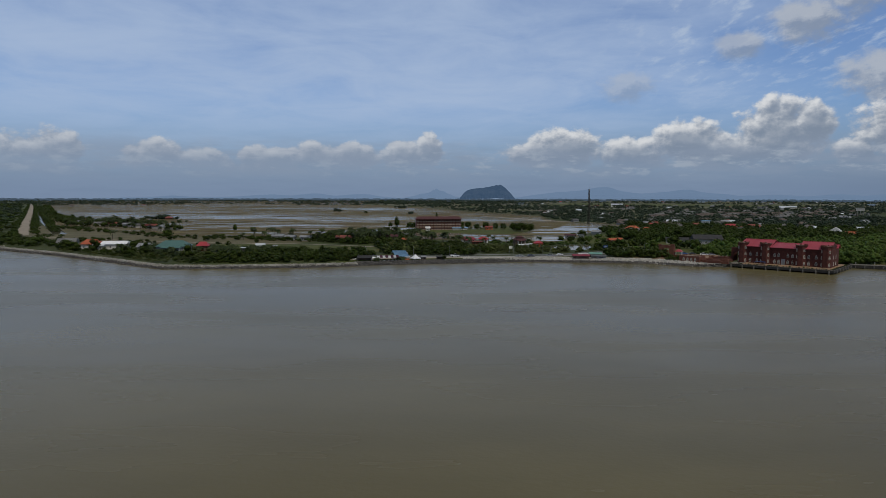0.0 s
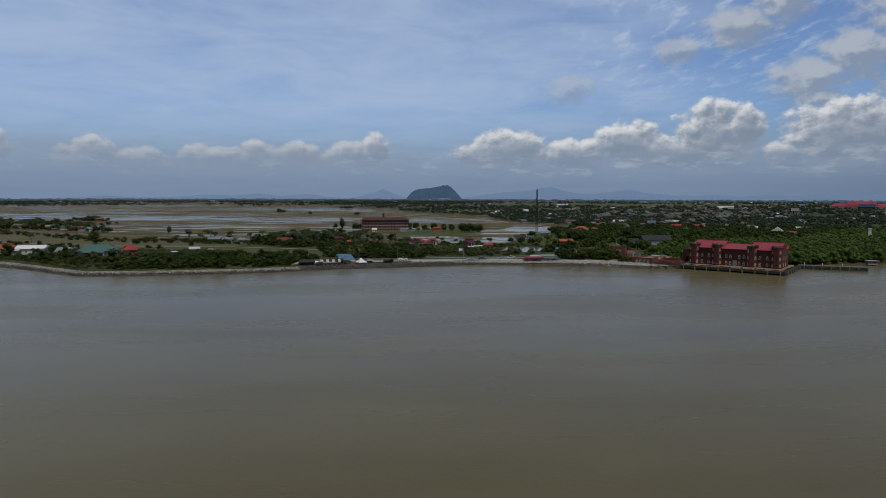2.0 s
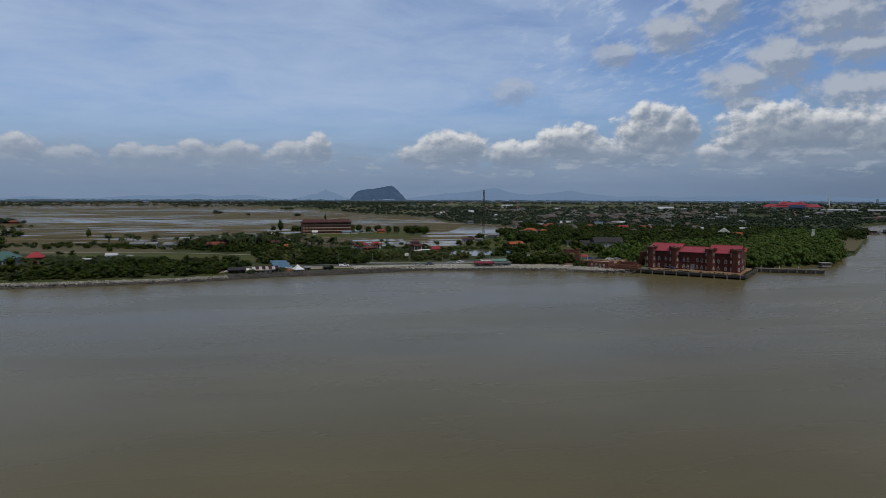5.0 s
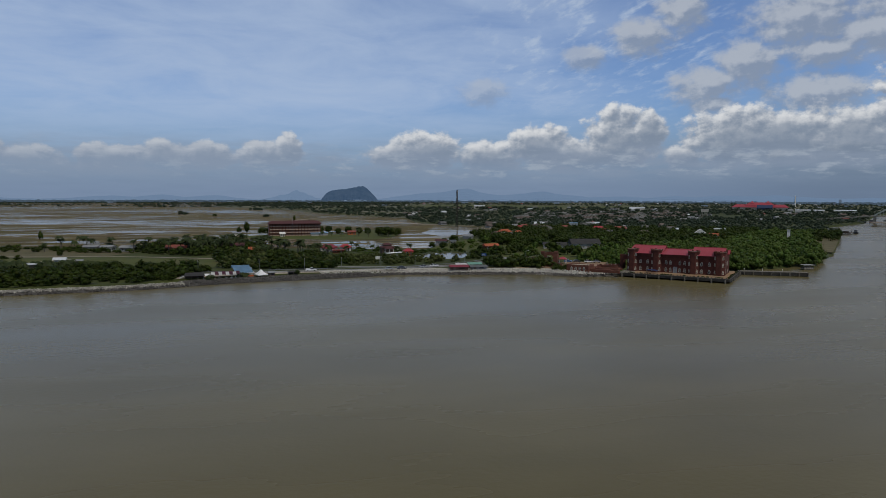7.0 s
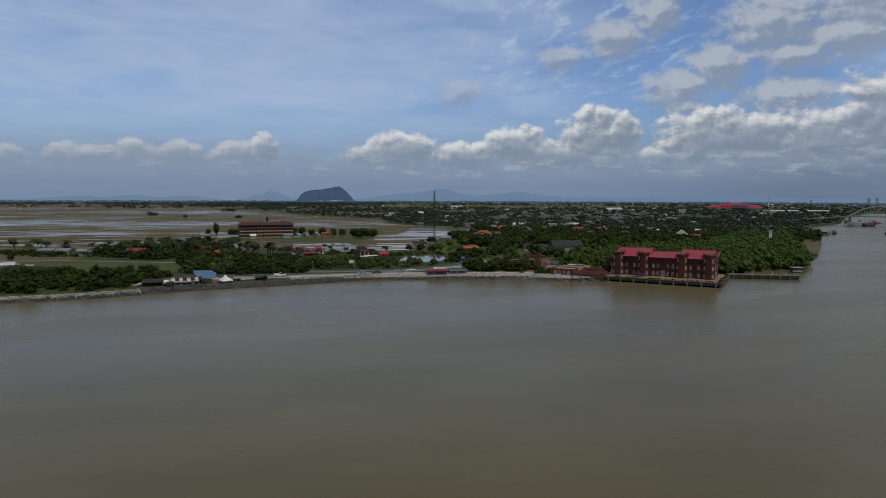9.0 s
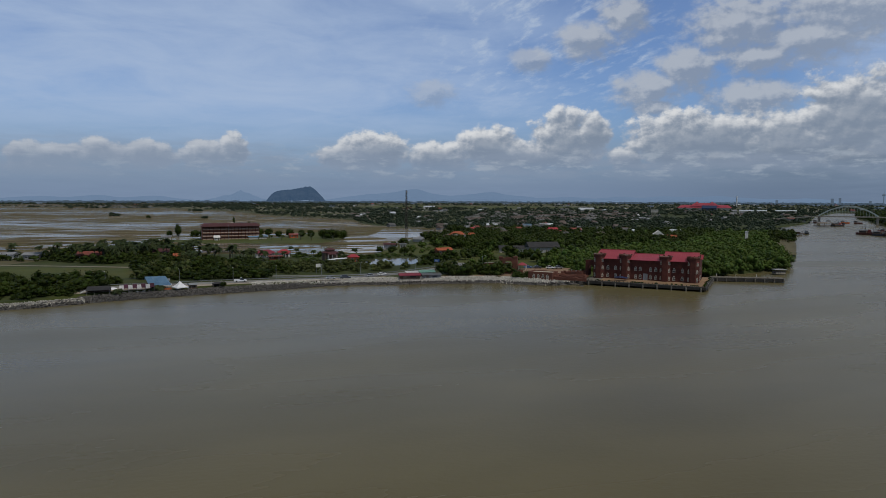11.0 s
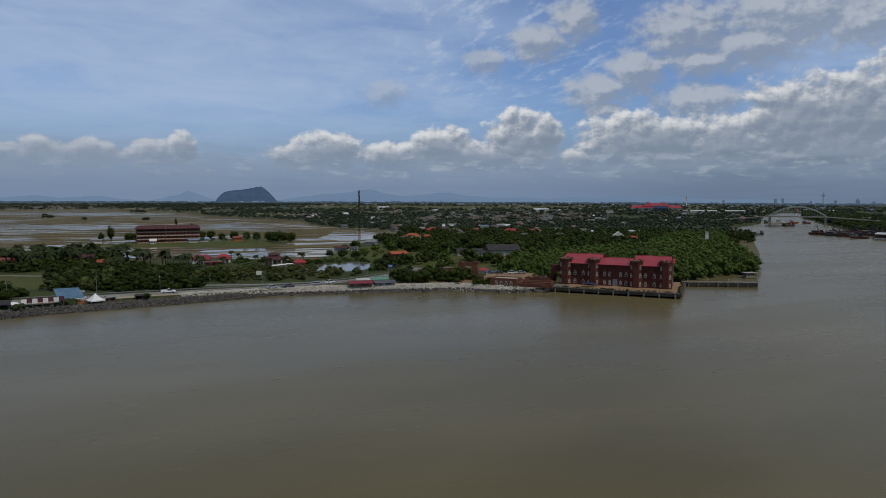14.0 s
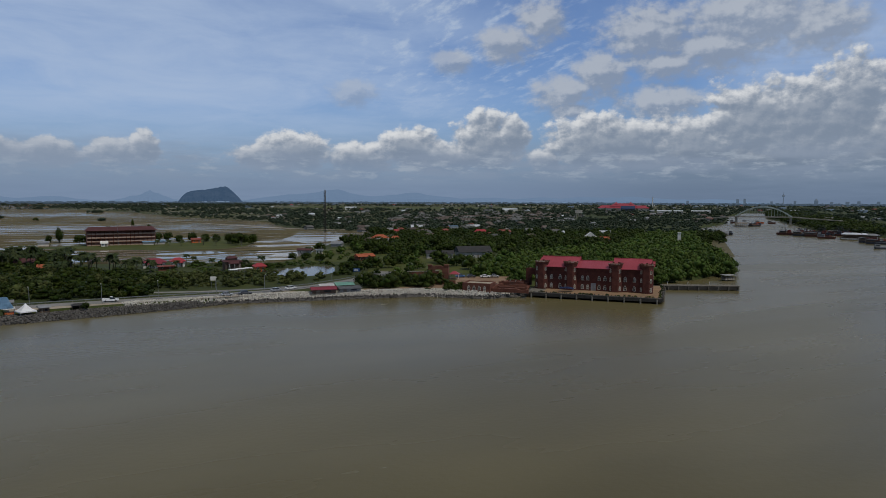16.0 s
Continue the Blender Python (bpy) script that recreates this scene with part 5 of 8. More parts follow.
tent = root("marquee_tent", -15.6, 364.6, LAND_Z - 1.0, 30, "white peaked marquee tent above the dark stones", "tent")
bm = bmesh.new()
N, peak = 24, 4.0
rings = []
for k in range(7):
    f = k / 6
    r = (1 - f) ** 1.0
    zc = 1.7 + (peak - 1.7) * f ** 1.55
    ring = []
    for i in range(N):
        a = 2 * math.pi * i / N
        q = 2.35 / max(abs(math.cos(a)), abs(math.sin(a)))
        ring.append(bm.verts.new((math.cos(a) * q * r + 1e-3 * math.cos(a), math.sin(a) * q * r + 1e-3 * math.sin(a), zc)))
    rings.append(ring)
for ra, rb in zip(rings, rings[1:]):
    for i in range(N):
        j = (i + 1) % N
        bm.faces.new((ra[i], ra[j], rb[j], rb[i]))
part("canvas", bm, CANVAS, tent)
bm = bmesh.new()
for s in (-1, 1):
    box(bm, -2.35, 2.35, s * 2.35 - 0.02, s * 2.35 + 0.02, 1.35, 1.69)
    box(bm, s * 2.35 - 0.02, s * 2.35 + 0.02, -2.33, 2.33, 1.35, 1.69)
part("valance", bm, CANVAS, tent)
posts_of(tent, (-2.25, 2.25), (-2.25, 2.25), 1.7)


def hut(x, y, turn, L, W, h, rise, wall, roof, label, name="hut", lean=False, z=LAND_Z):
    ob = root(name, x, y, z, turn, label, "hut")
    bm = bmesh.new()
    pierced(bm, 0, L, 0, h, 0, 0.12, [(L * 0.15, L * 0.32, 0, min(2.0, h * 0.85)), (L * 0.5, L * 0.8, h * 0.4, h * 0.8)])
    box(bm, 0, 0.12, 0.12, W, 0, h), box(bm, L - 0.12, L, 0.12, W, 0, h), box(bm, 0.12, L - 0.12, W - 0.12, W, 0, h)
    bmesh.ops.remove_doubles(bm, verts=bm.verts[:], dist=0.001)
    part("wall", bm, wall, ob)
    bm = bmesh.new()
    if lean:
        v = [bm.verts.new(p) for p in ((-0.5, -0.8, h + 0.08), (L + 0.5, -0.8, h + 0.08), (L + 0.5, W + 0.5, h + rise), (-0.5, W + 0.5, h + rise))]
        bm.faces.new(v)
        bmesh.ops.solidify(bm, geom=bm.faces[:], thickness=0.07)
    else:
        pitched(bm, -0.5, L + 0.5, -0.6, W + 0.6, h + 0.1, h + rise, 0.0)
    part("roof", bm, roof, ob)
    bm = bmesh.new()
    box(bm, L * 0.5, L * 0.8, 0.05, 0.08, h * 0.4, h * 0.8)
    part("window", bm, GLASS, ob)
    bm = bmesh.new()
    box(bm, L * 0.15, L * 0.32, 0.04, 0.09, 0, min(2.0, h * 0.85))
    part("door", bm, TIMBER, ob)
    return ob


hut(-12.0, 366.2, 20, 2.6, 2.4, 1.9, 0.7, PLANK, GREY_ROOF, "small hut with a faded blue-grey roof beside the tent", z=LAND_Z - 0.9)
hut(-26.5, 372.5, 12, 6.0, 3.0, 2.2, 0.7, PLANK, GREY_ROOF, "plank hut with a grey roof behind the stalls")
net = root("net_shelter", -1.2, 367.4, LAND_Z - 0.9, 8, "dark net shelter on poles above the stones", "shelter")
bm = bmesh.new()
pitched(bm, -2.4, 2.6, 0, 3.2, 1.9, 2.4, 0.8)
part("cover", bm, BLACK_ROOF, net)
posts_of(net, (-2.1, 0.1, 2.3), (0.2, 3.0), 1.95, 0.08, TIMBER)
bm = bmesh.new()
box(bm, -2.1, 2.2, 2.9, 3.0, 0.1, 1.8)
box(bm, -2.15, -2.05, 0.3, 2.8, 0.1, 1.6)
part("net_wall", bm, BLACK_ROOF, net)

# shacks on the pale stones
hut(75.0, 371.6, -6, 8.8, 4.6, 1.4, 0.9, PLANK, TILE_MAROON, "low eating hut with a rusty red roof on the pale stones")
hut(85.6, 371.4, -4, 8.0, 4.2, 1.3, 0.5, GREY_ROOF, GREY_ROOF, "low grey shack with a patched sheet roof on the stones", lean=True)
hut(85.8, 377.0, -4, 6.5, 3.4, 1.9, 0.8, PLANK, MINT_ROOF, "hut with a mint green sheet roof", lean=True)
hut(79.5, 377.5, -4, 5.0, 3.0, 1.9, 0.5, PLANK, CANVAS, "hut under a white flat cover", lean=True)

# ---- the old brick walls beside the fort ----
ux, uy = 0.732, -0.681


def ruin(name, x, y, turn, label, walls):
    ob = root(name, x, y, LAND_Z, turn, label, "ruin")
    r = random.Random(int(x * 7 + y))
    for x0, x1, y0, y1, h in walls:
        bm = bmesh.new()
        n = max(3, int(max(x1 - x0, y1 - y0) / 0.9))
        along_x = (x1 - x0) > (y1 - y0)
        rows, top = [], h
        for i in range(n + 1):
            f = i / n
            if r.random() < 0.45:
                top = h * r.uniform(0.70, 1.06)
            p, q = ((x0 + (x1 - x0) * f, y0), (x0 + (x1 - x0) * f, y1)) if along_x else ((x0, y0 + (y1 - y0) * f), (x1, y0 + (y1 - y0) * f))
            rows.append([bm.verts.new((*c, z)) for c, z in ((p, 0), (p, top), (q, top + r.uniform(-0.1, 0.1)), (q, 0))])
        bm.faces.new(rows[0]), bm.faces.new(rows[-1][::-1])
        for ra, rb in zip(rows, rows[1:]):
            for k in range(4):
                bm.faces.new((ra[k], ra[(k + 1) % 4], rb[(k + 1) % 4], rb[k]))
        part("wall", bm, OLD_BRICK, ob)
    return ob


house = root("brick_guardhouse", 130.5, 357.5, LAND_Z - 0.3, -42, "low brick guardhouse with white pointed windows", "ruin")
bm = bmesh.new()
hs = [(2.0 + i * 2.1, 3.1 + i * 2.1, 0.9, 2.6) for i in range(4)]
pierced(bm, 0, 11, 0, 3.6, 0, 0.5, hs)
for h in hs:
    arch_fill(bm, 1.1, 1.7, 0.001, 0.499, Matrix.Translation(((h[0] + h[1]) / 2, 0, h[2])))
box(bm, 0, 0.5, 0.5, 9, 0, 3.6), box(bm, 10.5, 11, 0.5, 9, 0, 3.4), box(bm, 0.5, 10.5, 8.5, 9, 0, 3.4)
part("wall", bm, OLD_BRICK, house)
bm = bmesh.new()
box(bm, 0.5, 10.5, 0.5, 8.5, 2.9, 3.1)
part("flat_roof", bm, SAND, house, "sandy flat roof inside the parapet")
for h in hs:
    arch_window(house, Matrix.Translation(((h[0] + h[1]) / 2, 0.03, h[2])), 1.1, 1.7)
ruin("brick_ruin", 139.5, 351.8, -42, "broken weathered brick wall between the guardhouse and the fort", [(0.5, 15, 0.0, 1.0, 1.5), (2, 14, 4.0, 4.8, 2.0), (13.6, 14.4, 1.0, 4.0, 2.2), (0.4, 1.2, 1.0, 9.0, 1.7)])
ruin("brick_ruin", 150, 362, -42, "weathered brick terrace wall behind the fort's gate", [(0, 9, 0, 0.8, 2.6), (0, 0.8, 0.8, 10, 2.0), (0.8, 9, 9, 9.8, 2.4)])
ruin("brick_ruin", 118, 393, -30, "long low weathered brick wall under the trees", [(0, 14, 0, 0.8, 2.2), (15, 24, -6, -5.2, 1.8), (0, 0.8, 1, 8, 2.4)])
ruin("brick_ruin", 141.5, 357.0, 2, "pale weathered yard wall beside the guardhouse", [(0, 7, 0, 0.6, 2.2), (6.4, 7, 0.6, 14, 1.6)])
ruin("brick_ruin", 147.5, 359.0, -18, "low brick terrace with broken pillars before the gate wing", [(0, 12.5, 0, 1.2, 1.5), (0.4, 12, 3.2, 3.8, 2.3), (3, 3.6, 3.8, 9, 1.8), (8, 8.6, 3.8, 9, 2.0)])
coped = root("coped_wall", 126.4, 412.0, LAND_Z, -5, "long low brick wall with a pale coping under the trees", "wall")
for i in range(4):
    bm = bmesh.new()
    box(bm, i * 4.2, i * 4.2 + 4.0, 0, 0.5, 0, 1.7 + 0.1 * (i % 2))
    wall_part = part("wall", bm, OLD_BRICK, coped)
    bm = bmesh.new()
    box(bm, i * 4.2 - 0.1, i * 4.2 + 4.1, -0.15, 0.65, 1.705 + 0.1 * (i % 2), 1.95 + 0.1 * (i % 2))
    part("coping", bm, CONCRETE, wall_part, "pale coping")
for i in range(3):
    pillar = root("white_pillar", 154.5 + i * 1.7, 362.5 - i * 1.3, LAND_Z, -42, "thin pale pillar standing on the brick terrace", "pillar", "pillars on the terrace")
    bm = bmesh.new()
    box(bm, -0.2, 0.2, -0.2, 0.2, 0, 2.9 - 0.4 * (i % 2))
    part("shaft", bm, CONCRETE, pillar)
    bm = bmesh.new()
    box(bm, -0.3, 0.3, -0.3, 0.3, 2.904 - 0.4 * (i % 2), 3.05 - 0.4 * (i % 2))
    part("cap", bm, CONCRETE, pillar)
car(148.0, 397.2, -20, BLUE_CAR, "blue car parked in the yard behind the guardhouse", 4.4)
car(152.4, 395.2, -18, CAR_DARK, "dark car parked in the yard behind the guardhouse", 4.3)
car(158.0, 392.2, -16, CAR_WHITE, "white car parked in the yard behind the guardhouse", 4.3)
car(162.4, 391.4, -14, CAR_GREY, "silver car parked in the yard behind the guardhouse", 4.3)
gatehouse = root("arched_gatehouse", 132.0, 397.0, LAND_Z, -30, "weathered red brick gatehouse with a tall open arch", "gatehouse")
bm = bmesh.new()
pierced(bm, 0, 9.0, 0, 5.8, 0, 1.4, [(2.6, 6.4, 0, 4.6)])
arch_fill(bm, 3.8, 2.2, 0.001, 1.399, Matrix.Translation((4.5, 0, 2.4)))
part("front_wall", bm, OLD_BRICK, gatehouse)
bm = bmesh.new()
pierced(bm, 0, 9.0, 0, 5.2, 4.0, 5.2, [(2.6, 6.4, 0, 4.0)])
box(bm, 0, 1.0, 1.4, 4.0, 0, 5.6), box(bm, 8.0, 9.0, 1.4, 4.0, 0, 5.0)
part("rear_wall", bm, OLD_BRICK, gatehouse)
bm = bmesh.new()
box(bm, -0.2, 1.9, -0.2, 1.6, 5.804, 6.4)
box(bm, 7.1, 9.2, -0.2, 1.6, 5.804, 6.6)
box(bm, 2.9, 6.1, 0.1, 1.3, 5.804, 6.1)
part("crown", bm, OLD_BRICK, gatehouse)
pav = root("small_pavilion", 140.5, 393.0, LAND_Z, -30, "small pavilion with a red roof beside the gatehouse", "pavilion")
bm = bmesh.new()
pitched(bm, 0, 4.4, 0, 3.6, 2.3, 3.5, 1.6)
part("roof", bm, RED_METAL, pav)
posts_of(pav, (0.4, 4.0), (0.4, 3.2), 2.3, 0.1, WHITE)


# ---- trees and bushes near the shore ----
BUSHES = [(-260, 428), (-183, 370), (-158, 351), (-142, 342), (-124, 340), (-98, 343), (-66, 348), (-53, 352), (-40, 384), (-44, 402), (-84, 405), (-106, 411), (-140, 422), (-180, 425)]
x, y = scatter(BUSHES, 3.8, drop=0.15)
keep = ~inside([(-215, 400), (-150, 395), (-105, 395), (-100, 412), (-150, 432), (-240, 470)], x, y) | (rng.uniform(size=len(x)) < 0.25)
rows = spots(x[keep], y[keep], LAND_Z - 0.4, 2.9, 3.8, 0.5)
rows = rows[(rows[:, 0] > -132) | (rng.uniform(size=len(rows)) < 0.6)]
rows[:, 3:5] *= np.where(rows[:, 0:1] < -132, 0.58, 1.0)
woods("shore_thicket", rows, LEAF_THICKET, NEAR, "dark green thicket behind the stone bank", "bushes")
BELT = [(-36, 398), (-10, 388), (19, 386), (21, 402), (30, 412), (16, 450), (2, 470), (-27, 500), (-50, 470), (-40, 424)]
x, y = scatter(BELT, 4.2, drop=0.12)
woods("roadside_thicket", spots(x, y, LAND_Z - 0.4, 2.9, 4.0, 0.45), LEAF_THICKET, NEAR, "dark green thicket behind the coast road", "bushes")
x, y = scatter([(-38, 402), (-8, 392), (18, 390), (20, 402), (28, 412), (14, 448), (0, 468), (-27, 498), (-48, 468), (-38, 424)], 11.0, drop=0.3)
woods("roadside_trees", spots(x, y, LAND_Z - 0.3, 3.4, 5.6, 0.35), LEAF_OLIVE, NEAR, "taller olive green trees rising from the roadside thicket")
MIDDLE = [(24, 403), (60, 399), (80, 404), (95, 418), (82, 424), (68, 444), (48, 448), (24, 446)]
x, y = scatter(MIDDLE, 4.4, drop=0.38)
woods("roadside_bushes", spots(x, y, LAND_Z - 0.4, 2.2, 3.4, 0.45), LEAF_OLIVE, NEAR, "olive green bushes between the road and the pond", "bushes")
edge = strip_ring([(38, 498), (52, 488), (64, 480), (70, 470), (84, 470), (104, 476), (112, 462), (106, 436), (100, 424)], 7)
x, y = scatter(edge, 4.0, drop=0.35)
woods("pond_bushes", spots(x, y, LAND_Z - 0.4, 2.0, 3.0, 0.5), LEAF_DARK, NEAR, "bushes and banana plants round the pond", "bushes")
x, y = scatter([(100, 500), (126, 486), (150, 520), (150, 596), (130, 575), (108, 530)], 7.0, drop=0.5)
woods("bank_bushes", spots(x, y, LAND_Z - 0.4, 2.6, 3.6, 0.5), LEAF_BRIGHT, MID, "green bushes on the bank beside the flooded plots", "bushes")
x, y = scatter([(20, 440), (46, 446), (66, 446), (110, 474), (98, 500), (60, 486), (40, 500), (12, 486)], 4.2, drop=0.45)
room = ~inside([(12, 486), (36, 488), (36, 502), (12, 502)], x, y) & ~inside([(66, 426), (84, 424), (108, 446), (110, 473), (84, 468)], x, y) & ~inside([(48, 458), (62, 458), (62, 474), (48, 474)], x, y)
woods("garden_scrub", spots(x[room], y[room], LAND_Z - 0.3, 1.3, 1.7, 0.6), LEAF_BRIGHT, MID, "low scrub and kitchen gardens round the houses", "bushes")
x, y = scatter([(1555, 1440), (1172, 1110), (922, 856), (728, 650), (710, 580), (655, 474), (700, 470), (790, 600), (1010, 810), (1560, 1300)], 8.0, drop=0.12)
keep = inside(SHORE + EDGE, x, y) & (np.hypot(x - 885, y - 815) > 30)
woods("bank_wood", spots(x[keep], y[keep], LAND_Z - 0.6, 5.0, 7.5, 0.4), LEAF_DARK, MID, "dark trees on the town bank of the river")
RUINS_WOOD = [(100, 376), (121, 370), (133, 374), (131, 388), (112, 396), (98, 388)]
x, y = scatter(RUINS_WOOD, 4.4)
woods("ruin_bushes", spots(x, y, LAND_Z - 0.4, 3.4, 6.0), LEAF_DARK, NEAR, "dark bushes in front of the old walls", "bushes")
x, y = scatter([(124, 361), (136, 355), (140, 362), (129, 370)], 3.0)
woods("ruin_bushes", spots(x, y, LAND_Z - 0.6, 2.2, 3.4), LEAF_DARK, NEAR, "low bushes in front of the guardhouse", "bushes")
dm = pose(FORT[0], FORT[1], 0, 0, 0, FORT[3])
weed = [dm @ Vector((u, v, 2.0)) for u, v in [(rng.uniform(0, 49), 0.9 + rng.uniform(-0.3, 0.5)) for i in range(46)] + [(49.2 + rng.uniform(-0.4, 0.3), rng.uniform(1, 36)) for i in range(22)]]
woods("deck_weeds", spots(np.array([p.x for p in weed]), np.array([p.y for p in weed]), 2.0, 0.55, 0.65, 0.5), LEAF_DARK, MID, "weeds and small bushes along the edge of the pier deck", "weeds")
BACKWOOD = [(112, 422), (130, 412), (160, 412), (196, 452), (250, 497), (330, 522), (440, 622), (300, 640), (215, 600), (150, 600), (128, 476), (110, 470)]
x, y = scatter(BACKWOOD, 6.4, drop=0.25)
houses_clear = inside([(160, 466), (225, 478), (228, 508), (165, 505)], x, y) | inside([(156, 572), (204, 568), (210, 630), (160, 636)], x, y) | inside([(112, 470), (140, 470), (150, 520), (130, 560)], x, y) | inside([(315, 518), (352, 518), (370, 572), (330, 580)], x, y)
x, y = x[~houses_clear], y[~houses_clear]
low_ground = (x < 205) & (y < 560)
keep = ~low_ground | (rng.uniform(size=len(x)) < 0.42)
x, y = x[keep], y[keep]
light = rng.uniform(size=len(x)) < np.where((x < 205) & (y < 560), 0.4, 0.22)
woods("village_wood", spots(x[~light], y[~light], LAND_Z - 0.4, 3.6, 6.0, 0.45), LEAF_DARK, NEAR, "mixed dark green trees behind the old walls")
woods("village_wood", spots(x[light], y[light], LAND_Z - 0.4, 3.4, 5.4, 0.45), LEAF_BRIGHT, NEAR, "mixed bright green trees behind the old walls")
x, y = scatter([(-520, 596), (-414, 604), (-428, 640), (-1510, 2334), (-1900, 2330), (-2300, 1800), (-1500, 1250), (-700, 715)], 17.0, drop=0.04)
keep = inside(SHORE + EDGE, x, y)
woods("coastal_wood", spots(x[keep], y[keep], LAND_Z - 0.8, 10.5, 7.0), LEAF_DARK, FAR, "dark coastal wood beside the earth road")
x, y = scatter(strip_ring([(-366, 612), (-522, 860), (-840, 1360), (-1170, 1890)], 9), 5.0, drop=0.15)
woods("canal_hedge", spots(x, y, LAND_Z - 0.3, 3.0, 4.0), LEAF_DARK, FAR, "dark hedge between the earth road and the canal")
x, y = scatter(strip_ring([(-440, 770), (-610, 1019), (-791, 1309), (-1164, 1911)], 14), 7.0, drop=0.3)
woods("canal_hedge", spots(x, y, LAND_Z - 0.3, 4.2, 7.0), LEAF_DARK, FAR, "dark trees along the canal")
x, y = scatter([(-520, 610), (-420, 530), (-300, 452), (-250, 426), (-235, 424), (-262, 456), (-330, 520), (-375, 560), (-440, 600)], 5.2, drop=0.3)
keep = inside(SHORE + EDGE, x, y)
woods("shore_scrub", spots(x[keep], y[keep], LAND_Z - 0.4, 3.0, 4.0, 0.5), LEAF_DARK, MID, "low dark scrub behind the stone bank", "bushes")
x, y = scatter([(-262, 432), (-241, 411), (-185, 370), (-159, 350), (-146, 341), (-128, 339), (-130, 372), (-165, 392), (-240, 426)], 3.4, drop=0.35)
woods("foreshore_scrub", spots(x, y, LAND_Z - 0.2, 1.3, 1.3, 0.5), LEAF_OLIVE, MID, "low olive scrub above the stone bank", "bushes")
# bush line and low scrub along the tracks
x, y = scatter([(-430, 720), (-232, 560), (-147, 545), (-100, 520), (-100, 500), (-150, 512), (-235, 540), (-420, 690)], 7.0, drop=0.35)
woods("village_bushes", spots(x, y, LAND_Z - 0.4, 2.8, 3.6, 0.4), LEAF_DARK, MID, "bushes between the village houses at the paddies' edge", "bushes")
x, y = scatter([(-100, 500), (-60, 470), (-30, 490), (-20, 530), (-44, 596), (-84, 583), (-110, 545)], 5.0, drop=0.25)
woods("village_bushes", spots(x, y, LAND_Z - 0.4, 3.0, 4.8, 0.4), LEAF_DARK, NEAR, "bushes below the coconut palms", "bushes")
x, y = scatter([(-250, 432), (-215, 408), (-170, 372), (-150, 362), (-130, 372), (-130, 405), (-150, 425), (-215, 470)], 7.0, drop=0.55)
roofs = inside([(-181, 394), (-157, 397), (-157, 414), (-181, 412)], x, y) | inside([(-242, 424), (-208, 424), (-208, 440), (-242, 440)], x, y)
x, y = x[~roofs], y[~roofs]
woods("garden_bushes", spots(x, y, LAND_Z - 0.4, 2.2, 3.0, 0.5), LEAF_OLIVE, NEAR, "garden bushes round the green hall", "bushes")


x, y = scatter([(-567, 949), (-437, 745), (-391, 720), (-342, 697), (-276, 655), (-262, 660), (-301, 711), (-400, 823), (-473, 872), (-621, 1045)], 8.0, drop=0.42)
woods("village_grove", spots(x, y, LAND_Z - 0.4, 3.8, 6.0, 0.5), LEAF_DARK, MID, "dark grove round the village at the paddies' edge")
x, y = scatter([(-350, 570), (-250, 500), (-175, 478), (-120, 470), (-120, 462), (-180, 462), (-255, 470), (-345, 545)], 7.0, drop=0.55)
woods("garden_bushes", spots(x, y, LAND_Z - 0.4, 2.4, 3.2, 0.4), LEAF_DARK, MID, "garden bushes along the earth track", "bushes")


for d, w in ((-9.5, 6), (8.5, 5)):
    x, y = scatter(strip_ring(offset(FAR_ROAD, d), w), 4.6, drop=0.12)
    woods("road_verge", spots(x, y, LAND_Z - 0.5, 3.2, 3.4, 0.4), LEAF_DARK, FAR, "dark bushes on the verge of the earth road", "bushes")
x, y = scatter([(-240, 415), (-190, 372), (-158, 356), (-120, 352), (-70, 356), (-60, 372), (-110, 372), (-150, 378), (-205, 412), (-236, 428)], 15.0, drop=0.45)
woods("shore_trees", spots(x, y, LAND_Z - 0.3, 3.4, 6.4, 0.4), LEAF_THICKET, NEAR, "taller dark trees rising from the shore thicket")


x, y = scatter(strip_ring([(-160, 528), (-133, 513), (-104, 501), (-84, 492)], 7), 4.4, drop=0.2)
woods("village_bushes", spots(x, y, LAND_Z - 0.4, 2.6, 3.8, 0.4), LEAF_DARK, MID, "dark bushes before the houses under the palms", "bushes")


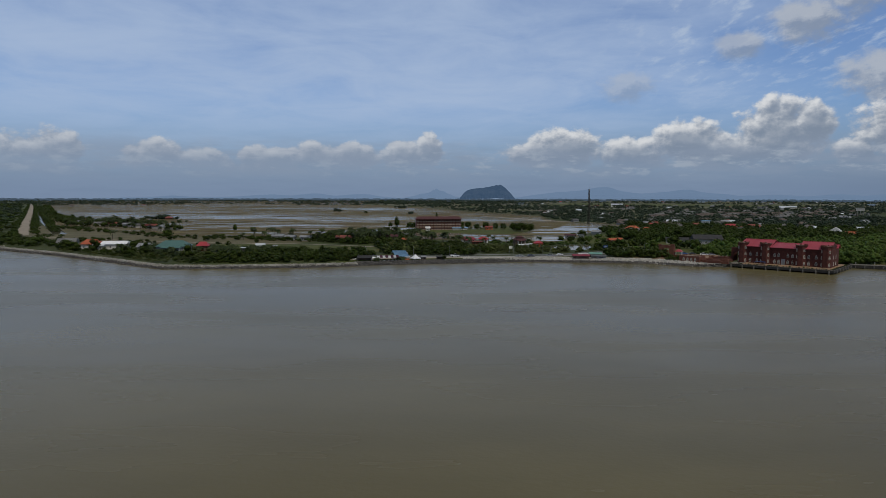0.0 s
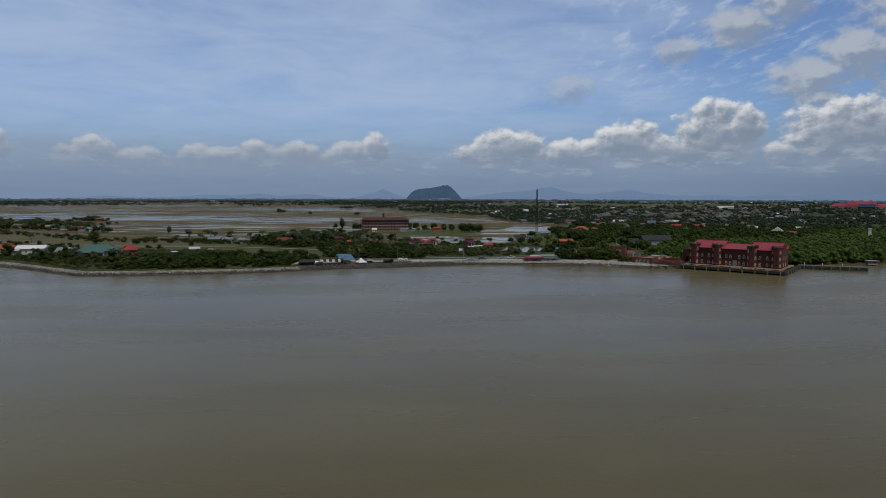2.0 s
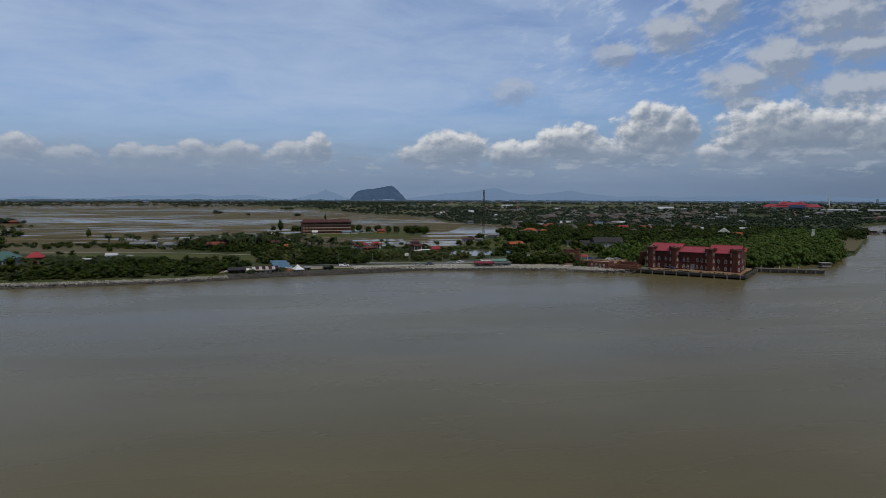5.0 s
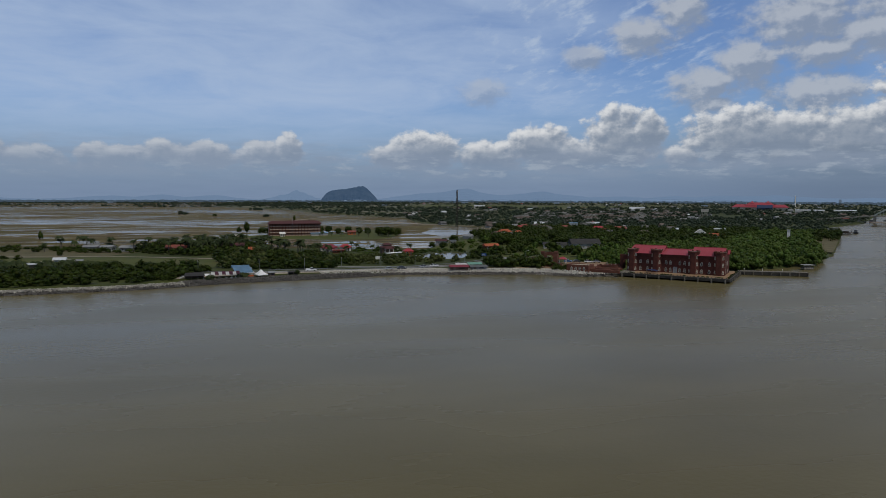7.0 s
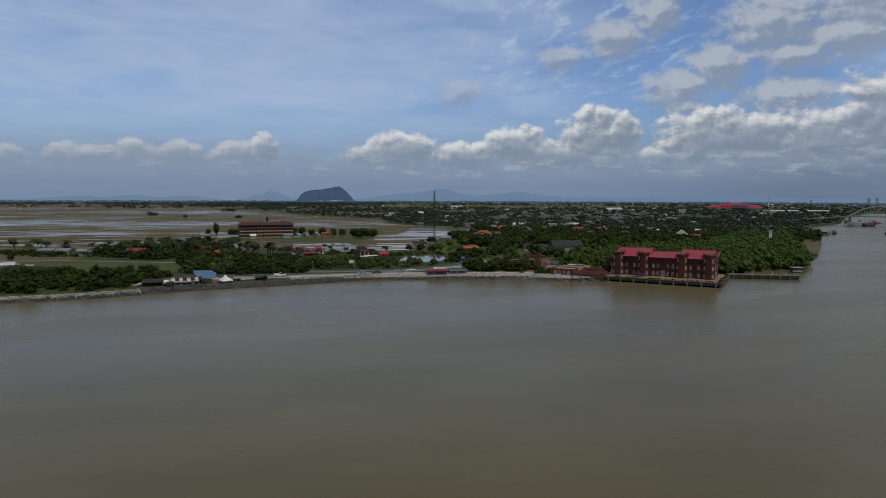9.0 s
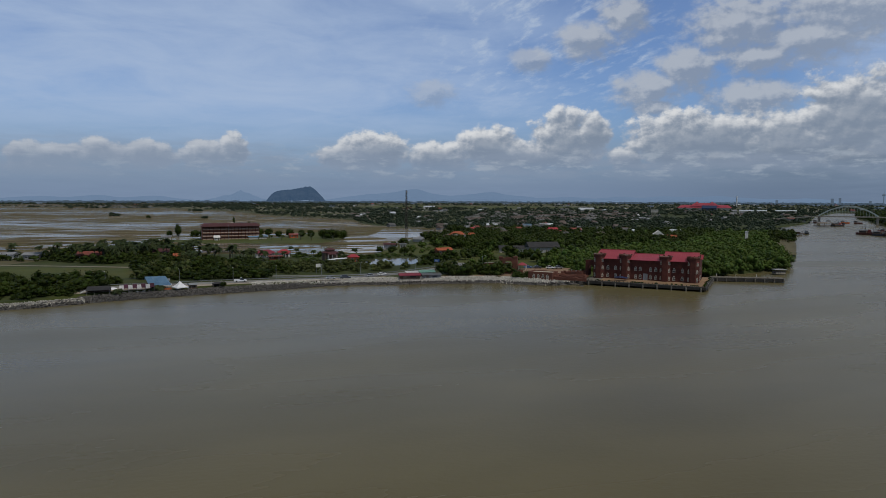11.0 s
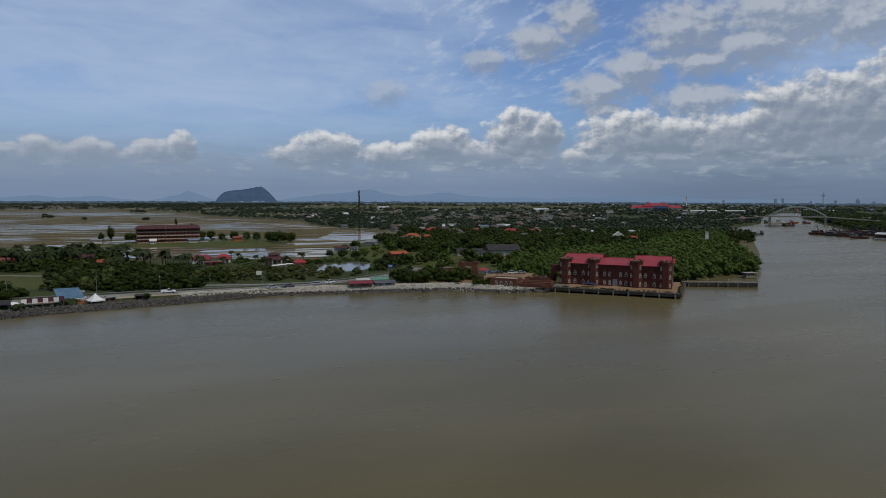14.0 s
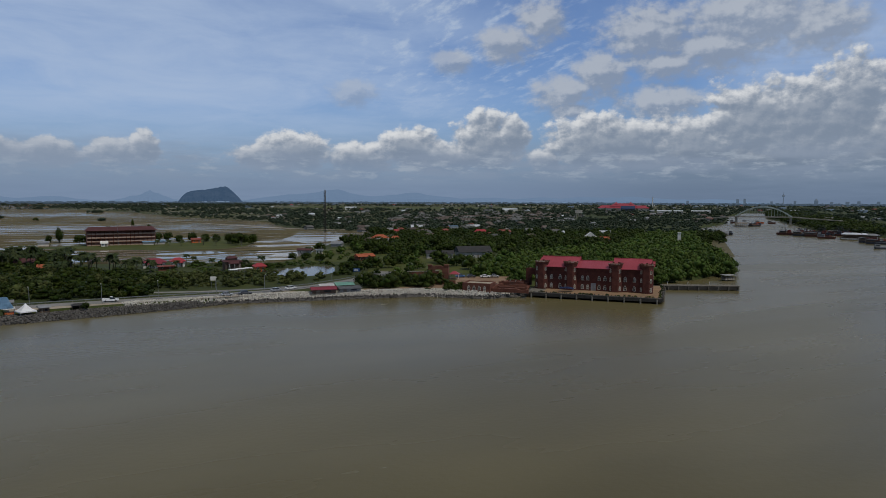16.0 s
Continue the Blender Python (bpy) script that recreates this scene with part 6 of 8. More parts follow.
# ---- coconut palms ----
def palm_mesh(seed, h, lean):
    """Trunk and crown meshes of a coconut palm."""
    r = random.Random(seed)
    bm = bmesh.new()
    bend = Vector((math.cos(seed), math.sin(seed), 0)) * lean
    pts = [Vector((0, 0, -0.2)) + bend * (f * f) + Vector((0, 0, h * f)) for f in (0, 0.25, 0.5, 0.75, 1.0)]
    rings = []
    for i, p in enumerate(pts):
        q = 0.24 - 0.10 * i / 4 + (0.1 if i == 0 else 0)
        rings.append([bm.verts.new(p + Vector((math.cos(a) * q, math.sin(a) * q, 0))) for a in (0, 1.257, 2.513, 3.77, 5.027)])
    for ra, rb in zip(rings, rings[1:]):
        for i in range(5):
            bm.faces.new((ra[i], ra[(i + 1) % 5], rb[(i + 1) % 5], rb[i]))
    bm.faces.new(rings[0][::-1]), bm.faces.new(rings[-1])
    trunk = link_mesh("trunk", bm, PALM_BARK)
    bm = bmesh.new()
    top = pts[-1]
    n = 23
    for i in range(n):
        a = 2 * math.pi * i / n + r.uniform(-0.2, 0.2)
        up = r.uniform(-0.35, 1.1)
        length = r.uniform(3.0, 4.2)
        d = Vector((math.cos(a), math.sin(a), 0))
        side = Vector((-d.y, d.x, 0))
        prev = None
        for k in range(6):
            f = k / 5
            p = top + d * length * f * (0.95 - 0.12 * f) + Vector((0, 0, length * (up * f * 0.62 - (0.55 + 0.25 * r.random()) * f * f)))
            w = 0.60 * math.sin(math.pi * min(f * 0.85 + 0.14, 1)) + 0.03
            droop = Vector((0, 0, -w * 0.75))
            row = (bm.verts.new(p + side * w + droop), bm.verts.new(p), bm.verts.new(p - side * w + droop))
            if prev and r.random() < 0.93:
                bm.faces.new((prev[0], prev[1], row[1], row[0]))
                bm.faces.new((prev[1], prev[2], row[2], row[1]))
            prev = row
    for i in range(5):
        a = i * 1.25
        bmesh.ops.create_icosphere(bm, subdivisions=1, radius=0.17, matrix=Matrix.Translation(top + Vector((math.cos(a) * 0.25, math.sin(a) * 0.25, -0.25))))
    me = bpy.data.meshes.new("crown")
    bm.to_mesh(me)
    bm.free()
    me.materials.append(LEAF_PALM)
    return trunk, me


PALMS = []
for i, (h, lean) in enumerate(((7.4, 0.8), (9.0, 1.5), (5.8, 0.5), (8.0, 0.3), (3.4, 0.2))):
    ob = root("coconut_palm", 0, 0, 0, 0, "tall coconut palm with drooping dark fronds" if h > 5 else "young coconut palm with low drooping fronds", "palm tree", "coconut palms")
    for nm, me in zip(("trunk", "crown"), palm_mesh(i + 1, h, lean)):
        share(nm, me, ob, Matrix())
    PALMS.append(ob)


def palms(places, kinds=(0, 1, 2, 3), size=1.0):
    for x, y in places:
        k = PALMS[kinds[int(rng.integers(len(kinds)))]]
        s = size * rng.uniform(0.85, 1.15)
        ob = copy_thing(k, pose(x, y, LAND_Z, 0, 0, rng.uniform(0, 360)))
        ob.scale = (s, s, s)


def in_ring(ring, step, drop=0.0):
    x, y = scatter(ring, step, 0.48, drop)
    return list(zip(x, y))


palms(in_ring([(-64, 480), (-35, 505), (-20, 530), (-48, 548), (-85, 545), (-98, 515)], 6.6, 0.15))
palms(in_ring([(-30, 470), (0, 462), (14, 452), (22, 470), (0, 492), (-22, 505)], 6.0, 0.15), size=0.95)
palms(in_ring([(-170, 560), (-148, 528), (-100, 500), (-98, 520), (-146, 545)], 7.5, 0.3))
palms(in_ring([(-437, 745), (-342, 690), (-270, 645), (-262, 665), (-300, 715), (-420, 810)], 10.0, 0.25), size=1.05)
palms([(35, 500), (39, 506), (62, 472), (70, 474), (46, 470), (55, 480), (30, 470)], (2, 3, 0), 0.7)
palms(in_ring([(-160, 405), (-112, 398), (-96, 410), (-104, 420), (-160, 425)], 5.5, 0.2), (4,), 1.0)
palms(in_ring([(-205, 398), (-170, 376), (-150, 385), (-190, 412)], 6.5, 0.3), (4, 2), 0.9)
palms([(-120, 415), (-128, 422)], (4,), 0.75)
for x, y in ((-36.5, 357.0), (-24.5, 363.6), (-22.8, 364.2)):
    copy_thing(PALMS[4], pose(x, y, LAND_Z - 1.0, 0, 0, x * 40)).scale = (0.75, 0.75, 0.75)
palms([(28, 655), (36, 648), (52, 652), (60, 640), (20, 660)], (2, 3), 0.75)
palms([(-265, 520), (-160, 520), (-305, 700), (-300, 760)], (3,), 0.8)
for ob in PALMS:
    x, y = {0: (-75, 520), 1: (-62, 512), 2: (-55, 528), 3: (-80, 508), 4: (-100, 405)}[PALMS.index(ob)]
    ob.matrix_basis = pose(x, y, LAND_Z)


# ---- single broad trees ----
def tree_kind(seed, slim, label, name="broadleaf_tree", mat=LEAF_DARK):
    q = np.random.default_rng(seed)
    v, f = crown_arrays(q, 13, 460, 0.12, ICO1, limbs=0, tall=1.25 if slim else 0.8)
    v[:, :2] *= 0.55 if slim else 1.0
    v[:, 2] += 0.12
    ob = root(name, 0, 0, 0, 0, label, "tree", "single trees")
    bm = bmesh.new()
    post(bm, 0, 0, -0.05, 0.75, 0.07, 7, 0.5)
    for i in range(4):
        a = i * 1.6 + seed
        bar(bm, (0, 0, 0.4), (math.cos(a) * 0.4, math.sin(a) * 0.4, 0.95), 0.025)
    share("trunk", link_mesh("trunk", bm, BARK), ob, Matrix())
    share("crown", raw_mesh("crown", v, f, mat), ob, Matrix())
    return ob


BROAD = [tree_kind(11, False, "broad dark green tree"), tree_kind(12, False, "broad dark green tree"), tree_kind(13, True, "tall slim dark green tree", "slim_tree")]
SINGLE = [(-51, 718, 6.0, 9.5, 2), (-30, 690, 4.5, 6.5, 0), (-36, 705, 4.0, 6.0, 1), (78, 640, 7.0, 8.5, 0), (72, 660, 5.5, 7.5, 1), (88, 650, 4.5, 7.0, 1), (36, 690, 4.0, 5.6, 0),
          (46, 700, 4.5, 6.5, 1), (56, 690, 4.2, 6.2, 0), (63, 684, 4.0, 6.0, 1), (28, 716, 4.6, 6.5, 0), (20, 722, 4.4, 6.0, 1), (100, 505, 4.4, 5.0, 0), (93, 512, 3.6, 4.4, 1),
          (106, 498, 3.6, 4.8, 0), (-232, 548, 6.5, 7.5, 0), (-186, 508, 4.0, 4.4, 1), (-216, 516, 4.2, 4.0, 0), (-140, 486, 2.6, 3.6, 1), (0.5, 366, 1.7, 2.3, 0), (-178, 385, 4.6, 6.0, 1), (-262, 452, 4.4, 6.0, 0),
          (-206, 432, 4.0, 5.5, 1), (-250, 430, 5.5, 6.5, 1), (110, 548, 4, 5, 1), (120, 560, 5, 7, 0), (-205, 640, 3.5, 6.0, 2), (-150, 1260, 4.5, 6, 0), (10, 900, 4, 7, 2), (-30, 905, 5, 6, 1), (-10, 1010, 4, 9, 2)]
for x, y, r, h, k in SINGLE:
    ob = copy_thing(BROAD[k], pose(x, y, LAND_Z - 0.1, 0, 0, (x * 37 + y * 11) % 360))
    k = 1.2 if 600 < y < 760 else 1.0
    ob.scale = (r * k * 0.85, r * k * 0.85, h * k / 1.55)
for ob, (x, y) in zip(BROAD, ((-240, 440), (84, 672), (-58, 716))):
    ob.matrix_basis = pose(x, y, LAND_Z - 0.1)
    ob.scale = (4.5, 4.5, 4.0)
# clumps far out on the paddies
x, y = [], []
for cx, cy, w, n in ((-230, 1420, 5, 5), (-409, 955, 10, 14), (-120, 1850, 14, 12), (-60, 1250, 4, 3), (-420, 2300, 40, 14), (-900, 2900, 60, 16), (-560, 2700, 60, 20), (-300, 2900, 60, 24), (-500, 3100, 90, 30), (-150, 2600, 40, 16), (-1100, 3400, 120, 30), (-1900, 3600, 150, 30)):
    x += list(cx + rng.normal(size=n) * w)
    y += list(cy + rng.normal(size=n) * w * 0.25)
gx, gy = [], []
for i in range(95):
    a, d = radians(rng.uniform(-35, 9)), 2300 + 2250 * rng.uniform() ** 0.6
    cx, cy, w = d * math.sin(a), d * math.cos(a) + 60, rng.uniform(40, 260)
    n = int(w / 2.6)
    along_it = rng.normal(size=n) * w
    gx += list(cx + along_it * math.cos(a))
    gy += list(cy - along_it * math.sin(a) + rng.normal(size=n) * 10)
gx, gy = np.array(gx), np.array(gy)
keep = inside(SHORE + EDGE, gx, gy)
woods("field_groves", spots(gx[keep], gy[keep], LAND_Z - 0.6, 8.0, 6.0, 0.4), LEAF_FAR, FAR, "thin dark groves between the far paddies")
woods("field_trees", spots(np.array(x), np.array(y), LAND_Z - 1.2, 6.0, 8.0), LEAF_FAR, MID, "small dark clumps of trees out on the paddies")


# ---- houses ----
TILE_RED = material("bright_red_roof", (0.27, 0.030, 0.040), (0.36, 0.045, 0.05), 0.3, 0.6, 6, 0.2, 0.03, stain=(0.20, 0.03, 0.04))
TILE_ORANGE = material("orange_tile_roof", (0.30, 0.070, 0.030), (0.39, 0.105, 0.045), 0.3, 0.75, 6, 0.3, 0.04, stain=(0.30, 0.08, 0.04))
TILE_BROWN = material("brown_tile_roof", (0.075, 0.056, 0.046), (0.120, 0.096, 0.080), 0.2, 0.85, 6, 0.3, 0.04, spread=0.3)
TILE_GREY = material("grey_tile_roof", (0.085, 0.084, 0.08), (0.15, 0.147, 0.14), 0.2, 0.85, 6, 0.3, 0.04, spread=0.3)
DARK_TILE = material("dark_maroon_roof", (0.060, 0.022, 0.023), (0.092, 0.034, 0.034), 0.4, 0.75, 6, 0.2, 0.03)
GREEN_ROOF = material("green_sheet_roof", (0.055, 0.118, 0.104), (0.078, 0.155, 0.138), 0.2, 0.5, 8, 0.2, 0.02, stain=(0.06, 0.13, 0.11))
PALE_ROOF = material("pale_sheet_roof", (0.44, 0.46, 0.48), (0.56, 0.58, 0.60), 0.2, 0.5, 8, 0.2, 0.02, stain=(0.42, 0.42, 0.42))
PLASTER = material("cream_plaster", (0.46, 0.42, 0.36), (0.58, 0.54, 0.47), 0.3, 0.85, 6, 0.2, 0.02, stain=(0.33, 0.29, 0.24), spread=0.15)
GREY_WALL = material("grey_wall", (0.22, 0.22, 0.21), (0.32, 0.315, 0.30), 0.3, 0.85, 6, 0.2, 0.02, spread=0.2)
PINK = material("faded_pink_wall", (0.20, 0.105, 0.085), (0.26, 0.14, 0.115), 0.3, 0.85)

TAN = material("tan_plaster", (0.34, 0.24, 0.17), (0.43, 0.32, 0.24), 0.3, 0.85, stain=(0.22, 0.15, 0.11))
WIN = bmesh.new()
box(WIN, -0.6, 0.6, -0.06, 0.05, 0, 1.2)
WIN = link_mesh("window_frame", WIN, WHITE)
PANE = bmesh.new()
box(PANE, -0.5, -0.03, -0.075, 0.0, 0.08, 1.12)
box(PANE, 0.03, 0.5, -0.075, 0.0, 0.08, 1.12)
PANE = link_mesh("pane", PANE, GLASS)
DOOR = bmesh.new()
box(DOOR, -0.5, 0.5, -0.05, 0.05, 0, 2.05)
DOOR = link_mesh("door", DOOR, TIMBER)


def house(x, y, turn, L, W, h, rise, wall, roof, label, hip=None, storeys=1, porch=False, name="house", group="", openings=True):
    """A house with its long front along its own x, seen from -y; walls, roof, windows, door and porch."""
    ob = root(name, x, y, LAND_Z, turn, label, "house", group)
    bm = bmesh.new()
    box(bm, -L / 2, L / 2, -W / 2, W / 2, 0, h)
    if not hip:
        for s in (-1, 1):
            v = [bm.verts.new((s * L / 2, yy, zz)) for yy, zz in ((-W / 2, h), (W / 2, h), (0, h + rise * 0.92))]
            w = [bm.verts.new((s * (L / 2 - 0.15), p.co.y, p.co.z)) for p in v]
            bm.faces.new(v), bm.faces.new(w)
            for i in range(3):
                bm.faces.new((v[i], v[(i + 1) % 3], w[(i + 1) % 3], w[i]))
    wl = part("wall", bm, wall, ob)
    bm = bmesh.new()
    pitched(bm, -L / 2 - 0.7, L / 2 + 0.7, -W / 2 - 0.8, W / 2 + 0.8, h + 0.1, h + rise, hip or 0.0, 0.14)
    part("roof", bm, roof, ob)
    if openings:
        n = max(2, int(L / 3.2))
        for s in range(storeys):
            z0 = s * h / storeys
            for i in range(n):
                u = -L / 2 + (i + 0.5) * L / n
                if s == 0 and i == n // 2:
                    share("door", DOOR, ob, pose(u, -W / 2 - 0.03, z0))
                else:
                    w = share("window", WIN, ob, pose(u, -W / 2 - 0.03, z0 + 0.95))
                    share("pane", PANE, w, Matrix())
            for v in (-W / 4, W / 4):
                w = share("window", WIN, ob, pose(L / 2 + 0.03, v, z0 + 0.95, 0, 0, 90))
                share("pane", PANE, w, Matrix())
    if porch:
        bm = bmesh.new()
        pitched(bm, -L * 0.35, L * 0.35, -W / 2 - 3.2, -W / 2 + 1.0, h * 0.86, h * 0.86 + 1.0, 1.2)
        p = part("porch_roof", bm, roof, ob)
        bm = bmesh.new()
        post(bm, 0, 0, 0, h * 0.87, 0.13)
        me = link_mesh("column", bm, WHITE)
        for u in (-0.32, 0, 0.32):
            share("column", me, ob, pose(L * u, -W / 2 - 2.9, 0))
    return ob


house(19.5, 494, 4, 10.5, 7.5, 2.8, 1.9, PLASTER, TILE_MAROON, "single-storey house with a red hipped roof and a porch", 3.0, 1, True)
house(30.8, 496, 4, 6.4, 6.0, 2.8, 1.8, WHITE, TILE_RED, "small white house with a bright red hipped roof", 2.6, 1, True)
house(25, 478, 4, 7.0, 3.6, 2.0, 0.5, OLD_BRICK, RUST_ROOF, "low garage with a rusty red roof", None, 1)
# two-storey house with tiered dark roofs
h2 = house(55, 466, 8, 7.6, 6.4, 4.5, 1.1, PLANK, DARK_TILE, "two-storey dark timber house with tiered dark maroon roofs", 2.0, 2, True)
bm = bmesh.new()
pitched(bm, -2.8, 2.8, -2.2, 2.2, 6.1, 7.2, 1.6)
part("upper_roof", bm, DARK_TILE, h2)
bm = bmesh.new()
box(bm, -2.2, 2.2, -1.7, 1.7, 5.2, 6.0)
part("lantern_wall", bm, PLANK, h2)
house(67, 456, 5, 5.0, 4.4, 2.6, 1.6, ORANGE_BOARD, TILE_RED, "small kiosk with a bright red roof beside the pond", 2.0, 1)
for i, (x, y) in enumerate(((61.5, 454), (57.5, 452), (54, 449))):
    aw = root("white_awning", x, y, LAND_Z, 8 + i * 3, "flat white awning on posts beside the kiosk", "awning", "awnings by the kiosk")
    bm = bmesh.new()
    pitched(bm, -1.9, 1.9, -1.5, 1.5, 2.1, 2.4, 0.6)
    part("canvas", bm, CANVAS, aw)
    posts_of(aw, (-1.7, 1.7), (-1.3, 1.3), 2.1)
house(107, 547, -18, 8, 5, 2.6, 1.2, GREY_WALL, DARK_TILE, "low grey house with a dark maroon roof by the flooded plots", None, 1)
house(116, 544, -18, 4, 4, 3.0, 0.3, PLASTER, GREY_ROOF, "small pale flat-roofed block by the flooded plots", None, 1)
house(180, 617, 5, 15, 11, 3.4, 4.2, PLASTER, TILE_ORANGE, "house with a large orange hipped roof among trees", 5.0, 1)
house(194, 620, -10, 9, 8, 3.2, 3.0, PLASTER, TILE_ORANGE, "house with a bright orange hipped roof among trees", 3.5, 1)
house(130, 490, 12, 10, 5, 2.6, 1.6, OLD_BRICK, TILE_ORANGE, "small house with a faded orange roof among bushes", None, 1)
house(172, 491, -15, 5.5, 5.5, 2.8, 2.0, PLASTER, BLACK_ROOF, "small house with a grey gabled roof", None, 1)
house(181, 487, -15, 6, 5.5, 2.8, 2.0, PLASTER, BLACK_ROOF, "small house with a dark grey gabled roof", None, 1)
house(198, 487, -8, 20, 10, 3.6, 3.4, GREY_WALL, BLACK_ROOF, "long grey house with a big dark gabled roof", None, 1)
house(301, 745, -10, 8, 8, 7.5, 0.4, WHITE, BLUE_ROOF, "two-storey white house with a flat blue-edged roof", 0.5, 2)
wh = house(343, 567, 58, 8, 8, 5.5, 3.6, WHITE, WHITE, "white chapel-like house with a stepped gable", None, 1)
house(356, 562, -32, 12, 7, 3.4, 2.0, PLASTER, TILE_ORANGE, "long low house with a brown-orange roof", None, 1)
house(-167.5, 404, 6, 17.5, 13, 4.2, 3.4, GREY_WALL, GREEN_ROOF, "large open hall with a green sheet roof", 4.0, 1, True, "hall")
house(-184, 402, 6, 8, 9, 4.0, 2.2, PLASTER, GREY_ROOF, "annex with a grey sheet roof beside the green hall", None, 1)
house(-154, 416, 6, 6.5, 6, 3.4, 2.6, OLD_BRICK, TILE_RED, "small house with a dark red roof behind the green hall", 2.0, 1)
house(-218, 432, 10, 15, 11, 3.4, 1.8, PLASTER, CANVAS, "low house with a broad white sheet roof", None, 1)
house(-233, 430, 12, 11, 9, 3.4, 3.0, PLASTER, TILE_ORANGE, "house with an orange tiled roof near the shore", 3.0, 1)
house(-224, 422, 12, 6, 5, 2.8, 1.2, PLASTER, PALE_ROOF, "small outbuilding with a white roof", None, 1)
house(-257, 444, 15, 11, 8, 3.4, 2.8, GREY_WALL, TILE_GREY, "house with a dark grey roof among trees", None, 1)
house(-130, 414, 6, 6.5, 2.6, 2.2, 0.5, TIMBER, PALE_ROOF, "little open shelter with a white flat roof in the gardens", None, 1, openings=False)
house(-77, 503, -6, 11, 7, 3.0, 2.0, OLD_BRICK, RUST_ROOF, "village house with a rusty red roof under the palms", None, 1)
house(-133, 524, -10, 9, 6, 2.8, 1.4, GREY_WALL, GREY_ROOF, "village house with a grey roof under the palms", None, 1)
house(-122, 519, -10, 7, 6, 2.8, 1.4, WHITE, GREY_ROOF, "small white village house under the palms", None, 1)
house(-108, 512, -10, 8, 6, 2.8, 1.4, GREY_WALL, GREY_ROOF, "grey village house under the palms", None, 1)
house(-40, 512, 0, 8, 7, 3.0, 2.2, PLANK, DARK_TILE, "village house with a dark roof between palms", None, 1)
house(-28, 486, 0, 4.5, 4, 2.6, 1.6, OLD_BRICK, TILE_ORANGE, "small orange-roofed house deep in the bushes", None, 1)
house(-113, 430, 10, 5, 3.6, 2.2, 0.7, TIMBER, GREY_ROOF, "low grey shed in the gardens", None, 1)
house(-122, 433, 10, 5, 4, 2.6, 1.2, WHITE, PALE_ROOF, "low white outhouse in the gardens", None, 1)
for i, (x, y) in enumerate(((-420, 760), (-395, 748), (-372, 734), (-350, 722), (-330, 708), (-312, 694), (-290, 678), (-440, 792), (-462, 830))):
    house(x, y, 10 + i * 7, 11, 7, 3.0, 1.8, GREY_WALL if i % 2 else PLASTER, (GREY_ROOF, TILE_GREY, RUST_ROOF)[i % 3], ("grey", "dark grey", "rusty red")[i % 3] + " roofed village house at the paddies' edge", None, 1, openings=False, group="village houses at the paddies")
house(-420, 960, 10, 9, 6, 2.6, 1.8, GREY_WALL, RUST_ROOF, "far farmhouse with a dull red roof on the paddies", 3, 1, openings=False)
house(-398, 944, 10, 9, 6, 2.6, 1.8, OLD_BRICK, RUST_ROOF, "far farmhouse with a rusty roof on the paddies", 3, 1, openings=False)

# village houses among the trees
VILLAGE = []
kinds = [("red", TILE_RED), ("dull orange", TILE_BROWN), ("rusty red", RUST_ROOF), ("grey", TILE_GREY), ("pale", PALE_ROOF), ("brown", TILE_BROWN), ("grey sheet", GREY_ROOF)]
for nm, mt in kinds:
    ob = house(0, 0, 0, 12, 8.5, 3.2, 2.8, GREY_WALL, mt, "village house with a %s roof among the trees" % nm, 2.5 if nm in ("red", "dull orange", "brown") else None, 1, openings=False, group="village houses")
    VILLAGE.append(ob)
vr = random.Random(21)
spots_made = 0
first = [(310, 700), (262, 760), (330, 690), (250, 700), (285, 810), (420, 760), (350, 810)]
for k, (x, y) in enumerate(first):
    VILLAGE[k].matrix_basis = pose(x, y, LAND_Z, 0, 0, vr.uniform(-40, 40))
tries = 0
while spots_made < 250 and tries < 6000:
    tries += 1
    a, dip = radians(vr.uniform(8, 58)), 9 + 70 * vr.random() ** 1.6
    d = 36 * 1150 / dip
    x, y = d * math.sin(a), d * math.cos(a) + 60
    if y < 600 or (x > 420 and y < 820) or any(bool(inside(r, [x], [y])[0]) for r in (PADDIES, MANGROVE, ESTATE, AIRFIELD)) or not inside(SHORE + EDGE, [x], [y])[0]:
        continue
    k = vr.choices(range(7), (1, 2, 3, 6, 3, 6, 6))[0]
    ob = copy_thing(VILLAGE[k], pose(x, y, LAND_Z + (1.5 if d > 1200 else 0.3), 0, 0, vr.uniform(-50, 50)))
    s = vr.uniform(0.55, 0.85) * (1 + d / 9000)
    ob.scale = (s, s, s * 1.05)
    spots_made += 1

spots_made = 0
while spots_made < 60:
    a, d = radians(vr.uniform(-33, 8)), vr.uniform(2100, 3900)
    x, y = d * math.sin(a), d * math.cos(a) + 60
    if not inside(SHORE + EDGE, [x], [y])[0]:
        continue
    ob = copy_thing(VILLAGE[vr.choices(range(7), (0, 4, 3, 4, 1, 5, 4))[0]], pose(x, y, LAND_Z, 0, 0, vr.uniform(-50, 50)))
    s = vr.uniform(0.6, 1.0)
    ob.scale = (s, s, s * 0.8)
    spots_made += 1

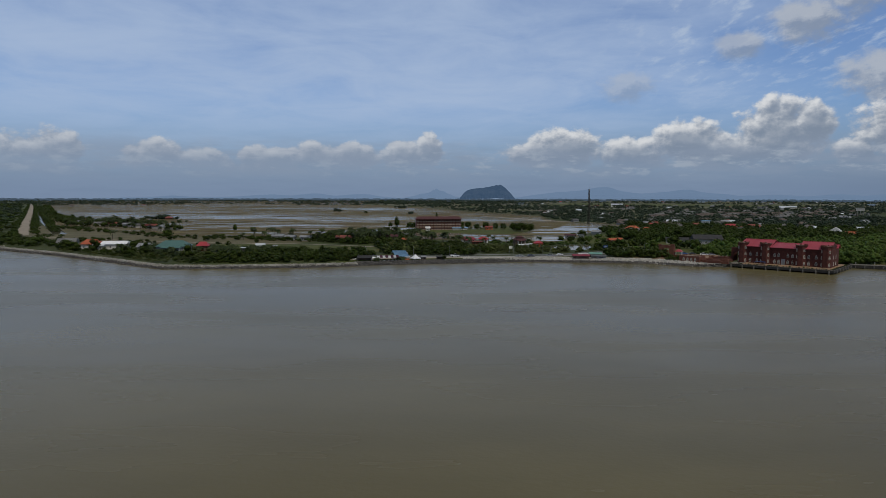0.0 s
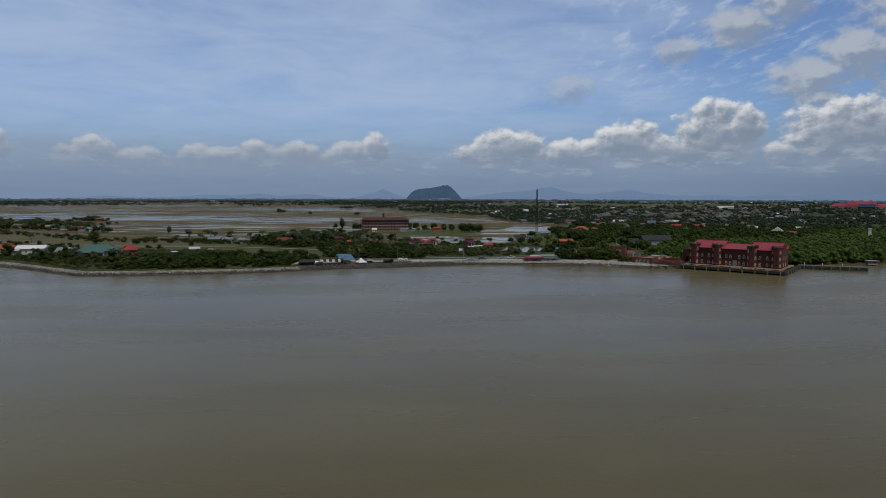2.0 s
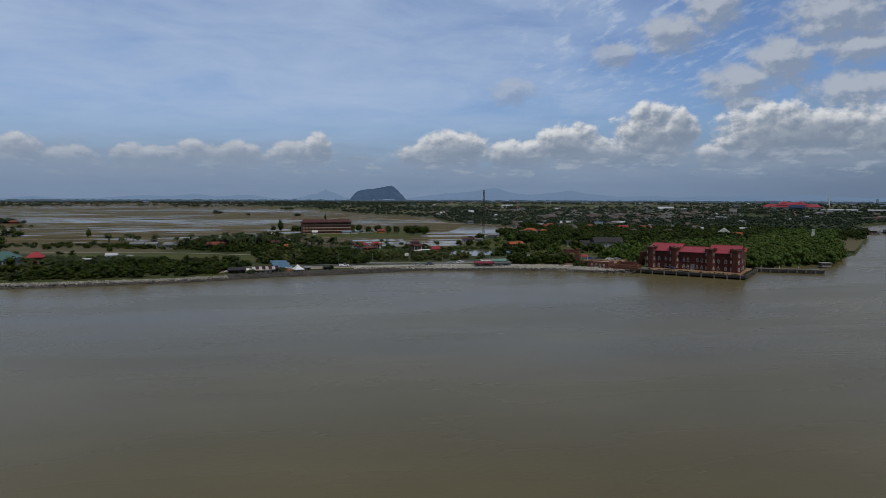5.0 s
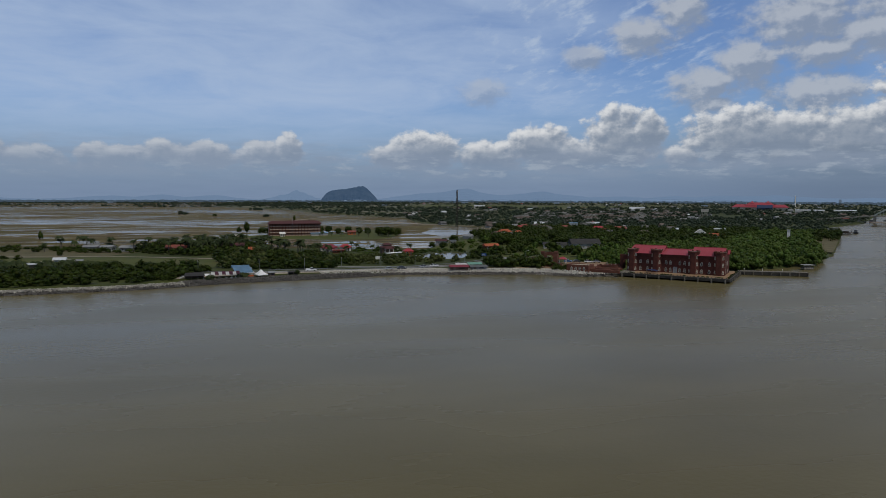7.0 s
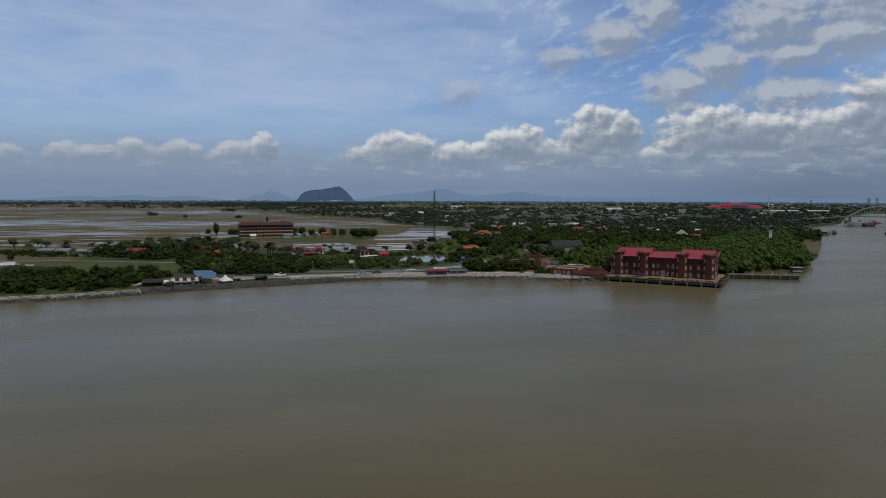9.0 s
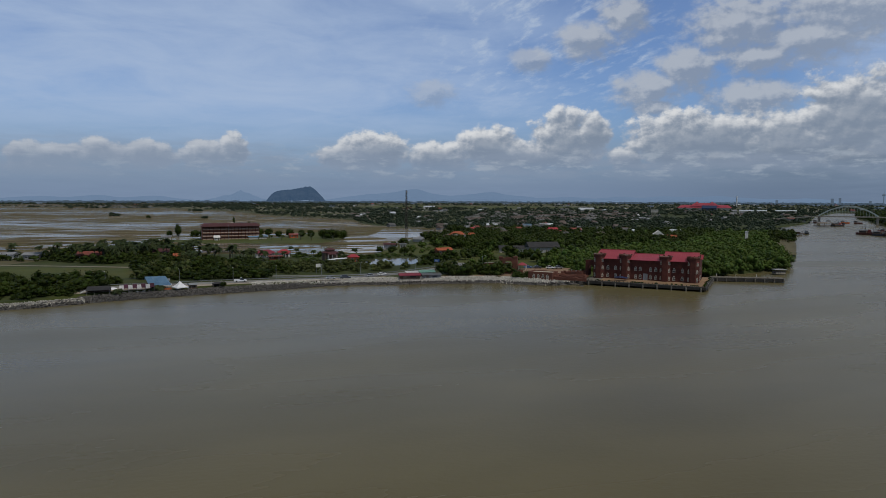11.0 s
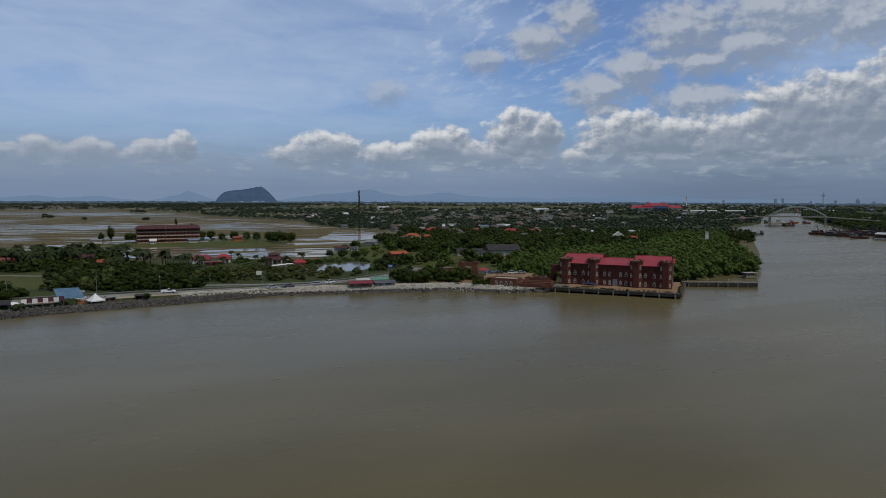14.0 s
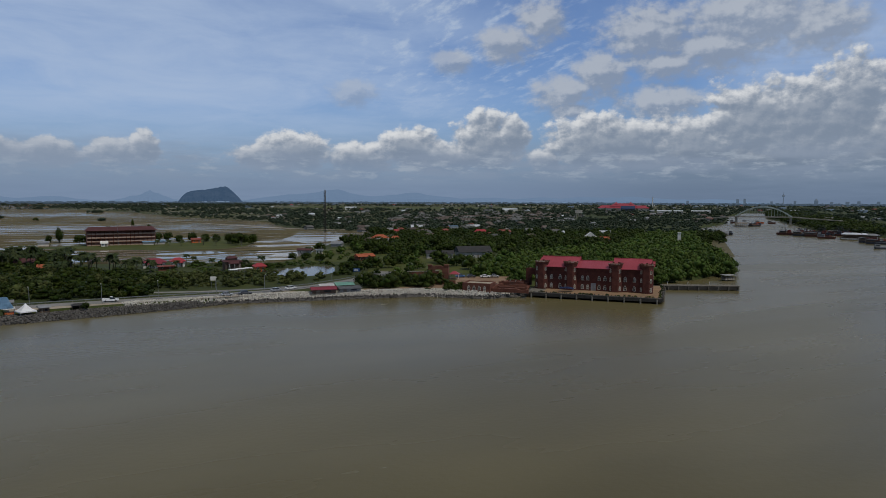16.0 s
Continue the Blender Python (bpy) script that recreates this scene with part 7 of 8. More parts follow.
# housing estate: terraces of brown and grey roofs
ROW = []
for nm, mt in (("brown", TILE_BROWN), ("grey", TILE_GREY)):
    ob = root("terrace", 0, 0, 0, 0, "terrace of low houses with %s tiled roofs" % nm, "terrace", "terraces of the housing estate")
    bm = bmesh.new()
    box(bm, -17, 17, -4.5, 4.5, 0, 3.2)
    part("wall", bm, GREY_WALL, ob)
    for i in range(4):
        bm = bmesh.new()
        pitched(bm, -17.4 + i * 8.7, -8.9 + i * 8.7, -5.6, 5.6, 3.7 + 0.2 * (i % 2), 6.6 + 0.3 * (i % 3), 0.8)
        part("roof", bm, mt, ob)
    ROW.append(ob)
made = 0
for r in range(17):
    for c in range(15):
        x, y = 290 + c * 41 + r * 16, 905 + r * 40 + c * 5
        x, y = x + vr.uniform(-9, 9), y + vr.uniform(-9, 9)
        if inside(ESTATE, [x], [y])[0] and vr.random() < 0.62:
            ob = ROW[made % 2] if made < 2 else copy_thing(ROW[vr.randrange(2)], Matrix())
            ob.matrix_basis = pose(x, y, LAND_Z, 0, 0, 12 + vr.uniform(-14, 14)) @ Matrix.Diagonal((vr.uniform(0.55, 0.85), vr.uniform(0.65, 0.85), vr.uniform(0.72, 0.9), 1))
            made += 1

# ---- the long building by the paddies ----
school = root("long_apartment_block", -27.3, 668, LAND_Z, 8, "long four-storey building with open corridors and a dark red roof", "building")
L, D, ST = 46.5, 11.0, 2.75
bm = bmesh.new()
for i in range(4):
    hs = [(1.0 + j * 3.0, 2.6 + j * 3.0, 1.0, 2.2) for j in range(15)] if i else [(1.0 + j * 3.0, 2.2 + j * 3.0, 0.0, 2.1) for j in range(15)]
    pierced(bm, 0, L, i * ST, (i + 1) * ST, 2.0, 2.25, [(a, b, c + i * ST, d + i * ST) for a, b, c, d in hs])
box(bm, 0, 0.25, 2.25, D, 0, 4 * ST), box(bm, L - 0.25, L, 2.25, D, 0, 4 * ST), box(bm, 0.25, L - 0.25, D - 0.25, D, 0, 4 * ST)
part("wall", bm, PINK, school, "faded pink wall")
for i in range(5):
    bm = bmesh.new()
    box(bm, -0.2, L + 0.2, 0, D, i * ST - 0.15, i * ST + 0.12) if i else box(bm, -0.4, L + 0.4, -0.4, D, -0.1, 0.1)
    part("floor_slab", bm, OLD_BRICK, school)
for i in range(4):
    bm = bmesh.new()
    box(bm, 0.2, L - 0.2, 0.0, 0.15, i * ST + 0.124, i * ST + 1.0)
    part("parapet", bm, TAN, school, "cream corridor parapet")
bm = bmesh.new()
box(bm, -0.18, 0.18, -0.1, 0.3, 0, 4 * ST)
me = link_mesh("column", bm, OLD_BRICK)
for j in range(17):
    share("column", me, school, pose(0.2 + j * (L - 0.4) / 16, 0, 0))
bm = bmesh.new()
pitched(bm, -1.2, L + 1.2, -1.6, D + 1.2, 4 * ST + 0.3, 4 * ST + 3.0, 3.0)
part("roof", bm, DARK_TILE, school, "dark red roof")
house(-15.5, 661, 8, 3.8, 4, 2.4, 1.8, WHITE, WHITE, "small white gabled lodge before the long building", None, 1)
house(13.5, 669, 8, 7, 4, 2.4, 0.6, PLASTER, BLUE_ROOF, "open shelter with a pale blue roof by the long building", None, 1, openings=False)
house(21.3, 673, 8, 7, 4, 2.4, 0.6, PLASTER, BLUE_ROOF, "open shelter with a pale blue roof by the long building", None, 1, openings=False)
house(48, 682, 8, 7, 5, 2.6, 1.4, ORANGE_BOARD, RUST_ROOF, "small orange house behind the grass", None, 1)
house(-57, 684, 8, 7, 4, 2.6, 0.8, PLASTER, GREY_ROOF, "low pale hut at the paddies' edge", None, 1, openings=False)
pole = root("thin_antenna", -6.3, 660, LAND_Z, 0, "thin steel antenna pole before the long building", "antenna")
bm = bmesh.new()
post(bm, 0, 0, 0, 17, 0.16, 6, 0.4)
part("pole", bm, STEEL, pole)

# ---- lattice mast ----
mast = root("radio_mast", 181.6, 810.5, LAND_Z, 20, "tall dark lattice radio mast with antennas at its top", "radio mast")
bm = bmesh.new()
H = 44.0
legs = [(1.15 * math.cos(a), 1.15 * math.sin(a)) for a in (0.5, 2.6, 4.7)]
for lx, ly in legs:
    bar(bm, (lx * 1.3, ly * 1.3, 0), (lx * 0.7, ly * 0.7, H), 0.34)
part("leg_frame", bm, DARK_CONCRETE, mast)
bm = bmesh.new()
for k in range(22):
    z0, z1 = k * H / 22, (k + 1) * H / 22
    for i in range(3):
        s0, s1 = 1.3 - 0.6 * k / 22, 1.3 - 0.6 * (k + 1) / 22
        a, b = legs[i], legs[(i + 1) % 3]
        bar(bm, (a[0] * s0, a[1] * s0, z0), (b[0] * s1, b[1] * s1, z1), 0.17)
        bar(bm, (a[0] * s1, a[1] * s1, z1), (b[0] * s1, b[1] * s1, z1), 0.08)
part("bracing", bm, DARK_CONCRETE, mast)
bm = bmesh.new()
box(bm, -0.18, 0.18, -0.12, 0.12, 0, 2.2)
me = link_mesh("antenna_panel", bm, GREY_WALL)
for k in range(9):
    a = k * 2.094 + (k // 3) * 0.4
    share("antenna_panel", me, mast, pose(0.95 * math.cos(a), 0.95 * math.sin(a), H - 2.4 - (k // 3) * 3.4, 0, 0, math.degrees(a) + 90))
bm = bmesh.new()
post(bm, 0, 0, H, H + 2.5, 0.07)
part("lightning_rod", bm, STEEL, mast)


# ---- river: bridge, landings, boats ----
HULL_RED = material("rust_red_hull", (0.075, 0.028, 0.022), (0.12, 0.048, 0.036), 0.3, 0.7, 6, 0.2, 0.03, stain=(0.08, 0.05, 0.04))
HULL_DARK = material("tarred_hull", (0.03, 0.032, 0.04), (0.06, 0.06, 0.07), 0.3, 0.6, 6, 0.2, 0.03)
BRIDGE_PAINT = material("pale_green_steel", (0.33, 0.38, 0.35), (0.42, 0.46, 0.43), 0.3, 0.6)

a, b = Vector((835.6, 873.1, 0)), Vector((885.0, 815.5, 0))
d = (b - a)
span = d.length
bridge = root("arch_bridge", a.x, a.y, 0, math.degrees(math.atan2(d.y, d.x)), "pale steel arch bridge across the river", "bridge")
DECK = 12.5
for v in (-5.0, 5.0):
    bm = bmesh.new()
    prev = None
    for i in range(25):
        f = i / 24
        p = Vector((span * f, v, DECK + 14.5 * 4 * f * (1 - f)))
        if prev:
            m = Matrix.Translation(prev) @ (p - prev).to_track_quat("Z", "Y").to_matrix().to_4x4()
            box(bm, -0.8, 0.8, -0.95, 0.95, 0, (p - prev).length + 0.15, m)
        prev = p
    arch = part("arch", bm, BRIDGE_PAINT, bridge)
    for i in range(1, 20):
        f = i / 20
        bm = bmesh.new()
        bar(bm, (span * f, v, DECK), (span * f, v, DECK + 14.5 * 4 * f * (1 - f)), 0.16)
        part("hanger", bm, BRIDGE_PAINT, bridge)
bm = bmesh.new()
for i in range(5, 20, 2):
    f = i / 24
    z = DECK + 14.5 * 4 * f * (1 - f)
    bar(bm, (span * f, -5, z), (span * f, 5, z), 0.4)
part("cross_bracing", bm, BRIDGE_PAINT, bridge)
bm = bmesh.new()
box(bm, -3, span + 3, -6.5, 6.5, DECK - 1.4, DECK)
for s, x0, x1 in ((-1, -3, -75), (1, span + 3, span + 95)):
    v = [bm.verts.new(p) for p in ((x0, -6.5, DECK), (x0, 6.5, DECK), (x1, 6.5, 6.0), (x1, -6.5, 6.0), (x0, -6.5, DECK - 1.4), (x0, 6.5, DECK - 1.4), (x1, 6.5, 4.6), (x1, -6.5, 4.6))]
    for q in ((0, 1, 2, 3), (7, 6, 5, 4), (0, 4, 5, 1), (2, 6, 7, 3), (1, 5, 6, 2), (3, 7, 4, 0)):
        bm.faces.new([v[i] for i in q])
part("deck", bm, CONCRETE, bridge)
bm = bmesh.new()
box(bm, -1.6, 1.6, -5.5, 5.5, -4, DECK - 1.4)
me = link_mesh("pier", bm, CONCRETE)
for u in (1.0, span - 1.0):
    share("pier", me, bridge, pose(u, 0, 0))
bm = bmesh.new()
box(bm, -0.7, 0.7, -5, 5, -2, 8.0)
me = link_mesh("approach_pier", bm, CONCRETE)
for u in (-28, -55, span + 30, span + 60):
    share("approach_pier", me, bridge, pose(u, 0, 0))


def boat(x, y, turn, L, W, h, hull, label, cabin=0.3, name="barge", heap=None, mastpole=True):
    ob = root(name, x, y, 0, turn, label, "boat")
    bm = bmesh.new()
    low = [(-L / 2 + 0.6, -W / 2 * 0.85), (L / 2 - 2.0, -W / 2 * 0.85), (L / 2 - 0.8, 0), (L / 2 - 2.0, W / 2 * 0.85), (-L / 2 + 0.6, W / 2 * 0.85)]
    high = [(-L / 2, -W / 2), (L / 2 - 1.6, -W / 2), (L / 2, 0), (L / 2 - 1.6, W / 2), (-L / 2, W / 2)]
    va, vb = [bm.verts.new((p[0], p[1], -0.6)) for p in low], [bm.verts.new((p[0], p[1], h)) for p in high]
    bm.faces.new(va[::-1]), bm.faces.new(vb)
    for i in range(5):
        j = (i + 1) % 5
        bm.faces.new((va[i], va[j], vb[j], vb[i]))
    part("hull", bm, hull, ob)
    if cabin:
        bm = bmesh.new()
        c = -L / 2 + L * 0.18
        box(bm, c - L * cabin / 2, c + L * cabin / 2, -W * 0.35, W * 0.35, h, h + 2.3)
        part("cabin", bm, PLANK if L > 16 else GREY_WALL, ob)
        bm = bmesh.new()
        box(bm, c - L * cabin / 2 - 0.3, c + L * cabin / 2 + 0.4, -W * 0.4, W * 0.4, h + 2.304, h + 2.45)
        part("cabin_roof", bm, GREY_ROOF, ob)
        bm = bmesh.new()
        box(bm, c - L * cabin / 2.6, c + L * cabin / 2.6, -W * 0.355, W * 0.355, h + 1.2, h + 1.9)
        part("cabin_glazing", bm, GLASS, ob)
    if heap:
        bm = bmesh.new()
        prism(bm, [(-L * 0.05, -W * 0.36), (L * 0.36, -W * 0.36), (L * 0.36, W * 0.36), (-L * 0.05, W * 0.36)], h, h + 1.5, None, 0.45)
        part("cargo", bm, heap, ob)
    if L > 20:
        rr = random.Random(int(x + y))
        for i in range(13):
            bm = bmesh.new()
            u, v, s = rr.uniform(-0.3, 0.42) * L, rr.uniform(-0.3, 0.3) * W, rr.uniform(0.6, 1.8)
            box(bm, u - s, u + s, v - s * 0.6, v + s * 0.6, h + 0.01, h + rr.uniform(0.8, 3.4))
            part("deck_gear", bm, (HULL_DARK, HULL_RED, GREY_WALL, RUST_ROOF)[rr.randrange(4)], ob)
        for i in range(6):
            bm = bmesh.new()
            u = rr.uniform(-0.4, 0.4) * L
            bar(bm, (u, 0, h), (u + rr.uniform(-4, 6), rr.uniform(-2, 2), h + rr.uniform(5, 9)), 0.16)
            part("boom", bm, HULL_DARK, ob)
    if mastpole:
        bm = bmesh.new()
        post(bm, -L * 0.05, 0, h, h + L * 0.22, 0.14, 6, 0.6)
        bar(bm, (-L * 0.05, 0, h + 1), (L * 0.22, 0, h + L * 0.2), 0.1)
        part("derrick", bm, DARK_CONCRETE, ob)
    return ob


boat(648, 622, -62, 34, 11, 2.2, HULL_RED, "rust-red sand barge moored in the river", 0.2, heap=TRACK)
boat(664, 606, -62, 30, 9, 2.4, HULL_DARK, "dark dredger barge with a derrick moored in the river", 0.35)
boat(642, 590, -62, 24, 8, 2.0, HULL_RED, "rust-red barge with a small cabin moored in the river", 0.4)
boat(668, 620, -60, 26, 8, 2.2, HULL_DARK, "dark barge crowded with gear moored in the river", 0.3)
boat(640, 604, -64, 22, 7, 2.0, HULL_DARK, "dark work barge moored in the river", 0.3)
boat(588, 493, -50, 20, 6, 1.8, HULL_DARK, "dark fishing boat moored by the landing", 0.35, "fishing_boat")
boat(600, 480, -50, 18, 5.5, 1.8, HULL_RED, "red-brown fishing boat moored by the landing", 0.35, "fishing_boat")
boat(536, 458, -30, 9, 3.2, 1.2, HULL_DARK, "small dark motor boat on the river", 0.4, "motor_boat", mastpole=False)
boat(588, 652, 40, 9, 4.2, 1.8, HULL_DARK, "dark tug boat beside the jetty", 0.5, "tug_boat")
boat(800, 806, 10, 22, 7, 2.0, HULL_DARK, "dark moored work boat below the bridge", 0.4, "work_boat")
boat(742, 690, 40, 7, 2.6, 0.9, PALE_ROOF, "little white boat out on the river", 0.3, "motor_boat", mastpole=False)
for k, (x, y, mt, nm) in enumerate(((868, 905, HULL_RED, "rust-red"), (884, 895, CANVAS, "white"), (896, 880, ORANGE_BOARD, "orange"), (908, 868, HULL_RED, "rust-red"), (856, 915, HULL_DARK, "dark"))):
    boat(x, y, -40, 12, 4, 2.2, mt, nm + " fishing boat moored beyond the bridge", 0.4, "fishing_boat", mastpole=True)


def landing(x, y, turn, L, W, roof, label, h=4.0, closed=True):
    ob = root("landing_stage", x, y, 0, turn, label, "landing stage")
    bm = bmesh.new()
    box(bm, -L / 2 - 2, L / 2 + 2, -W / 2 - 1.5, W / 2 + 1, 1.3, 1.6)
    part("platform", bm, TIMBER, ob)
    bm = bmesh.new()
    post(bm, 0, 0, -2, 1.35, 0.22, 6)
    me = link_mesh("pile", bm, TIMBER)
    for i in range(6):
        for v in (-W / 2 - 1.2, W / 2 + 0.7):
            share("pile", me, ob, pose(-L / 2 - 1.5 + i * (L + 3) / 5, v, 0))
    bm = bmesh.new()
    if closed:
        pierced(bm, -L / 2, L / 2, 1.6, h + 1, -W / 2, -W / 2 + 0.2, [(-L / 2 + 1 + i * 3, -L / 2 + 2.4 + i * 3, 2.2, 3.6) for i in range(int(L / 3.4))])
        box(bm, -L / 2, L / 2, W / 2 - 0.2, W / 2, 1.6, h + 1)
    else:
        for i in range(5):
            for v in (-W / 2, W / 2):
                post(bm, -L / 2 + i * L / 4, v, 1.6, h + 1, 0.15)
    part("wall", bm, PLANK, ob)
    bm = bmesh.new()
    pitched(bm, -L / 2 - 1, L / 2 + 1, -W / 2 - 1, W / 2 + 1, h + 1.05, h + 2.6, 2.5)
    part("roof", bm, roof, ob)
    return ob


landing(632, 545, -56, 20, 10, PALE_ROOF, "landing stage with a broad white sheet roof on piles")
landing(640, 536, -56, 14, 9, GREY_ROOF, "landing stage with a grey roof on piles", 3.4)
boat(600, 506, -50, 22, 7, 2.0, HULL_DARK, "dark work barge crowded with gear by the landing", 0.3)
boat(676, 596, -62, 24, 8, 2.2, HULL_RED, "rust-red barge crowded with gear moored in the river", 0.3)
boat(690, 600, -60, 22, 7, 2.4, HULL_DARK, "dark tall work barge moored by the bank", 0.4)
boat(622, 566, -58, 16, 5, 1.8, HULL_RED, "red-brown fishing boat moored before the white landing", 0.4, "fishing_boat")
landing(572, 652, -40, 14, 7, GREY_ROOF, "jetty hut with a grey roof on piles", 3.0, False)
landing(562, 641, -40, 8, 6, GREY_ROOF, "small jetty hut on piles", 2.6)
landing(772, 806, 10, 20, 7, TIMBER, "open landing shed with a tan roof on piles", 3.4, False)
TAN_BANK = material("dry_grass_bank", (0.070, 0.064, 0.028), (0.135, 0.112, 0.052), 0.1, 0.95, 5, 0.4, 0.1, stain=(0.09, 0.085, 0.04))
jetty = root("old_jetty", 476, 572, 0, 44, "broken timber jetty reaching out from the wooded bank", "jetty")
bm = bmesh.new()
post(bm, 0, 0, -2, 4.2, 0.22, 6)
me = link_mesh("pile", bm, TIMBER)
jr = random.Random(4)
for i in range(18):
    p = share("pile", me, jetty, pose(jr.uniform(-16, 14), jr.uniform(-7, 5), jr.uniform(-1.5, 0.3), jr.uniform(-5, 5), jr.uniform(-5, 5), 0))
bm = bmesh.new()
box(bm, -6, 26, -2.0, 0.6, 1.2, 1.45)
part("planking", bm, TIMBER, jetty)
bank = sheet("grass_bank", [(342, 429), (350, 427.6), (392, 470), (429, 508), (490, 570), (484, 580), (452, 556), (409, 510), (386, 481)], LAND_Z + 0.06, TAN_BANK, "tan grassy bank on the river bend")

# white river beacon
beacon = root("river_beacon", 402, 531, LAND_Z, -38, "white square beacon tower above the mangroves", "beacon")
bm = bmesh.new()
prism(bm, [(-1.3, -1.3), (1.3, -1.3), (1.3, 1.3), (-1.3, 1.3)], 0, 9.2, None, 0.8)
part("shaft", bm, WHITE, beacon)
bm = bmesh.new()
box(bm, -1.4, 1.4, -1.4, 1.4, 9.204, 9.6)
part("cap", bm, WHITE, beacon)

# water tower
wt = root("water_tower", 708, 1104, LAND_Z, -30, "pale concrete water tower on legs", "water tower")
bm = bmesh.new()
box(bm, -0.6, 0.6, -0.6, 0.6, 0, 11)
me = link_mesh("leg", bm, CONCRETE)
for u in (-4.2, 0, 4.2):
    for v in (-3.5, 3.5):
        share("leg", me, wt, pose(u, v, 0))
bm = bmesh.new()
box(bm, -6, 6, -5, 5, 11, 15.5)
box(bm, -6.4, 6.4, -5.4, 5.4, 15.5, 16)
part("tank", bm, PLASTER, wt)
bm = bmesh.new()
box(bm, -5, 5, -4, 4, 5.2, 5.7)
part("brace", bm, CONCRETE, wt)

# red-roofed complex and sheds far off
big = root("red_roofed_complex", 1308, 1728, LAND_Z, -39, "large building with tiered bright red roofs far in the plain", "building")
bm = bmesh.new()
box(bm, -74, 74, -16, 16, 0, 9)
part("wall", bm, PLASTER, big)
for u0, u1, z0, z1, w in ((-76, 76, 9.1, 17, 18), (-40, 40, 14, 23, 12), (-26, -16, 20, 27, 6), (16, 26, 20, 27, 6)):
    bm = bmesh.new()
    pitched(bm, u0, u1, -w, w, z0, z1, min(12, (u1 - u0) / 3), 0.4)
    part("roof", bm, RED_METAL, big)
hut(1276, 1700, -39, 40, 20, 8, 8, NAVY, NAVY, "large shed with a dark blue gabled roof", "blue_shed")
house(1176, 1386, -42, 60, 18, 7, 2.0, PLASTER, PALE_ROOF, "long white factory shed among trees", None, 1, openings=False)
house(1240, 1350, -42, 44, 16, 7, 2.0, PLASTER, PALE_ROOF, "long pale factory shed among trees", None, 1, openings=False)
house(900, 1700, -20, 40, 18, 7, 3.0, PLASTER, PALE_ROOF, "far white-roofed shed in the plain", None, 1, openings=False)
house(560, 2100, -10, 34, 20, 7, 3.0, WHITE, PALE_ROOF, "far white hall in the plain", None, 1, openings=False)
for k, (az, r, L) in enumerate(((14, 3600, 90), (19, 3900, 140), (22, 3700, 70), (39.5, 3300, 90), (44, 3000, 80), (46, 3600, 110), (53, 2500, 70), (55, 2300, 60), (-6, 3900, 90), (-15, 3600, 60), (0.5, 3300, 50), (7, 2600, 60), (50, 2900, 80), (34, 2800, 60))):
    x, y = r * math.sin(radians(az)), r * math.cos(radians(az)) + 60
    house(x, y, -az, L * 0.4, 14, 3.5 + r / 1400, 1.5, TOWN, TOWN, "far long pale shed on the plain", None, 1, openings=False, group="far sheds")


def tower_block(az, r, w, h, label, dome=False):
    x, y = r * math.sin(radians(az)), r * math.cos(radians(az)) + 66
    h, w = h * 0.66, w * 0.62
    ob = root("tower_block", x, y, LAND_Z, -az, label, "building", "far town")
    bm = bmesh.new()
    box(bm, -w / 2, w / 2, -w / 3, w / 3, 0, h)
    part("wall", bm, TOWN, ob)
    bm = bmesh.new()
    for i in range(int(h / 4)):
        box(bm, -w / 2 + 1, w / 2 - 1, -w / 3 - 0.2, -w / 3 - 0.02, i * 4 + 1.2, i * 4 + 2.8)
    part("glazing", bm, TOWN, ob)
    if dome:
        bm = bmesh.new()
        prism(bm, disc_ring(0, 0, w / 2.2, 12), h, h + w * 0.3, None, 0.55)
        prism(bm, disc_ring(0, 0, w / 4.2, 12), h + w * 0.3, h + w * 0.5, None, 0.3)
        part("dome", bm, TOWN, ob)


for az, r, w, h, dome in ((47.2, 4200, 24, 58, False), (47.7, 4200, 20, 62, False), (52.6, 4200, 32, 48, True), (51.2, 4250, 22, 46, False), (54.6, 4200, 30, 40, False), (55.3, 4150, 24, 44, False), (49.6, 4250, 20, 40, False), (53.6, 4250, 26, 38, False), (43.5, 4200, 22, 44, False), (56.5, 4150, 26, 42, False)):
    tower_block(az, r, w, h, "grey tower block of the far town" if not dome else "grey domed tower of the far town", dome)
x, y = 4200 * math.sin(radians(50.4)), 4200 * math.cos(radians(50.4)) + 66
tele = root("telecom_tower", x, y, LAND_Z, 0, "slender telecom tower with a round pod over the far town", "tower")
bm = bmesh.new()
post(bm, 0, 0, 0, 58, 3.0, 8, 0.6)
part("shaft", bm, TOWN, tele)
bm = bmesh.new()
post(bm, 0, 0, 52, 58, 5.0, 12, 1.9)
post(bm, 0, 0, 58, 64, 9.5, 12, 0.5)
part("pod", bm, TOWN, tele)
bm = bmesh.new()
post(bm, 0, 0, 64, 80, 0.9, 6, 0.4)
part("spire", bm, STEEL, tele)
x, y = 2600 * math.sin(radians(40.6)), 2600 * math.cos(radians(40.6)) + 66
chim = root("white_chimney", x, y, LAND_Z, 0, "tall white chimney far in the plain", "chimney")
bm = bmesh.new()
post(bm, 0, 0, 0, 44, 2.4, 10, 0.7)
part("shaft", bm, WHITE, chim)


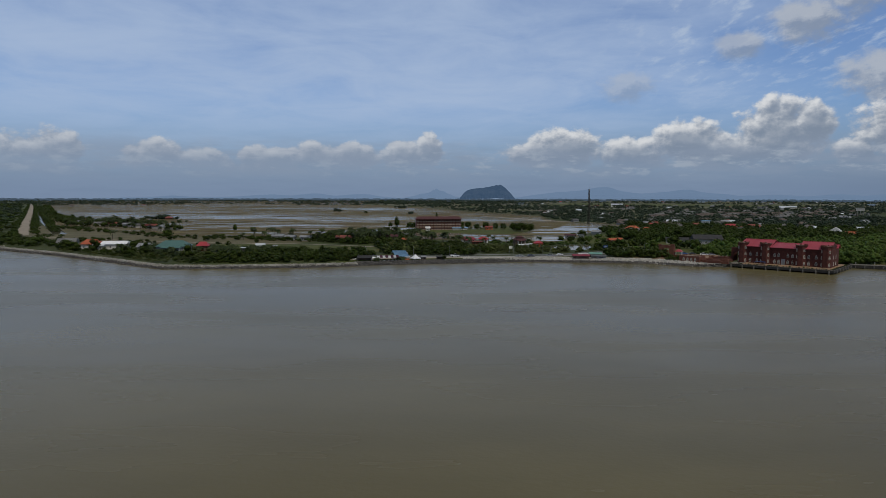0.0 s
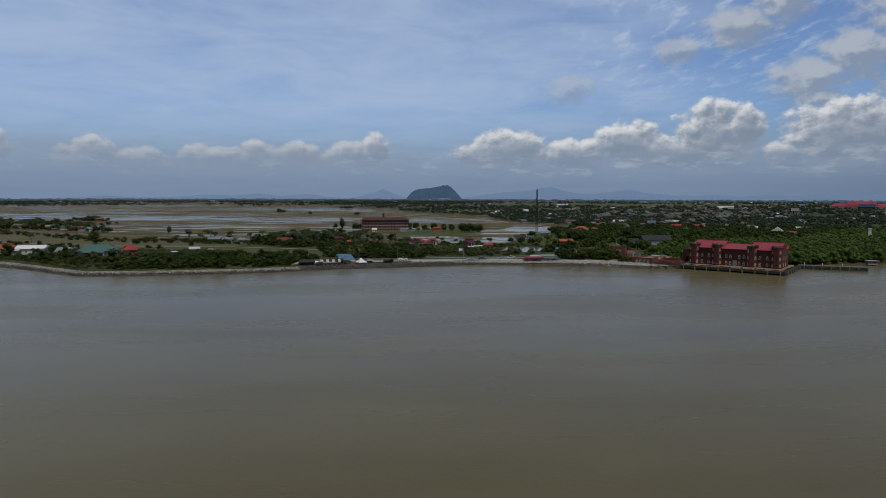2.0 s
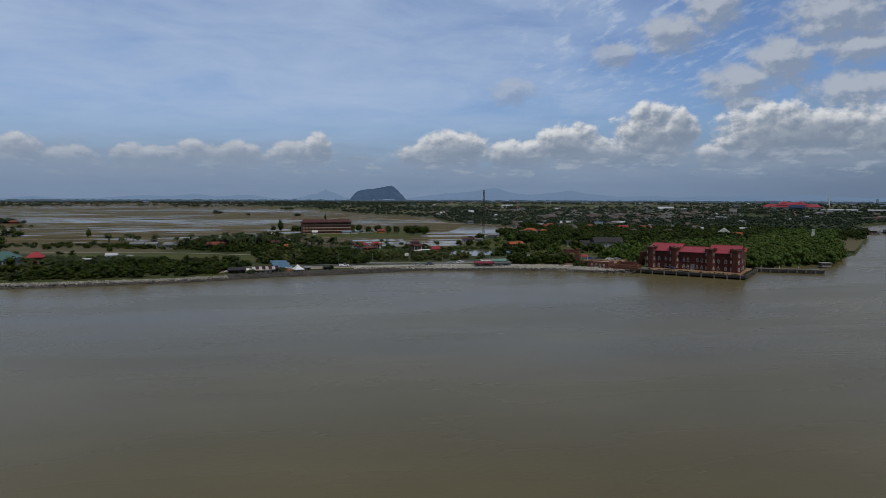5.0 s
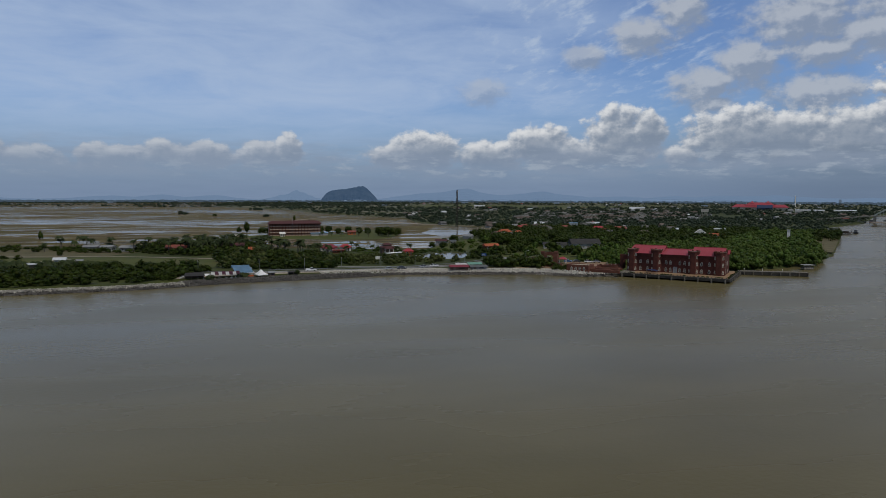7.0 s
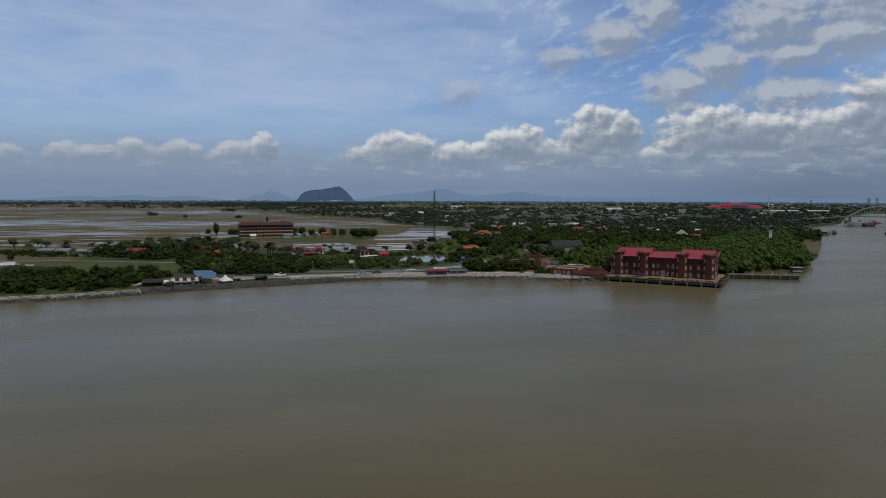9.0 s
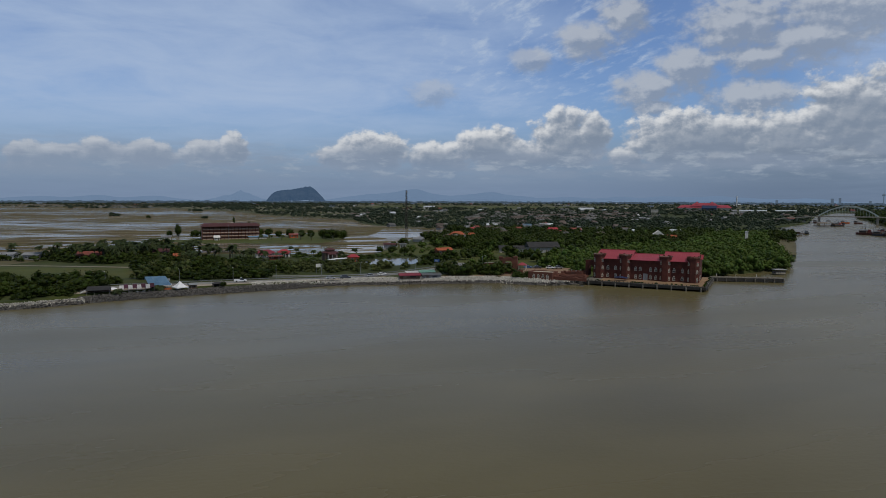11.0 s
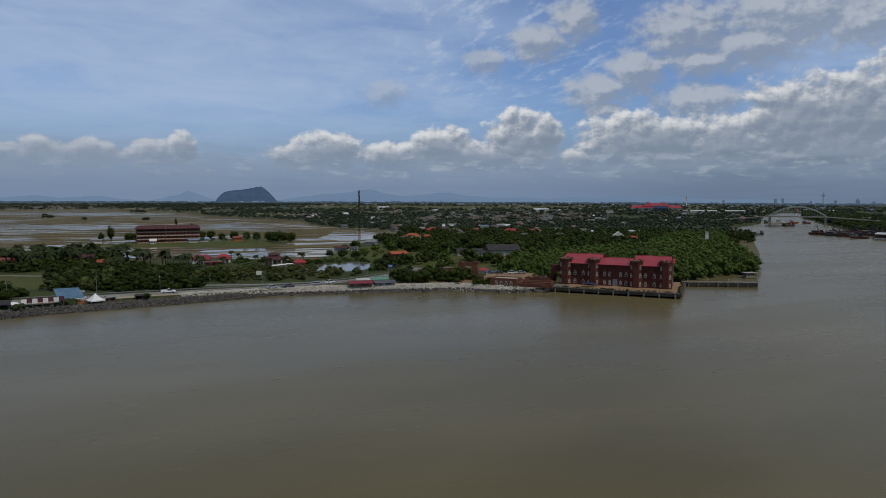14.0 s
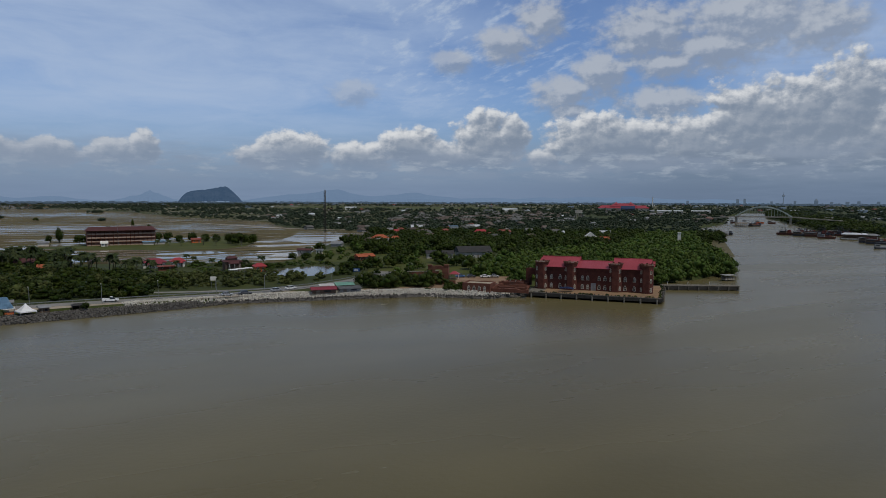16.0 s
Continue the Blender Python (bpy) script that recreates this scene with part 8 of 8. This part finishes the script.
# ---- hills beyond the plain ----
def ridge(name, az0, az1, r, tops, depth, mat, label, rough=0.12, seed=1.0, base=10.0):
    """A hill seen across the plain: tops are (share of its width, height)."""
    n, rows = 70, 14
    bm = bmesh.new()
    grid = []
    for j in range(rows):
        f = j / (rows - 1)
        line = []
        for i in range(n):
            u = i / (n - 1)
            a = radians(az0 + (az1 - az0) * u)
            hgt = np.interp(u, [t[0] for t in tops], [t[1] for t in tops])
            prof = math.sin(math.pi * min(f * 0.98 + 0.01, 1)) ** 0.55
            k = noise.noise((u * 9, f * 4, seed)) + 0.6 * noise.noise((u * 26, f * 11, seed + 5))
            rr = r + (f - 0.5) * depth + k * depth * 0.08
            z = LAND_Z + hgt * prof * (1 + rough * k)
            line.append(bm.verts.new((rr * math.sin(a), rr * math.cos(a) + 66, max(z, LAND_Z - 1))))
        grid.append(line)
    for ra, rb in zip(grid, grid[1:]):
        for i in range(n - 1):
            bm.faces.new((ra[i], ra[i + 1], rb[i + 1], rb[i]))
    ob = part(name, bm, mat)
    return tagged(ob, label, "", "", "structure")


# blue of hill and ridges is haze, put into HILL and RANGE as emission
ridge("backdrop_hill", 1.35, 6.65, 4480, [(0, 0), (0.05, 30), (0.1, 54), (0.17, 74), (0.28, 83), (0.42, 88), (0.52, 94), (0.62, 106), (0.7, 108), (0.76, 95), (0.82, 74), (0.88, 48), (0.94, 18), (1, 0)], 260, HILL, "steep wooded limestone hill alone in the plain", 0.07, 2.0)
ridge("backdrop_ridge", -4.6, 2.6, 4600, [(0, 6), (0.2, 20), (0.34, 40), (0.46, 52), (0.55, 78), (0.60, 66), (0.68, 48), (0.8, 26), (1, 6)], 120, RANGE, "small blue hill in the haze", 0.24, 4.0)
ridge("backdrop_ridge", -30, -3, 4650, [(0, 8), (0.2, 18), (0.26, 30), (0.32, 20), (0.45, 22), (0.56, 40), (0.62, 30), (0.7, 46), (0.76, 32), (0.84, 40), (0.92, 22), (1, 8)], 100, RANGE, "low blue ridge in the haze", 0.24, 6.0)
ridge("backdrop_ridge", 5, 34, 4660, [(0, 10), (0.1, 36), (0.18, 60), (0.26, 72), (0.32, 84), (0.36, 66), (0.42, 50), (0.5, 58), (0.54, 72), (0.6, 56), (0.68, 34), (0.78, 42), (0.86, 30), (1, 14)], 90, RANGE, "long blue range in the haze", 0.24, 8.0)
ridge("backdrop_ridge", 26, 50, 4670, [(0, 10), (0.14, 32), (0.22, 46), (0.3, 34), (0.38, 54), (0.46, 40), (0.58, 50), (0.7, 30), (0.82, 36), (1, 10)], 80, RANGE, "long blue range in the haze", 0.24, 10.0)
